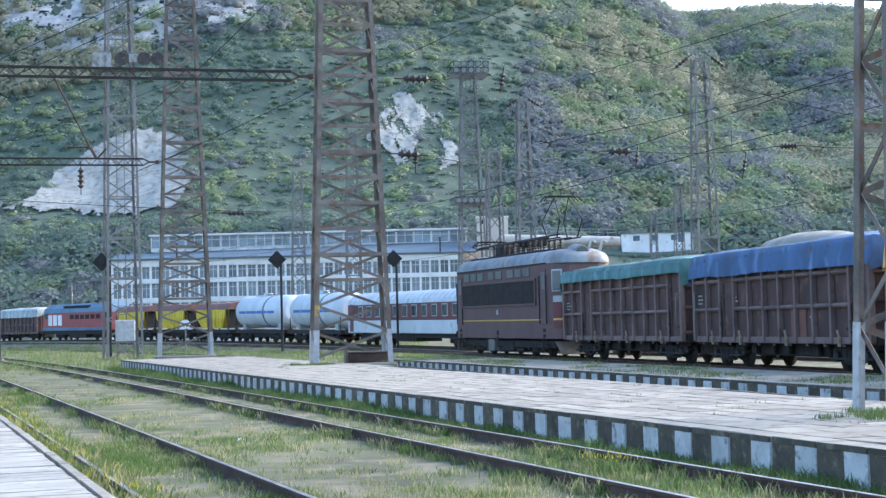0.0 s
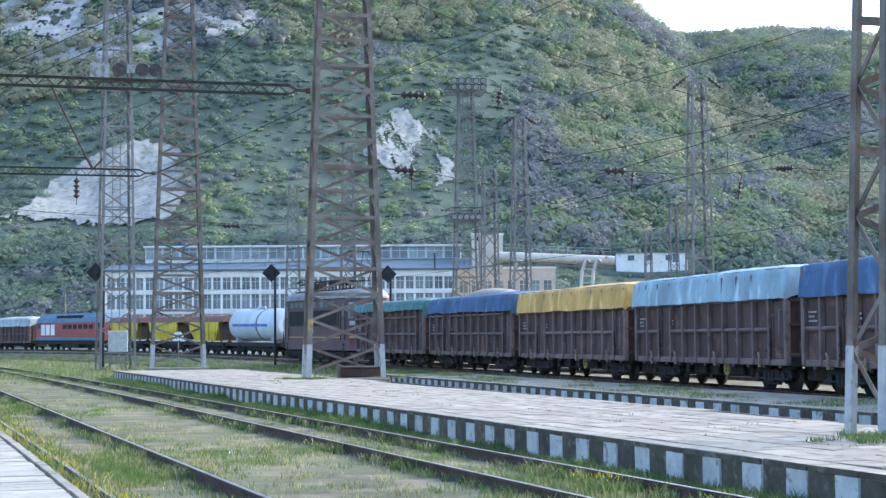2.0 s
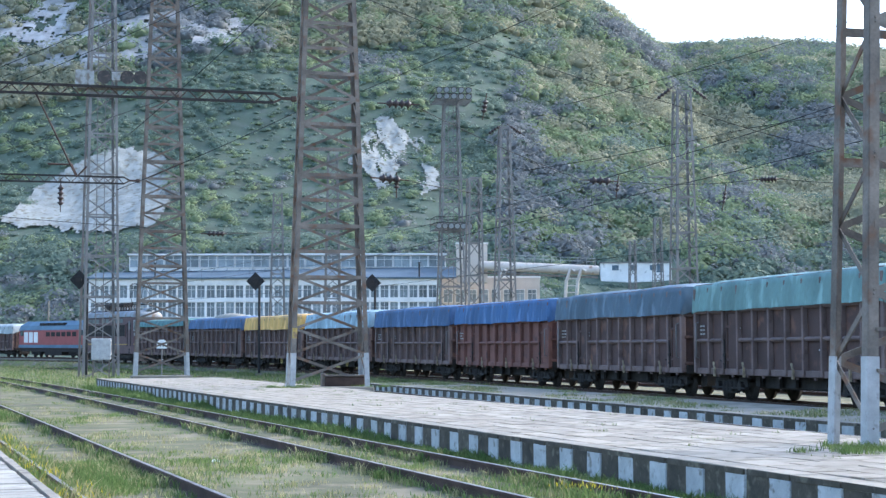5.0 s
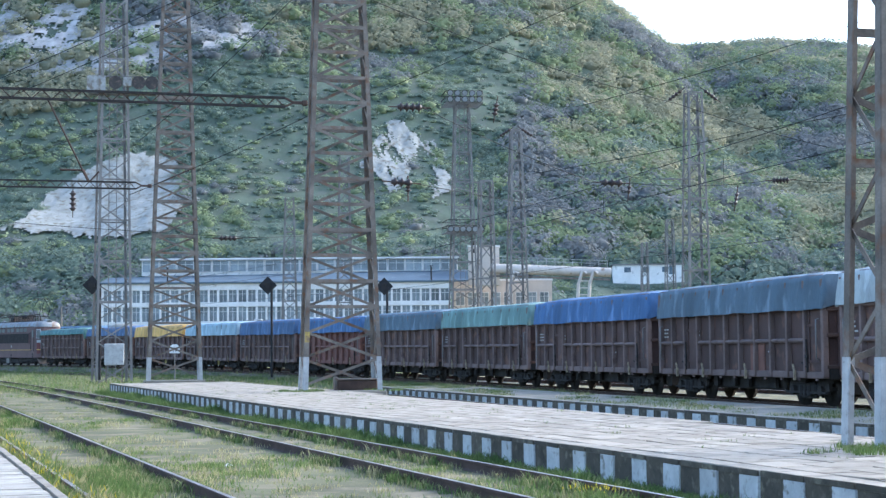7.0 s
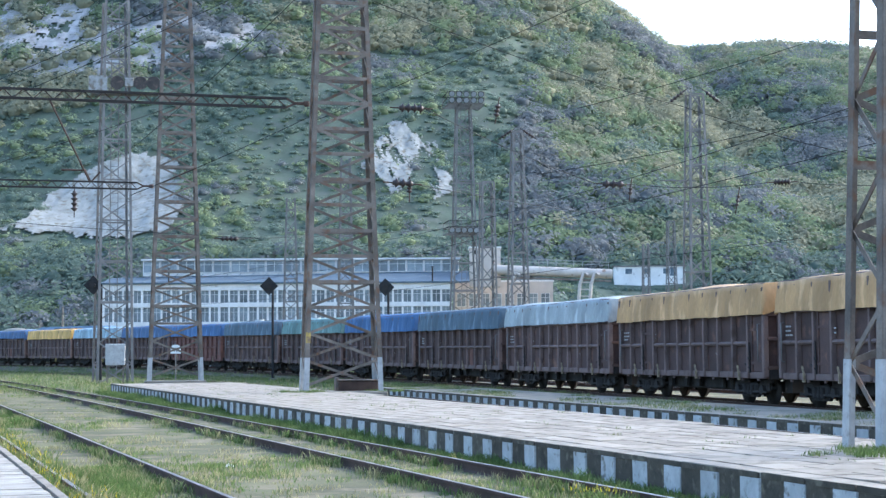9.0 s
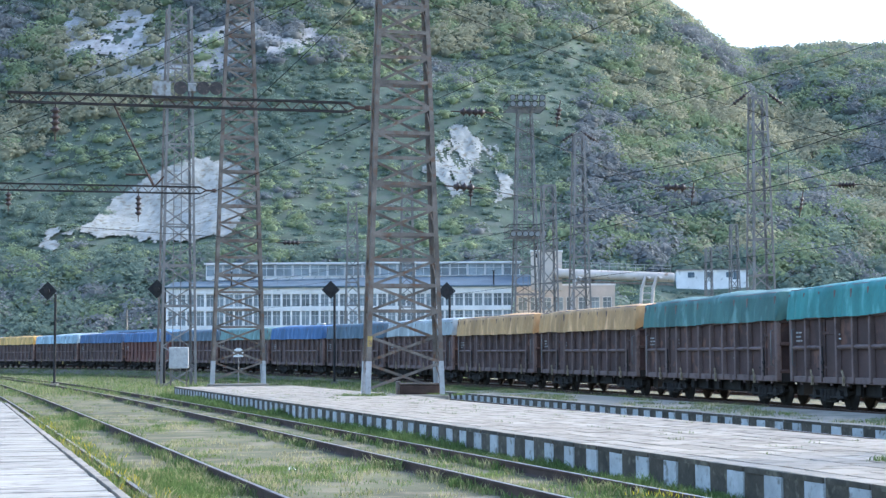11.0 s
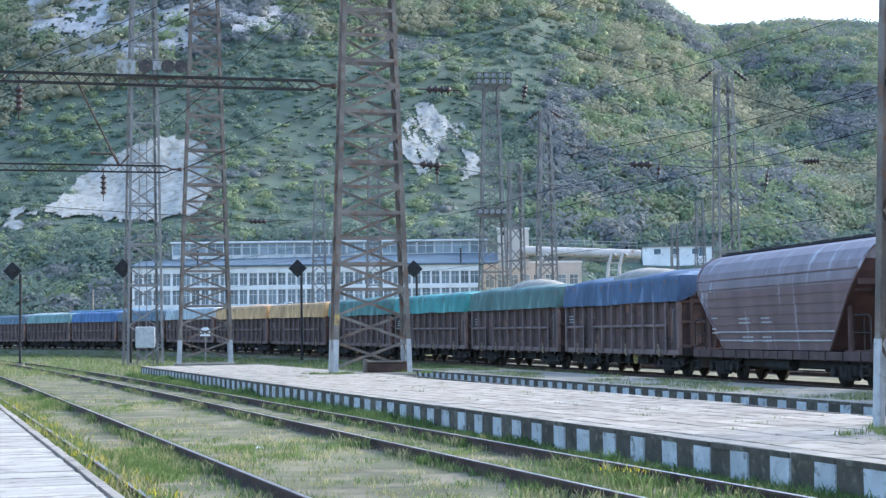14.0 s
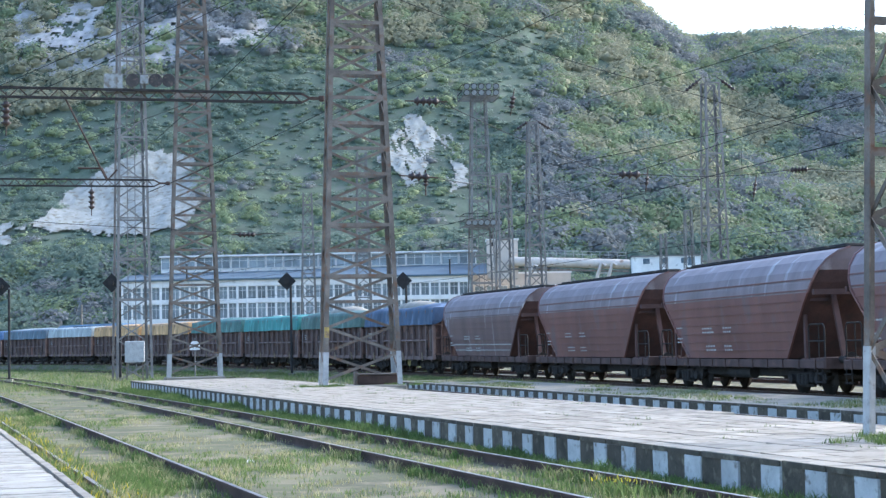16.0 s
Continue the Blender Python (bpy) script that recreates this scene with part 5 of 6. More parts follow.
slim_mast(6.1, 130, 20.3, 1.75, 0.75, 15, "slim grey-brown lattice mast beyond the goods train")
slim_mast(17.7, 110, 20.0, 1.75, 0.95, 15, "slim grey-brown lattice mast beside the main track", arm=(13.9, 2.7))
slim_mast(-17.6, 180, 19.8, 1.9, 0.9, 10, "slim grey-brown lattice mast before the works building")
slim_mast(-11.3, 180, 24.4, 1.9, 1.0, 10, "tall slim lattice mast before the works building")
slim_mast(28.9, 200, 18.6, 1.5, 0.8, 10, "slim lattice mast at the foot of the hill")
slim_mast(3.35, 122, 15.2, 1.3, 0.9, 15, "slim dark lattice mast with a bracket arm", arm=(15.1, 3.0))
slim_mast(27.2, 212, 16.5, 1.2, 0.7, 10, "slim lattice mast at the foot of the hill")
slim_mast(-59.5, 170, 15.0, 1.3, 0.8, 10, "slim grey-brown lattice mast in the yard")
for x in (16.9, 18.5):
    insulator_string((x, 110, 20.0), (x + (0.9 if x > 17 else -0.9), 110, 19.3), 0.14, 4, "brown ceramic insulators on a slim mast")
for x in (5.7, 6.6):
    insulator_string((x, 130, 20.2), (x + (0.9 if x > 6 else -0.9), 130, 19.6), 0.14, 4, "brown ceramic insulators on a slim mast")

LAMP_GLASS = mat("pale_floodlight_glass", (0.26, 0.28, 0.30), 0.2, 0, 0.15, 2, 0, 10)


def lamp_gallery(t, z, r, n, tall):
    """A square gallery with a guard rail and round floodlights."""
    for k in range(9):
        part("grating_bar", S(STEEL_GREY).bar((-r, -r + 2 * r * k / 8, z), (r, -r + 2 * r * k / 8, z), 0.07, 0.05), t)
    for x in (-r, -r / 3, r / 3, r):
        part("deck_bearer", S(STEEL_GREY).bar((x, -r, z - 0.06), (x, r, z - 0.06), 0.07, 0.07), t)
    for zz in (z + 0.55, z + 1.1):
        rl = S(UNDER)
        for a, b in (((-r, -r), (r, -r)), ((r, -r), (r, r)), ((r, r), (-r, r)), ((-r, r), (-r, -r))):
            rl.bar((*a, zz), (*b, zz), 0.05)
        part("guard_rail", rl, t)
    for i in (-1, -0.33, 0.33, 1):
        for s in (-1, 1):
            part("rail_post", S(STEEL_GREY).bar((i * r, s * r, z), (i * r, s * r, z + 1.15), 0.05), t)
    for i in range(n):
        x = -r + 2 * r * (i + 0.5) / n
        for zz in ((z + 0.35, z + tall) if tall else (z + 0.3,)):
            lamp = S(UNDER).rod([(x, -r + 0.2, zz + 0.05), (x, -r - 0.05, zz), (x, -r - 0.28, zz - 0.1)], [0.12, 0.24, 0.30], 14)
            lamp.use(LAMP_GLASS).disc((x, -r - 0.29, zz - 0.105), (0, 1, 0.38), 0.25, 0.03, 14)
            part("floodlight", lamp, t, "round grey floodlight")


def tower(x, y, h, w0, w1, turn, label, galleries, r, m=STEEL_GREY):
    t = thing("floodlight_tower", label, "floodlight tower", pose(x, y, -0.2, 0, 0, turn), group="floodlight towers")
    n = int(h / 1.3)
    lattice_parts(t, h, w0, w0, w1, w1, [i * h / n for i in range(n + 1)], m, leg=0.15, lace=0.085)
    for z, cnt, tall in galleries:
        lamp_gallery(t, z, r, cnt, tall)
    ld = S(m)
    for i in (-0.25, 0.25):
        ld.bar((i, 0, 0.5), (i, 0, h), 0.05)
    for k in range(int(h / 0.6)):
        ld.bar((-0.25, 0, 0.6 + k * 0.6), (0.25, 0, 0.6 + k * 0.6), 0.03)
    part("ladder", ld, t, "inner ladder")
    return t


tower(1.9, 150, 26.2, 2.7, 1.25, 8, "grey lattice floodlight tower with two lamp galleries", [(25.6, 5, 0.95), (13.3, 6, 0)], 1.75)
tower(-21.9, 104, 25.5, 2.25, 1.45, 20, "pale grey lattice mast below a gallery of large lamps", [], 1.2)
BROWN_LAMP = mat("rusty_brown_lamp_steel", (0.055, 0.045, 0.04), 0.6, 0.1, 0.3, 3, 0.1, 20, (0.13, 0.09, 0.07), 0.55)
REFLECTOR = mat("weathered_sheet_metal", (0.36, 0.355, 0.34), 0.6, 0.2, 0.25, 2.0, 0.2, 20, (0.19, 0.16, 0.13), 0.5)
head = thing("lamp_bracket", "gallery with white reflectors and dark round lamps on a lattice mast", "lamp bracket", pose(-21.3, 103.2, 18.9, 0, 0, 8))
part("deck", S(STEEL_GREY).box((0.2, 0, 0), (4.4, 0.9, 0.08)).bar((-1.9, -0.4, 1.1), (2.4, -0.4, 1.1), 0.05), head)
for i, x in enumerate((-1.6, -1.0)):
    part("reflector", S(REFLECTOR).loft([[(x - 0.5, -0.5, 0.05), (x + 0.1, -0.5, 0.05), (x + 0.1, -0.5, 1.15), (x - 0.5, -0.5, 1.15)], [(x - 0.35, 0.1, 0.3), (x, 0.1, 0.3), (x, 0.1, 0.9), (x - 0.35, 0.1, 0.9)]]), head, "pale sheet reflector")
for x in (-0.25, 1.25, 2.1):
    part("round_lamp", S(BROWN_LAMP).rod([(x, 0.3, 0.7), (x, -0.2, 0.7), (x, -0.5, 0.7)], [0.18, 0.40, 0.45], 18), head, "large dark round lamp")
part("reflector", S(REFLECTOR).box((0.5, -0.3, 0.75), (0.6, 0.3, 0.6), bevel=0.05), head, "pale sheet reflector")


# ---- signals, sign, cabinet ----
def shunt_signal(x, y, z_head, shift, label):
    t = thing("shunting_signal", label, "railway signal", pose(x, y, hill_height(x, y)), group="diamond signals")
    h = z_head - hill_height(x, y)
    part("post", S(BLACK_PAINT).rod([(0, 0, 0), (0, 0, h - 0.2)], 0.085, 10), t)
    part("bracket", S(BLACK_PAINT).bar((0, 0, h - 0.25), (-shift, -0.05, h), 0.08), t)
    d = 0.64
    bd = S(BLACK_PAINT).loft([[(-shift - d, -0.12, h), (-shift, -0.12, h - d), (-shift + d, -0.12, h), (-shift, -0.12, h + d)], [(-shift - d, -0.17, h), (-shift, -0.17, h - d), (-shift + d, -0.17, h), (-shift, -0.17, h + d)]])
    board = part("signal_board", bd, t, "black diamond board")
    part("lamp_hood", S(UNDER).rod([(-shift, -0.17, h), (-shift, -0.42, h)], [0.17, 0.20], 14), board)
    part("lens", S(GLASS_DARK).disc((-shift, -0.19, h), (0, 1, 0), 0.13, 0.03, 14), board)
    part("base", S(CONCRETE).box((0, 0, 0.05), (0.5, 0.5, 0.3), bevel=0.03), t)


for x, y, z, s in ((-11.9, 109, 6.4, 0.25), (-30.65, 106, 6.3, 0.5), (-22.7, 104, 6.3, 0.5), (-4.0, 112, 6.4, 0.2)):
    shunt_signal(x, y, z, s, "black diamond shunting signal on a dark post")
sg = thing("track_sign", "small white round-topped sign on a thin post", "sign", pose(-15.87, 93.0, -0.2, 0, 0, 0))
part("post", S(STEEL_GREY).rod([(0, 0, 0), (0, 0, 2.1)], 0.035, 8), sg)
pl = [(-0.30, 1.95), (0.30, 1.95), (0.30, 2.22), (0.24, 2.38), (0.12, 2.47), (-0.12, 2.47), (-0.24, 2.38), (-0.30, 2.22)]
plate = part("plate", S(mat("white_sign_enamel", (0.72, 0.72, 0.70), 0.5, 0, 0.06, 4, 0.05, 30)).loft([[(x, -0.04, z) for x, z in pl], [(x, -0.07, z) for x, z in pl]]), sg, "white sign plate")
txt = bpy.data.curves.new("letter", "FONT")
txt.body, txt.size, txt.align_x, txt.extrude = "n", 0.52, "CENTER", 0.004
txt.materials.append(BLACK_PAINT)
lo = new("letter", txt)
lo.parent, lo.matrix_basis = plate, pose(0, -0.077, 2.05, 90, 0, 0)
cab = thing("relay_cabinet", "pale grey steel cabinet on legs beside a lattice mast", "cabinet", pose(-20.9, 100, -0.2, 0, 0, 12))
part("body", S(WHITE_PAINT).box((0, 0, 1.92), (1.24, 0.6, 1.36), bevel=0.04), cab, "pale painted steel box")
for x in (-0.5, 0.5):
    part("leg", S(STEEL_RUST).bar((x, 0, 0), (x, 0, 1.3), 0.09), cab)
bx = thing("rusty_box", "rusty brown iron chest beside the mast foot", "iron chest", pose(-3.25, 58.6, 0.28, 0, 0, 12))
part("body", S(IRON).box((0, 0, 0.2), (1.5, 0.6, 0.36), bevel=0.04), bx)
part("lid", S(STEEL_RUST).box((0, 0, 0.41), (1.56, 0.66, 0.06), bevel=0.02), bx)
part("end_block", S(STEEL_RUST).box((-0.78, 0, 0.26), (0.12, 0.5, 0.5), bevel=0.02), bx)
lit = thing("litter", "crumpled white paper scrap on dry ground", "litter", pose(-3.48, 25.52, -0.19))
part("scrap", S(mat("white_paper", (0.72, 0.72, 0.70), 0.8, 0, 0.08, 8, 0.1, 40)).loft([[(-0.07, -0.04, 0), (0.08, -0.05, 0), (0.07, 0.05, 0), (-0.06, 0.06, 0)], [(-0.06, -0.03, 0.04), (0.05, -0.05, 0.07), (0.06, 0.04, 0.05), (-0.03, 0.03, 0.08)]]), lit)


# ---- works building ----
WHITE_WALL = mat("stained_white_render", (0.74, 0.72, 0.69), 0.9, 0, 0.12, 0.4, 0.1, 5, (0.36, 0.35, 0.33), 0.62)
PEACH_WALL = mat("pale_peach_render", (0.56, 0.49, 0.42), 0.9, 0, 0.12, 0.4, 0.1, 5, (0.40, 0.33, 0.27), 0.62)
BLUE_ROOF = mat("blue_sheet_metal_roof", (0.085, 0.120, 0.15), 0.6, 0.1, 0.15, 0.3, 0.1, 4, (0.18, 0.20, 0.22), 0.6)
WORKS_GLASS = mat("dusty_blue_grey_glass", (0.21, 0.24, 0.255), 0.3, 0, 0.35, 0.5, 0, 3, (0.29, 0.33, 0.35), 0.60, per=0.35)
FRAME_WHITE = mat("white_window_frame", (0.76, 0.74, 0.71), 0.8, 0, 0.1, 1, 0, 10)
PIPE = mat("pale_insulated_pipe", (0.50, 0.45, 0.40), 0.7, 0, 0.15, 0.6, 0.1, 5, (0.25, 0.17, 0.12), 0.6)


def works_window(w, h):
    """Outer frame, mullion, transom and a recessed pane."""
    def loop(k, y):
        return [(-w / 2 + k, y, -h / 2 + k), (w / 2 - k, y, -h / 2 + k), (w / 2 - k, y, h / 2 - k), (-w / 2 + k, y, h / 2 - k)]
    fr = S(FRAME_WHITE).loft([loop(0, -0.08), loop(0.07, -0.08), loop(0.07, 0.04), loop(0, 0.04), loop(0, -0.08)], cap=False)
    fr.weld = True
    return (fr.mesh("window"), S(WORKS_GLASS).box((0, 0.05, 0), (w - 0.1, 0.03, h - 0.1)).mesh("pane"),
            S(FRAME_WHITE).box((0, -0.02, 0), (0.06, 0.08, h - 0.14)).mesh("mullion"), S(FRAME_WHITE).box((0, -0.025, h * 0.16), (w - 0.14, 0.08, 0.06)).mesh("transom"))


def row_of_windows(t, x0, x1, n, y, z, w, h):
    fm, pm, mm, tm = works_window(w, h)
    for i in range(n):
        x = x0 + (x1 - x0) * (i + 0.5) / n
        win = part("window", fm, t, at=pose(x, y, z))
        part("pane", pm, win)
        part("mullion", mm, win)
        part("transom", tm, win)


wk = thing("works_building", "long white works building with window bands and blue roof", "factory building", pose(0, 0, 0))
X0, X1, YF = -54.2, 1.0, 250.0
wall = S(WHITE_WALL)
wall.box(((X0 + X1) / 2, YF + 12.2, 6.2), (X1 - X0, 23.6, 13.0))
wall_ob = part("wall", wall, wk, "stained white rendered wall")
for z, hh in ((12.45, 0.95), (9.62, 0.66), (6.55, 0.7), (3.4, 0.8)):
    part("wall_band", S(WHITE_WALL).box(((X0 + X1) / 2, YF + 0.2, z), (X1 - X0 + 0.2, 0.5, hh)), wk)
NW = 36
for i in range(NW + 1):
    x = X0 + (X1 - X0) * i / NW
    part("pillar", S(WHITE_WALL).box((x, YF + 0.1, 6.6), (0.20 if i % 4 else 0.34, 0.5, 12.4)), wk)
for z, h in ((10.95, 2.05), (8.1, 2.4), (4.95, 2.4)):
    row_of_windows(wk, X0, X1, NW, YF + 0.25, z, (X1 - X0) / NW - 0.18, h)
rf = S(BLUE_ROOF)
rf.loft([[(X0 - 0.5, YF - 0.5, 12.95), (X1 + 3.0, YF - 0.5, 12.95), (X1 + 3.0, YF + 8.2, 15.1), (X0 - 0.5, YF + 8.2, 14.2)], [(X0 - 0.5, YF - 0.5, 13.2), (X1 + 3.0, YF - 0.5, 13.2), (X1 + 3.0, YF + 8.2, 15.3), (X0 - 0.5, YF + 8.2, 14.4)]])
roof = part("roof", rf, wk, "weathered blue sheet metal roof")
for i in range(28):
    x = X0 + (X1 + 3 - X0) * i / 28
    part("roof_seam", S(BLUE_ROOF).bar((x, YF - 0.45, 13.24), (x, YF + 8.1, 15.0), 0.07), roof)
U0, U1 = -49.6, 2.4
up = S(WHITE_WALL)
up.box(((U0 + U1) / 2, YF + 13.5, 16.0), (U1 - U0, 10.0, 2.6))
up.box(((U0 + U1) / 2, YF + 8.3, 17.35), (U1 - U0 + 0.4, 1.0, 0.25))
part("clerestory", up, wk, "white glazed roof storey")
row_of_windows(wk, U0, U1, 18, YF + 8.35, 16.2, (U1 - U0) / 18 - 0.2, 1.95)
for x in (-43.8, -14.5, -1.9):
    part("vent_pipe", S(UNDER).rod([(x, YF - 0.3, 12.9), (x, YF - 0.3, 15.4)], 0.12, 8).disc((x, YF - 0.3, 15.5), (0, 0, 1), 0.25, 0.12, 10), wk)

hut = thing("roof_house", "pale peach lift house on the works roof", "roof house", pose(6.6, 256, 12.5))
part("wall", S(PEACH_WALL).box((0, 0, 3.15), (5.0, 4.0, 6.3)), hut)
part("cornice", S(WHITE_WALL).box((0, 0, 6.35), (5.3, 4.3, 0.22)), hut)
part("louvre", S(UNDER).box((-1.6, -2.02, 5.6), (0.8, 0.06, 0.7)), hut)
part("chimney", S(UNDER).rod([(-1.7, -1, 6.4), (-1.7, -1, 7.1)], 0.25, 10).disc((-1.7, -1, 7.15), (0, 0, 1), 0.5, 0.12, 10), hut)
ann = thing("works_annexe", "pale peach annexe with windows beside the works building", "factory building", pose(9.8, 262, 0))
part("wall", S(PEACH_WALL).box((0, 6, 6.8), (16.6, 12, 14.0)), ann)
part("parapet", S(WHITE_WALL).box((0, 0.1, 13.75), (16.9, 0.5, 0.3)), ann)
row_of_windows(ann, -8.0, 8.0, 8, -0.05, 10.6, 1.5, 2.2)
gal = thing("conveyor_gallery", "long pale pipe gallery with a handrail on trestles", "pipe gallery", pose(0, 253, 0))
part("pipe", S(PIPE).rod([(7.5, 0, 15.2), (27.0, 0, 14.35)], 0.78, 18), gal, "pale insulated pipe")
part("support_beam", S(STEEL_RUST).bar((7.5, -0.6, 14.0), (26.8, -0.6, 13.2), 0.35, 0.3), gal)
for k in range(14):
    x = 8.2 + k * 1.4
    part("rail_post", S(WHITE_PAINT).bar((x, -0.4, 16.05 - 0.045 * (x - 7.5)), (x, -0.4, 17.1 - 0.045 * (x - 7.5)), 0.07), gal)
for d in (0.55, 1.05):
    part("handrail", S(WHITE_PAINT).bar((8.2, -0.4, 16.05 + d), (26.4, -0.4, 15.2 + d), 0.07), gal)
for x in (11.5, 22.4, 24.2):
    part("trestle_leg", S(PIPE).rod([(x - 1.6, -0.9, -0.2), (x - 0.7, -0.9, 12.6), (x, -0.9, 14.6), (x + 0.6, -0.9, 14.2)], 0.28, 10), gal)
for z in (10.8, 11.9, 13.0):
    part("rung", S(PIPE).bar((21.6, -0.9, z), (23.7, -0.9, z), 0.16), gal)
whb = thing("low_white_house", "low white building with blue windows on the hill terrace", "building", pose(43.6, 334, 17.7, 0, 0, -4))
part("wall", S(WHITE_WALL).box((0, 3, -1.2), (15.0, 6, 7.0)), whb)
part("roof", S(STEEL_GREY).box((0, 3, 2.42), (15.6, 6.6, 0.25)), whb)
for x in (-4.4, -0.5, 3.6):
    win = part("window", S(FRAME_WHITE).box((x, -0.03, 1.3), (1.6, 0.1, 1.3)), whb)
    part("pane", S(BLUE_ROOF).box((x, -0.09, 1.3), (1.4, 0.05, 1.1)), win)
part("blue_panel", S(BLUE_ROOF).box((5.0, -0.03, 1.2), (1.5, 0.06, 1.8)), whb)


# ---- standing wagons on the far track ----
def far_pose(s):
    a, b = track(s - 6, -7.0), track(s + 6, -7.0)
    z0, z1 = far_rise(s - 6), far_rise(s + 6)
    return pose((a[0] + b[0]) / 2, (a[1] + b[1]) / 2, (z0 + z1) / 2, math.degrees(math.atan2(z1 - z0, 12)), 0, math.degrees(math.atan2(-(b[0] - a[0]), b[1] - a[1])))


TANK_WHITE = mat("stained_white_tank_paint", (0.55, 0.58, 0.60), 0.45, 0, 0.12, 0.7, 0.05, 8, (0.30, 0.27, 0.24), 0.62, stretch=(1, 1, 0.5), spec=0.5)
TANK_BLUE = mat("blue_tank_stripe", (0.06, 0.16, 0.42), 0.5, 0, 0.15, 2, 0, 10)
COACH_WHITE = mat("scuffed_white_coach_paint", (0.56, 0.58, 0.59), 0.5, 0, 0.12, 0.5, 0.05, 8, (0.40, 0.40, 0.38), 0.62)
COACH_RED = mat("dark_wine_red_coach_paint", (0.14, 0.05, 0.055), 0.5, 0, 0.2, 0.6, 0.05, 8)
YELLOW_STEEL = mat("yellow_wagon_paint", (0.62, 0.46, 0.04), 0.6, 0, 0.15, 0.8, 0.05, 8, (0.30, 0.22, 0.06), 0.64)
DIESEL_RED = mat("red_locomotive_paint", (0.30, 0.07, 0.065), 0.55, 0, 0.15, 0.8, 0.05, 8)
DIESEL_BLUE = mat("blue_grey_locomotive_roof", (0.10, 0.17, 0.24), 0.5, 0, 0.2, 0.5, 0.05, 8)


def tank_wagon(m):
    t = thing("tank_wagon", "white tank wagon with a blue stripe and rust stains", "tank wagon", m, group="standing tank wagons")
    sh = S(TANK_WHITE).rod([(0, -5.6, 2.75), (0, -5.5, 2.75), (0, -5.2, 2.75), (0, 5.2, 2.75), (0, 5.5, 2.75), (0, 5.6, 2.75)], [0.9, 1.2, 1.45, 1.45, 1.2, 0.9], 28)
    tk = part("tank", sh, t, "stained white tank barrel")
    for s in (-1, 1):
        part("stripe", S(TANK_BLUE).box((s * 1.453, 0, 2.72), (0.02, 8.6, 0.24)), tk, "blue stripe")
    for y in (-2.6, 0.0, 2.6):
        part("strap", S(TANK_WHITE).disc((0, y, 2.75), (0, 1, 0), 1.475, 0.10, 28, 1.44), tk)
    part("rust_streak", S(STEEL_RUST).disc((0, -1.6, 2.75), (0, 1, 0), 1.458, 0.35, 28, 1.44), tk, "brown spill streak")
    part("dome", S(TANK_WHITE).rod([(0, 0.6, 4.1), (0, 0.6, 4.42)], 0.42, 14), tk)
    part("catwalk", S(STEEL_GREY).box((0, 0, 4.3), (0.5, 6.0, 0.05)), tk)
    for e in (-1, 1):
        part("saddle", S(SILVER).box((0, e * 4.3, 1.45), (2.0, 0.5, 0.8), bevel=0.05), t)
        for x in (-1.2, 1.2):
            part("end_stanchion", S(UNDER).bar((x, e * 5.7, 1.0), (x, e * 5.7, 2.2), 0.06), t)
    part("underframe", S(UNDER).box((0, 0, 0.98), (2.5, 11.6, 0.34)).box((0, 0, 0.68), (1.8, 4.2, 0.4)), t)
    add_bogies(t, 7.4, turning=False)
    add_buffers(t, 12.9)


def coach(m):
    t = thing("passenger_coach", "white and wine-red passenger coach with scuffed paint", "railway coach", m)
    hl, w = 12.3, 1.42
    part("lower_side", S(COACH_WHITE).box((0, 0, 1.42), (2 * w, 2 * hl, 0.96), bevel=0.05), t, "scuffed white lower side")
    up = part("upper_side", S(COACH_RED).box((0, 0, 2.5), (2 * w, 2 * hl, 1.22), bevel=0.03), t, "wine-red window band")
    rf = S(COACH_WHITE).loft([[(-1.42, -hl, 3.1), (1.42, -hl, 3.1), (1.42, hl, 3.1), (-1.42, hl, 3.1)], [(-1.32, -hl, 3.42), (1.32, -hl, 3.42), (1.32, hl, 3.42), (-1.32, hl, 3.42)], [(-1.0, -hl, 3.75), (1.0, -hl, 3.75), (1.0, hl, 3.75), (-1.0, hl, 3.75)], [(-0.5, -hl, 3.98), (0.5, -hl, 3.98), (0.5, hl, 3.98), (-0.5, hl, 3.98)]])
    roof = part("roof", rf, t, "pale ribbed coach roof")
    for k in range(26):
        y = -hl + 0.5 + k * 0.94
        part("roof_rib", S(COACH_WHITE).bar((-1.44, y, 3.12), (-1.34, y, 3.44), 0.05).bar((-1.34, y, 3.44), (-1.02, y, 3.77), 0.05).bar((-1.02, y, 3.77), (-0.5, y, 4.0), 0.05), roof)
    wf = S(SILVER).box((0, 0, 0), (0.05, 1.0, 0.86), bevel=0.03).mesh("window")
    wp = S(GLASS_DARK).box((0, 0, 0), (0.06, 0.86, 0.72)).mesh("pane")
    for s in (-1, 1):
        for k in range(11):
            win = part("window", wf, up, at=pose(s * (w + 0.01), -9.2 + k * 1.85, 2.56))
            part("pane", wp, win)
        for e in (-1, 1):
            part("door", S(COACH_RED).box((s * (w + 0.01), e * 11.4, 2.1), (0.05, 0.8, 2.1), bevel=0.02), t)
    part("underframe", S(UNDER).box((0, 0, 0.8), (2.2, 20, 0.35)).box((0, 1, 0.6), (2.0, 4.0, 0.5)), t)
    add_bogies(t, 17.2, turning=False)
    add_buffers(t, 25.9)


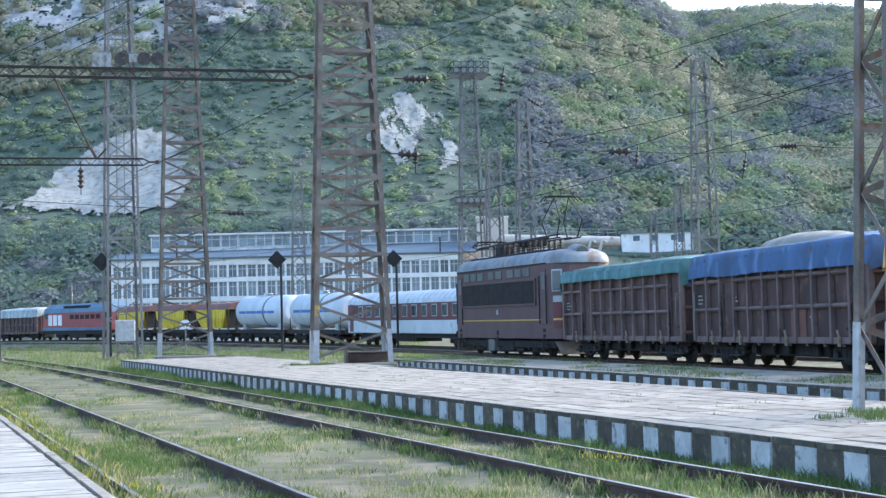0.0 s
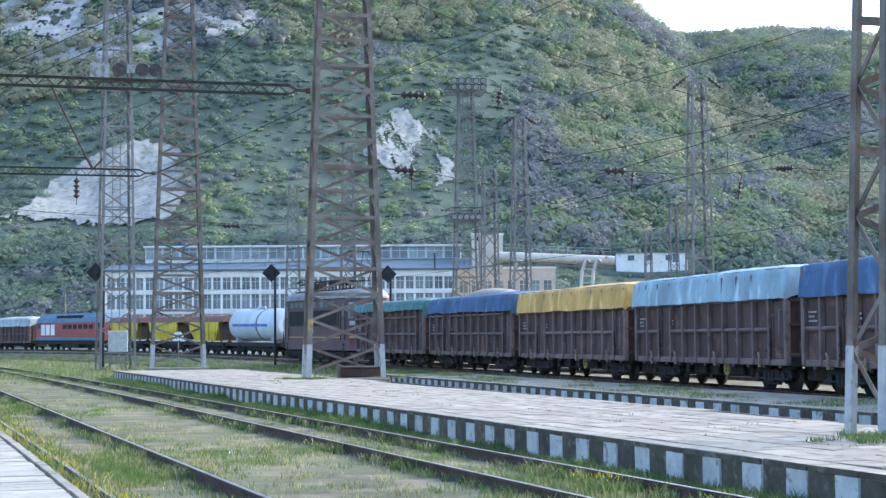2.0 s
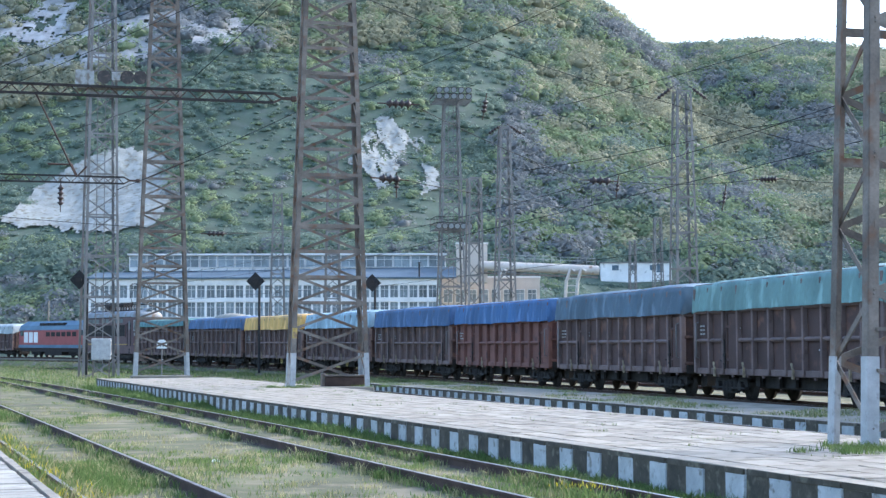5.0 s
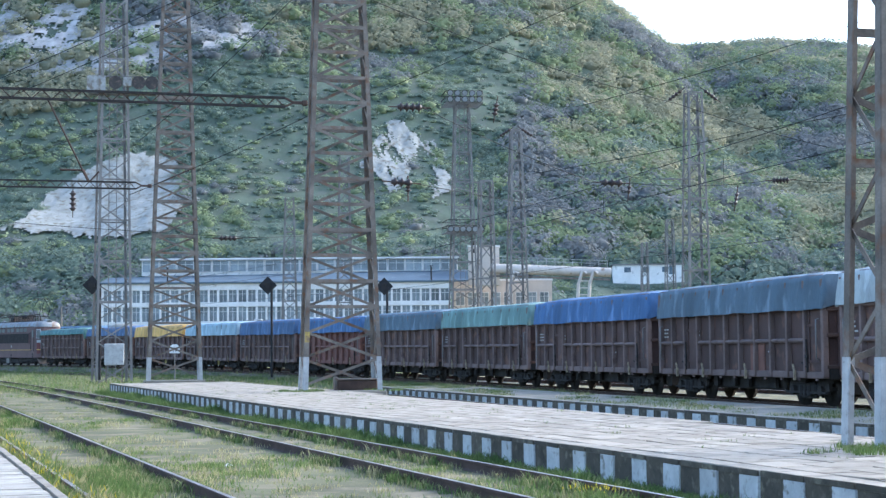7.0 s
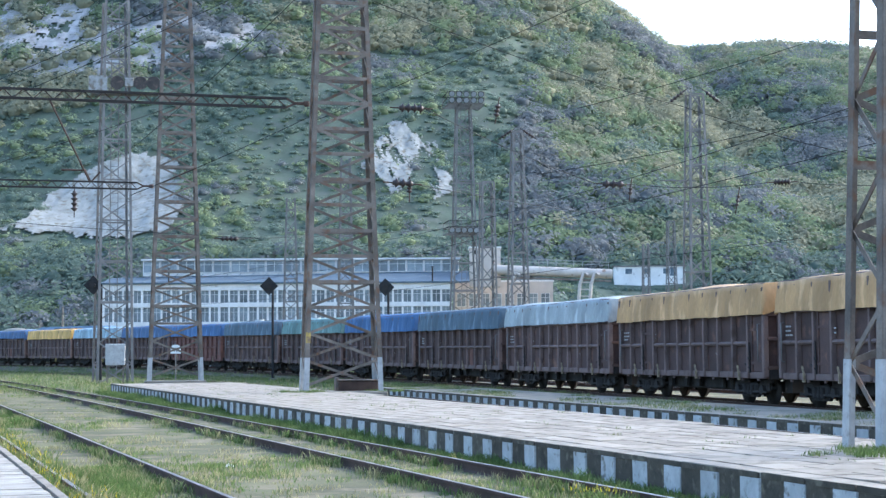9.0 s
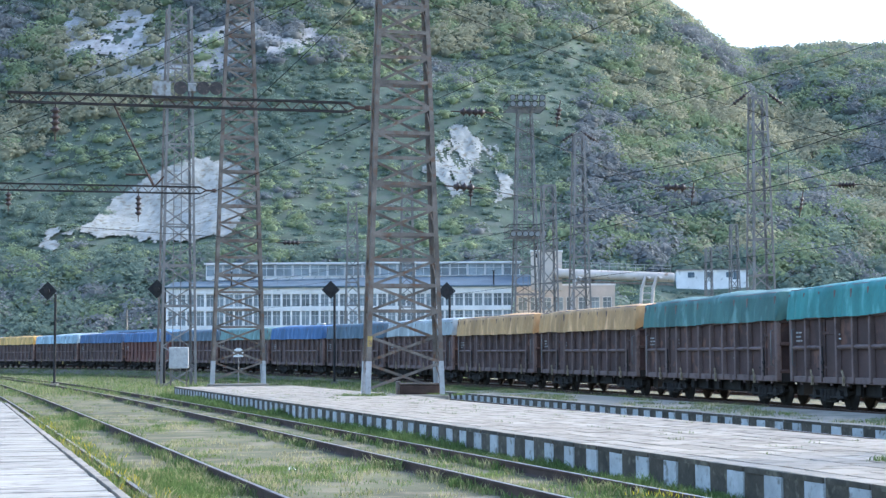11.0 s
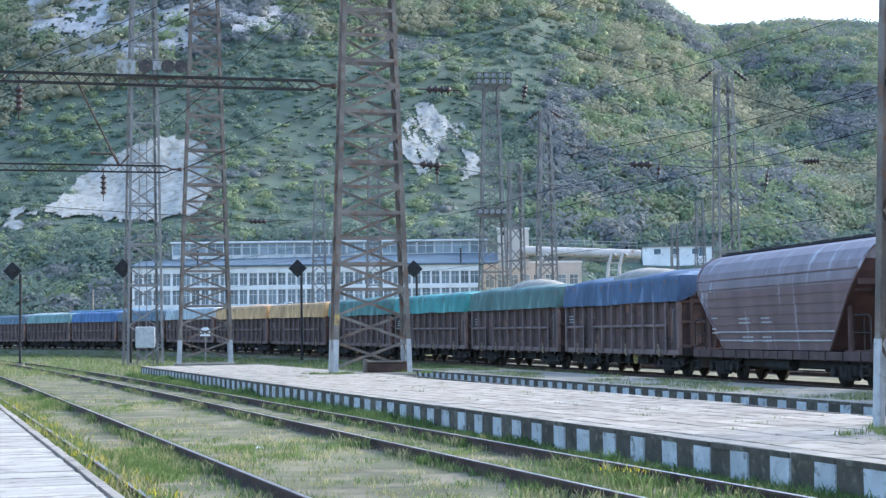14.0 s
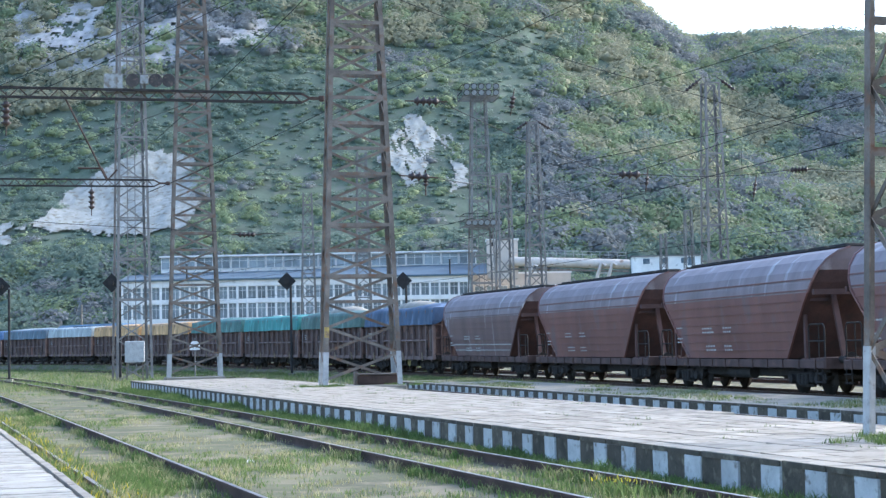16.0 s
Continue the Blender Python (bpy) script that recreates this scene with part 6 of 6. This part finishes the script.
def yellow_hopper(m):
    t = thing("ballast_wagon", "yellow hopper wagon with a brown roof", "hopper wagon", m, group="standing yellow wagons")
    sh = S(YELLOW_STEEL).loft([[(-1.2, -2.6, 1.25), (1.2, -2.6, 1.25), (1.2, 2.6, 1.25), (-1.2, 2.6, 1.25)], [(-1.4, -3.6, 2.2), (1.4, -3.6, 2.2), (1.4, 3.6, 2.2), (-1.4, 3.6, 2.2)], [(-1.4, -3.9, 3.05), (1.4, -3.9, 3.05), (1.4, 3.9, 3.05), (-1.4, 3.9, 3.05)]])
    bd = part("body", sh, t, "yellow ribbed hopper body")
    for k in range(8):
        y = -3.2 + k * 0.914
        part("rib", S(YELLOW_STEEL).bar((-1.43, y, 2.1), (-1.43, y, 3.05), 0.08), bd)
        part("rib", S(YELLOW_STEEL).bar((-1.22, y * 0.75, 1.25), (-1.43, y, 2.15), 0.08), bd)
    part("roof", S(WAGON_RED).loft([[(-1.42, -4.6, 3.06), (1.42, -4.6, 3.06), (1.42, 4.6, 3.06), (-1.42, 4.6, 3.06)], [(-0.9, -4.6, 3.6), (0.9, -4.6, 3.6), (0.9, 4.6, 3.6), (-0.9, 4.6, 3.6)], [(-0.3, -4.6, 3.75), (0.3, -4.6, 3.75), (0.3, 4.6, 3.75), (-0.3, 4.6, 3.75)]]), t, "brown curved roof")
    part("underframe", S(UNDER).box((0, 0, 0.95), (2.5, 9.4, 0.3)).box((0, 0, 0.7), (1.6, 4.0, 0.5)), t)
    for e in (-1, 1):
        part("end_frame", S(UNDER).bar((-1.3, e * 4.4, 1.0), (-1.3, e * 4.0, 3.0), 0.12).bar((1.3, e * 4.4, 1.0), (1.3, e * 4.0, 3.0), 0.12).box((0, e * 4.2, 2.2), (2.2, 0.1, 1.7)), t)
    add_bogies(t, 6.4, turning=False)
    add_buffers(t, 10.6)


def diesel(m):
    t = thing("diesel_locomotive", "red diesel locomotive with blue-grey roof standing in the yard", "locomotive", m)
    hl = 9.9
    bd = part("body", S(DIESEL_RED).box((0, 0, 2.15), (2.9, 2 * hl, 2.1), bevel=0.08), t, "red body side")
    part("roof", S(DIESEL_BLUE).loft([[(-1.45, -hl, 3.2), (1.45, -hl, 3.2), (1.45, hl, 3.2), (-1.45, hl, 3.2)], [(-1.3, -hl + 0.2, 3.75), (1.3, -hl + 0.2, 3.75), (1.3, hl - 0.2, 3.75), (-1.3, hl - 0.2, 3.75)], [(-0.8, -hl + 1.0, 4.25), (0.8, -hl + 1.0, 4.25), (0.8, hl - 1.0, 4.25), (-0.8, hl - 1.0, 4.25)]]), t, "blue-grey roof")
    for k in range(5):
        part("roof_louvre", S(BLACK_PAINT).box((-1.2, -3 + k * 1.5, 3.88), (0.4, 1.2, 0.3)), t)
    part("stripe", S(DIESEL_BLUE).box((-1.46, 0, 1.3), (0.03, 2 * hl, 0.35)), bd)
    em = S(WHITE_WALL)
    for y in (7.6, 6.1, 4.6):
        em.box((-1.47, y, 2.35), (0.03, 1.15, 1.25), bevel=0.012)
    part("emblem", em, bd, "white block emblem of plain shapes")
    for k in range(6):
        part("side_grille", S(UNDER).box((-1.46, -6.5 + k * 1.5, 2.7), (0.04, 1.1, 0.5)), bd)
    for y in (8.9, -8.9):
        part("cab_window", S(GLASS_DARK).box((-1.46, y, 2.85), (0.05, 1.0, 0.6)), bd)
    part("underframe", S(UNDER).box((0, 0, 0.9), (2.6, 19.4, 0.45)).box((0, 0, 0.55), (2.4, 5.0, 0.6)), t)
    add_bogies(t, 11.0, turning=False)
    add_buffers(t, 20.8)


# ---- concrete line pole beyond the sidings ----
pole = thing("utility_pole", "pale concrete utility pole with a short cross arm", "utility pole", pose(-52.2, 215, -0.2))
part("post", S(CONCRETE).rod([(0, 0, 0), (0, 0, 8.6)], [0.2, 0.12], 8), pole)
part("cross_arm", S(STEEL_GREY).bar((-0.8, 0, 7.7), (0.8, 0, 7.7), 0.1), pole)
for x in (-0.7, 0.7):
    pin = S(CERAMIC)
    insulator(pin, (x, 0, 7.75), (x, 0, 8.05), 0.1, 2)
    part("pin_insulator", pin, pole)


# ---- fence along the terrace ----
fence = thing("terrace_fence", "row of thin concrete posts with wire on the hill terrace", "fence")
for k in range(17):
    x = 8 + k * 2.6
    y = 292 - 0.12 * x
    part("post", S(CONCRETE).bar((x, y, hill_height(x, y) - 0.2), (x, y, hill_height(x, y) + 2.2), 0.14), fence)
for d in (0.9, 1.9):
    a, b = (8, 291.0), (49.6, 286.0)
    part("strand", S(UNDER).bar((*a, hill_height(*a) + d), (*b, hill_height(*b) + d), 0.03), fence)


# places of the standing wagons along the far track (their middles)
coach(far_pose(110.4))
for s in (129.9, 142.9):
    tank_wagon(far_pose(s))
for s in (154.6, 165.3, 176.0):
    yellow_hopper(far_pose(s))
diesel(far_pose(191.6))
kept = len(TURNING)
old = gondola("grey", "pale grey", 0.3, 90)
del TURNING[kept:]
old.matrix_basis = far_pose(209.2)
tagged(old, "brown ribbed freight wagon with a pale covered load standing still", group="standing freight wagons")


# ---- platform edges, paving, grass ----
WHITE_EDGE = mat("flaking_white_edge_paint", (0.44, 0.44, 0.425), 0.8, 0, 0.16, 4, 0.3, 30, (0.17, 0.155, 0.125), 0.565, per=0.12)
DARK_EDGE = mat("worn_black_edge_paint", (0.080, 0.067, 0.048), 0.85, 0, 0.35, 4, 0.3, 30, (0.15, 0.13, 0.09), 0.56, per=0.25)
CAP = mat("pale_edge_stone", (0.27, 0.243, 0.20), 0.9, 0, 0.2, 2, 0.3, 30, (0.15, 0.13, 0.105), 0.55, per=0.12)
PAVER = mat("pale_worn_paving", (0.300, 0.266, 0.214), 0.85, 0, 0.18, 1.6, 0.3, 30, (0.165, 0.138, 0.100), 0.515, per=0.20)
TILE = mat("pale_platform_tile", (0.36, 0.332, 0.280), 0.8, 0, 0.14, 1.6, 0.25, 30, (0.20, 0.18, 0.15), 0.55, per=0.12)


def jitter_box(rnd, w, l, t, e=0.012):
    """One worn piece: a low block with chamfered, slightly uneven corners."""
    sh = Shape()
    x, y = w / 2, l / 2
    j = lambda: rnd.uniform(-e, e)
    low = [(-x + j(), -y + j(), -t), (x + j(), -y + j(), -t), (x + j(), y + j(), -t), (-x + j(), y + j(), -t)]
    mid = [(a, b, -0.012) for a, b, _ in low]
    top = [(a * 0.985, b * 0.985, j() * 0.3) for a, b, _ in low]
    return sh, [low, mid, top]


def piece_meshes(name, m, w, l, t, n, seed):
    rnd = random.Random(seed)
    out = []
    for _ in range(n):
        sh, rings = jitter_box(rnd, w, l, t)
        sh.use(m)
        sh.loft(rings)
        out.append(sh.mesh(name))
    return out


def place(u, v, origin, head):
    """u metres along a line with a heading, v metres to its right."""
    return (origin[0] - math.sin(head) * u + math.cos(head) * v, origin[1] + math.cos(head) * u + math.sin(head) * v)


plat1, plat2, plat0 = (bpy.data.objects[n] for n in ("platform_1", "platform_2", "platform_0"))
rnd = random.Random(9)


def striped_edge(owner, origin, head, u0, u1, pitch, top, depth, first):
    white = piece_meshes("edge_block", WHITE_EDGE, 0.09, pitch * 0.46, depth, 4, 1)
    dark = piece_meshes("edge_block", DARK_EDGE, 0.08, pitch * 0.535, depth, 4, 2)
    cap = piece_meshes("edge_stone", CAP, 0.34, pitch * 0.985, 0.07, 4, 3)
    lip = piece_meshes("edge_lip", DARK_EDGE, 0.02, pitch * 0.97, 0.065, 4, 8)
    u = first
    while u > u0:
        u -= pitch
    while u < u1:
        p = place(u + pitch * 0.22, -0.03, origin, head)
        part("edge_block", rnd.choice(white), owner, at=pose(*p, top - 0.055, 0, rnd.uniform(-1, 1), math.degrees(head)))
        p = place(u + pitch * 0.72, -0.022, origin, head)
        part("edge_block", rnd.choice(dark), owner, at=pose(*p, top - 0.055, 0, rnd.uniform(-1, 1), math.degrees(head)))
        p = place(u + pitch * 0.5, 0.12, origin, head)
        part("edge_stone", rnd.choice(cap), owner, at=pose(*p, top + 0.012 + rnd.uniform(-0.006, 0.006), 0, 0, math.degrees(head) + rnd.uniform(-0.4, 0.4)))
        p = place(u + pitch * 0.5, -0.062, origin, head)
        part("edge_lip", rnd.choice(lip), owner, at=pose(*p, top + 0.010 + rnd.uniform(-0.006, 0.004), 0, rnd.uniform(-0.3, 0.3), math.degrees(head)))
        u += pitch


striped_edge(plat1, (4.27, 15.8), PLAT_DIR, -6, 63.4, 0.965, P1_TOP, 0.42, 0.2)
P2_HEAD = math.atan(0.292)
striped_edge(plat2, p2f[0], P2_HEAD, 18, 72.5, 0.98, P2_TOP, 0.34, 0.4)


def paving(owner, origin, head, rows, width, length, u0, u1, top, m, parts_to, back, seed, name="paving_slab"):
    """Rows of slabs beside the edge; the far stretch is one joined mesh."""
    r = random.Random(seed)
    shapes = piece_meshes(name, m, width - 0.032, length - 0.016, 0.05, 5, seed)
    rest = S(m)
    made = 0
    for k in range(rows):
        u = u0 + (k % 3) * length / 3
        while u < u1:
            v = 0.32 + (k + 0.5) * width
            p = place(u, v, origin, head)
            u += length
            if not back(p):
                continue
            z = top + 0.014 + r.uniform(-0.004, 0.004)
            if made < 300 and u < parts_to:
                part(name, r.choice(shapes), owner, at=pose(*p, z, r.uniform(-0.5, 0.5), r.uniform(-0.5, 0.5), math.degrees(head) + r.uniform(-0.5, 0.5)))
                made += 1
            else:
                rot = pose(0, 0, 0, 0, 0, math.degrees(head))
                rest.box((p[0], p[1], z - 0.02), (width - 0.032, length - 0.016, 0.04), rot)
    ob = part("paving_field", rest, owner, "worn pale paving slabs")
    ob["kind"] = "stuff"


def left_of(a, b):
    return lambda p: (b[0] - a[0]) * (p[1] - a[1]) - (b[1] - a[1]) * (p[0] - a[0]) > 0


paving(plat1, (4.27, 15.8), PLAT_DIR, 13, 0.5, 0.98, -4, 63, P1_TOP, PAVER, 19, left_of(p1b[0], p1b[1]), 4)
P0_HEAD = math.atan2(21.9, 61.5)


def tiles_near():
    """The near platform: ribbed tiles across, in bands parallel to the edge, with open joints."""
    r = random.Random(8)
    shapes = piece_meshes("platform_tile", TILE, 1.175, 0.2475, 0.05, 5, 6)
    edge = piece_meshes("edge_board", CAP, 0.10, 1.9, 0.20, 3, 7)
    rest = S(TILE)
    o, made = p0f[0], 0
    for u10 in range(400, 6100, 25):
        u = u10 / 100
        for k in range(4):
            v = -0.10 - 0.62 - k * 1.24
            p = place(u, v, o, P0_HEAD)
            if u < 14 or k > 2 and u < 22:
                continue
            z = P0_TOP + 0.014 + r.uniform(-0.006, 0.006)
            if made < 300 and u < 40:
                part("platform_tile", r.choice(shapes), plat0, at=pose(*p, z, r.uniform(-0.5, 0.5), r.uniform(-0.3, 0.3), math.degrees(P0_HEAD) + r.uniform(-0.4, 0.4)))
                made += 1
            else:
                rest.box((p[0], p[1], z - 0.02), (1.175, 0.2475, 0.04), pose(0, 0, 0, 0, 0, math.degrees(P0_HEAD)))
    ob = part("tile_field", rest, plat0, "pale ribbed platform tiles")
    ob["kind"] = "stuff"
    for k in range(26):
        p = place(10 + k * 1.92, -0.04, o, P0_HEAD)
        part("edge_board", r.choice(edge), plat0, at=pose(*p, P0_TOP + 0.02, 0, 0, math.degrees(P0_HEAD)))


tiles_near()

BLADE = leafy("spring_grass_blades", (0.095, 0.155, 0.042), (0.185, 0.225, 0.08), 0.35)
BLADE_DRY = leafy("dry_straw_blades", (0.26, 0.25, 0.11), (0.40, 0.36, 0.20), 0.3)
FLOWER = leafy("yellow_weed_flowers", (0.50, 0.40, 0.02), (0.62, 0.52, 0.05), 0.2)


def tufts(name, label, rows, mats):
    """Grass as bent tapering blades; rows: x, y, z, height, spread, blades, material, tone."""
    rs = np.random.RandomState(12)
    tr = np.array(rows, dtype=float)
    idx = np.repeat(np.arange(len(tr)), tr[:, 5].astype(int))
    n = len(idx)
    sp = tr[idx, 4]
    base = np.stack([tr[idx, 0] + rs.normal(size=n) * sp, tr[idx, 1] + rs.normal(size=n) * sp, tr[idx, 2]], 1)
    ang = rs.rand(n) * 2 * np.pi
    h = tr[idx, 3] * (0.45 + 0.8 * rs.rand(n))
    lean = np.stack([np.cos(ang), np.sin(ang), np.zeros(n)], 1) * (h * (0.2 + 0.6 * rs.rand(n)))[:, None]
    a2 = rs.rand(n) * 2 * np.pi
    w = np.stack([np.cos(a2), np.sin(a2), np.zeros(n)], 1) * (0.004 + 0.028 * h)[:, None]
    up = np.array([0, 0, 1.0])
    mid = base + lean * 0.35 + up * (h * 0.6)[:, None]
    tip = base + lean + up * h[:, None]
    v = np.stack([base - w, base + w, mid + w * 0.7, mid - w * 0.7, tip], 1).reshape(-1, 3)
    me = bpy.data.meshes.new(name)
    k = np.arange(n, dtype=np.int32)[:, None] * 5
    loops = np.concatenate([k, k + 1, k + 2, k + 3, k + 3, k + 2, k + 4], 1).ravel()
    me.vertices.add(n * 5)
    me.vertices.foreach_set("co", v.astype(np.float32).ravel())
    me.loops.add(len(loops))
    me.loops.foreach_set("vertex_index", loops.astype(np.int32))
    me.polygons.add(2 * n)
    st = np.stack([np.arange(n) * 7, np.arange(n) * 7 + 4], 1).ravel()
    me.polygons.foreach_set("loop_start", st.astype(np.int32))
    for m in mats:
        me.materials.append(m)
    me.polygons.foreach_set("material_index", np.repeat(tr[idx, 6].astype(np.int32), 2))
    at = me.attributes.new("tone", "FLOAT", "POINT")
    at.data.foreach_set("value", np.repeat(tr[idx, 7], 5).astype(np.float32))
    me.update(calc_edges=True)
    me.validate()
    return tagged(new(name, me), label, "grass", kind="stuff")


def grass():
    r = random.Random(21)
    rows = []

    def rail_gap(p):
        """Metres from the nearest yard rail."""
        best = 9.0
        for line in (line_1, line_2):
            for i in range(len(line) - 1):
                a, b = Vector(line[i]), Vector(line[i + 1])
                if a.y - 4 < p[1] < b.y + 4:
                    e = (b - a).normalized()
                    d = Vector(p) - a
                    q = abs(e.x * d.y - e.y * d.x)
                    best = min(best, abs(q - 0.7535))
        return best
    # along the edge of the island platform
    for i in range(1500):
        u = -5 + 70 * r.random() ** 1.3
        v = -r.uniform(0.05, 0.75)
        p = place(u, v, (4.27, 15.8), PLAT_DIR)
        k = noise.noise((u * 0.35, v, 3.3))
        rows.append((*p, GROUND, (0.09 + 0.16 * max(0, k + 0.35)) * r.uniform(0.6, 1.3), 0.10, 32, 0, r.random()))
    # open yard: thin sward with bare places, thicker by the rails
    for i in range(13000):
        y = 11 + 110 * r.random() ** 1.7
        x = r.uniform(-0.34 * y - 1, 0.30 * y)
        if not left_of((3.9, 16.2), (-16.2, 76))((x, y)) or left_of(p0f[0], p0f[1])((x, y)):
            continue
        k = noise.noise((x * 0.28, y * 0.14, 5.0)) + 0.5 * noise.noise((x * 1.1, y * 0.7, 2.0))
        g = rail_gap((x, y))
        near = g < 0.28
        if g < 0.07:
            continue
        if k < 0.10 and not near and r.random() < 0.70:
            continue
        dry = 1 if r.random() < (0.6 if k < 0.25 else 0.25) else 0
        rows.append((x, y, GROUND, r.uniform(0.035, 0.075) * (1.5 if near else 1.0) * (1 + max(0, k)), 0.13, 25, dry, r.random()))
    # tufts that crowd against the rails
    for line in (line_1, line_2):
        for off in (0.7535, -0.7535):
            pts = offset_line(line, off)
            for i in range(len(pts) - 1):
                a, b = Vector(pts[i]), Vector(pts[i + 1])
                if b.y < 10 or a.y > 90:
                    continue
                e = (b - a).normalized()
                for _ in range(34 if a.y < 45 else 16):
                    p = a + (b - a) * r.random()
                    if noise.noise((p.x * 0.6, p.y * 0.35, 14.0)) < -0.12:
                        continue
                    side = r.choice((-1, 1)) * r.uniform(0.07, 0.20)
                    rows.append((p.x + e.y * side, p.y - e.x * side, GROUND, r.uniform(0.08, 0.19), 0.05, 14, 0 if r.random() < 0.6 else 1, r.random()))
    # lush patch between the rails beside the near platform
    for i in range(1500):
        u, v = (r.uniform(11, 25) if i < 1150 else r.uniform(36, 50)), r.uniform(0.15, 2.6)
        p = place(u, v, (1.05, 0.9), P0_HEAD)
        k = noise.noise((p[0] * 0.5, p[1] * 0.25, 9.0))
        if k < -0.15:
            continue
        rows.append((*p, GROUND, r.uniform(0.07, 0.145) * (0.8 + max(0, k)), 0.11, 32, 1 if r.random() < 0.22 else 0, r.random() * 0.7))
    # weeds at the near platform's edge, with small yellow flowers
    for i in range(500):
        u, v = r.uniform(14, 50), r.uniform(0.05, 0.75)
        p = place(u, v, p0f[0], P0_HEAD)
        rows.append((*p, GROUND, r.uniform(0.11, 0.27), 0.10, 20, 0 if r.random() < 0.75 else 1, r.random()))
        if r.random() < 0.25:
            rows.append((*p, GROUND + 0.15, 0.08, 0.10, 5, 2, r.random()))
    # tufts at mast feet and in the paving
    for cx, cy, n, sp in ((5.9, 20.8, 60, 0.55), (6.8, 21.2, 30, 0.4), (-5.2, 56.9, 40, 0.6), (-2.2, 58.0, 16, 0.4)):
        for i in range(n):
            rows.append((cx + r.gauss(0, sp), cy + r.gauss(0, sp), P1_TOP, r.uniform(0.05, 0.12), 0.07, 30, 0, r.random()))
    for i in range(160):
        u = -3 + 60 * r.random()
        p = place(u, 0.32 + 0.5 * r.randint(1, 12), (4.27, 15.8), PLAT_DIR)
        if left_of(p1b[0], p1b[1])(p):
            rows.append((*p, P1_TOP, r.uniform(0.03, 0.07), 0.09, 12, 0, r.random()))
    # back strip of the island platform and the narrow platform
    for i in range(1700):
        u = 60 * r.random()
        p = place(16 + u, r.uniform(0.3, 3.8), p2f[0], P2_HEAD)
        if noise.noise((p[0] * 0.4, p[1] * 0.25, 1.0)) > -0.05:
            rows.append((*p, P2_TOP, r.uniform(0.03, 0.11), 0.16, 18, 0 if r.random() < 0.6 else 1, r.random()))
    # yellow weeds by the rail
    for i in range(9):
        rows.append((1.75 + r.gauss(0, 0.12), 18.3 + r.gauss(0, 0.25), GROUND + 0.2, 0.05, 0.10, 6, 2, r.random()))
        rows.append((1.75 + r.gauss(0, 0.12), 18.3 + r.gauss(0, 0.25), GROUND, 0.25, 0.08, 12, 0, r.random()))
    # grass up the shoulder of the main track
    for i in range(2600):
        q, off = r.uniform(62, 215), r.uniform(1.45, 3.0)
        px, py, _ = track(q, off)
        z = max(GROUND, main_rise(q) - 0.165 - (off - 1.5) * 0.647)
        rows.append((px, py, z - 0.01, r.uniform(0.10, 0.28), 0.22, 14, 0 if r.random() < 0.75 else 1, r.random()))
    # far meadow between the tracks
    for i in range(5000):
        y = r.uniform(76, 210)
        x = r.uniform(-0.34 * y, -0.02 * y)
        rows.append((x, y, GROUND, r.uniform(0.12, 0.30), 0.45, 14, 0 if r.random() < 0.8 else 1, r.random()))
    tufts("grass", "spring grass, weeds and straw over the yard", rows, [BLADE, BLADE_DRY, FLOWER])


grass()


def motions():
    """The goods train rolls away along the main track; its wheels turn with it."""
    times = [i * 0.5 for i in range(33)]
    for ob, back, base in MOVING:
        rows = []
        for t in times:
            s = train_at(t) - back
            a, b = track(s - base / 2), track(s + base / 2)
            head = math.degrees(math.atan2(-(b[0] - a[0]), b[1] - a[1]))
            z0, z1 = main_rise(s - base / 2), main_rise(s + base / 2)
            rows.append((t, pose((a[0] + b[0]) / 2, (a[1] + b[1]) / 2, (z0 + z1) / 2, math.degrees(math.atan2(z1 - z0, base)), 0, head)))
        walk(ob, rows)
    # one turn in 2.89 m; a row for each thirtieth of a second keeps each turn under a quarter
    start = train_at(0.0)
    spin = [(i / FPS, -math.degrees((train_at(i / FPS) - start) / 0.46)) for i in range(16 * FPS + 1)]
    for w in TURNING:
        y = w.matrix_basis.translation.y
        walk(w, [(t, pose(0, y, 0.46, a, 0, 0)) for t, a in spin])


motions()
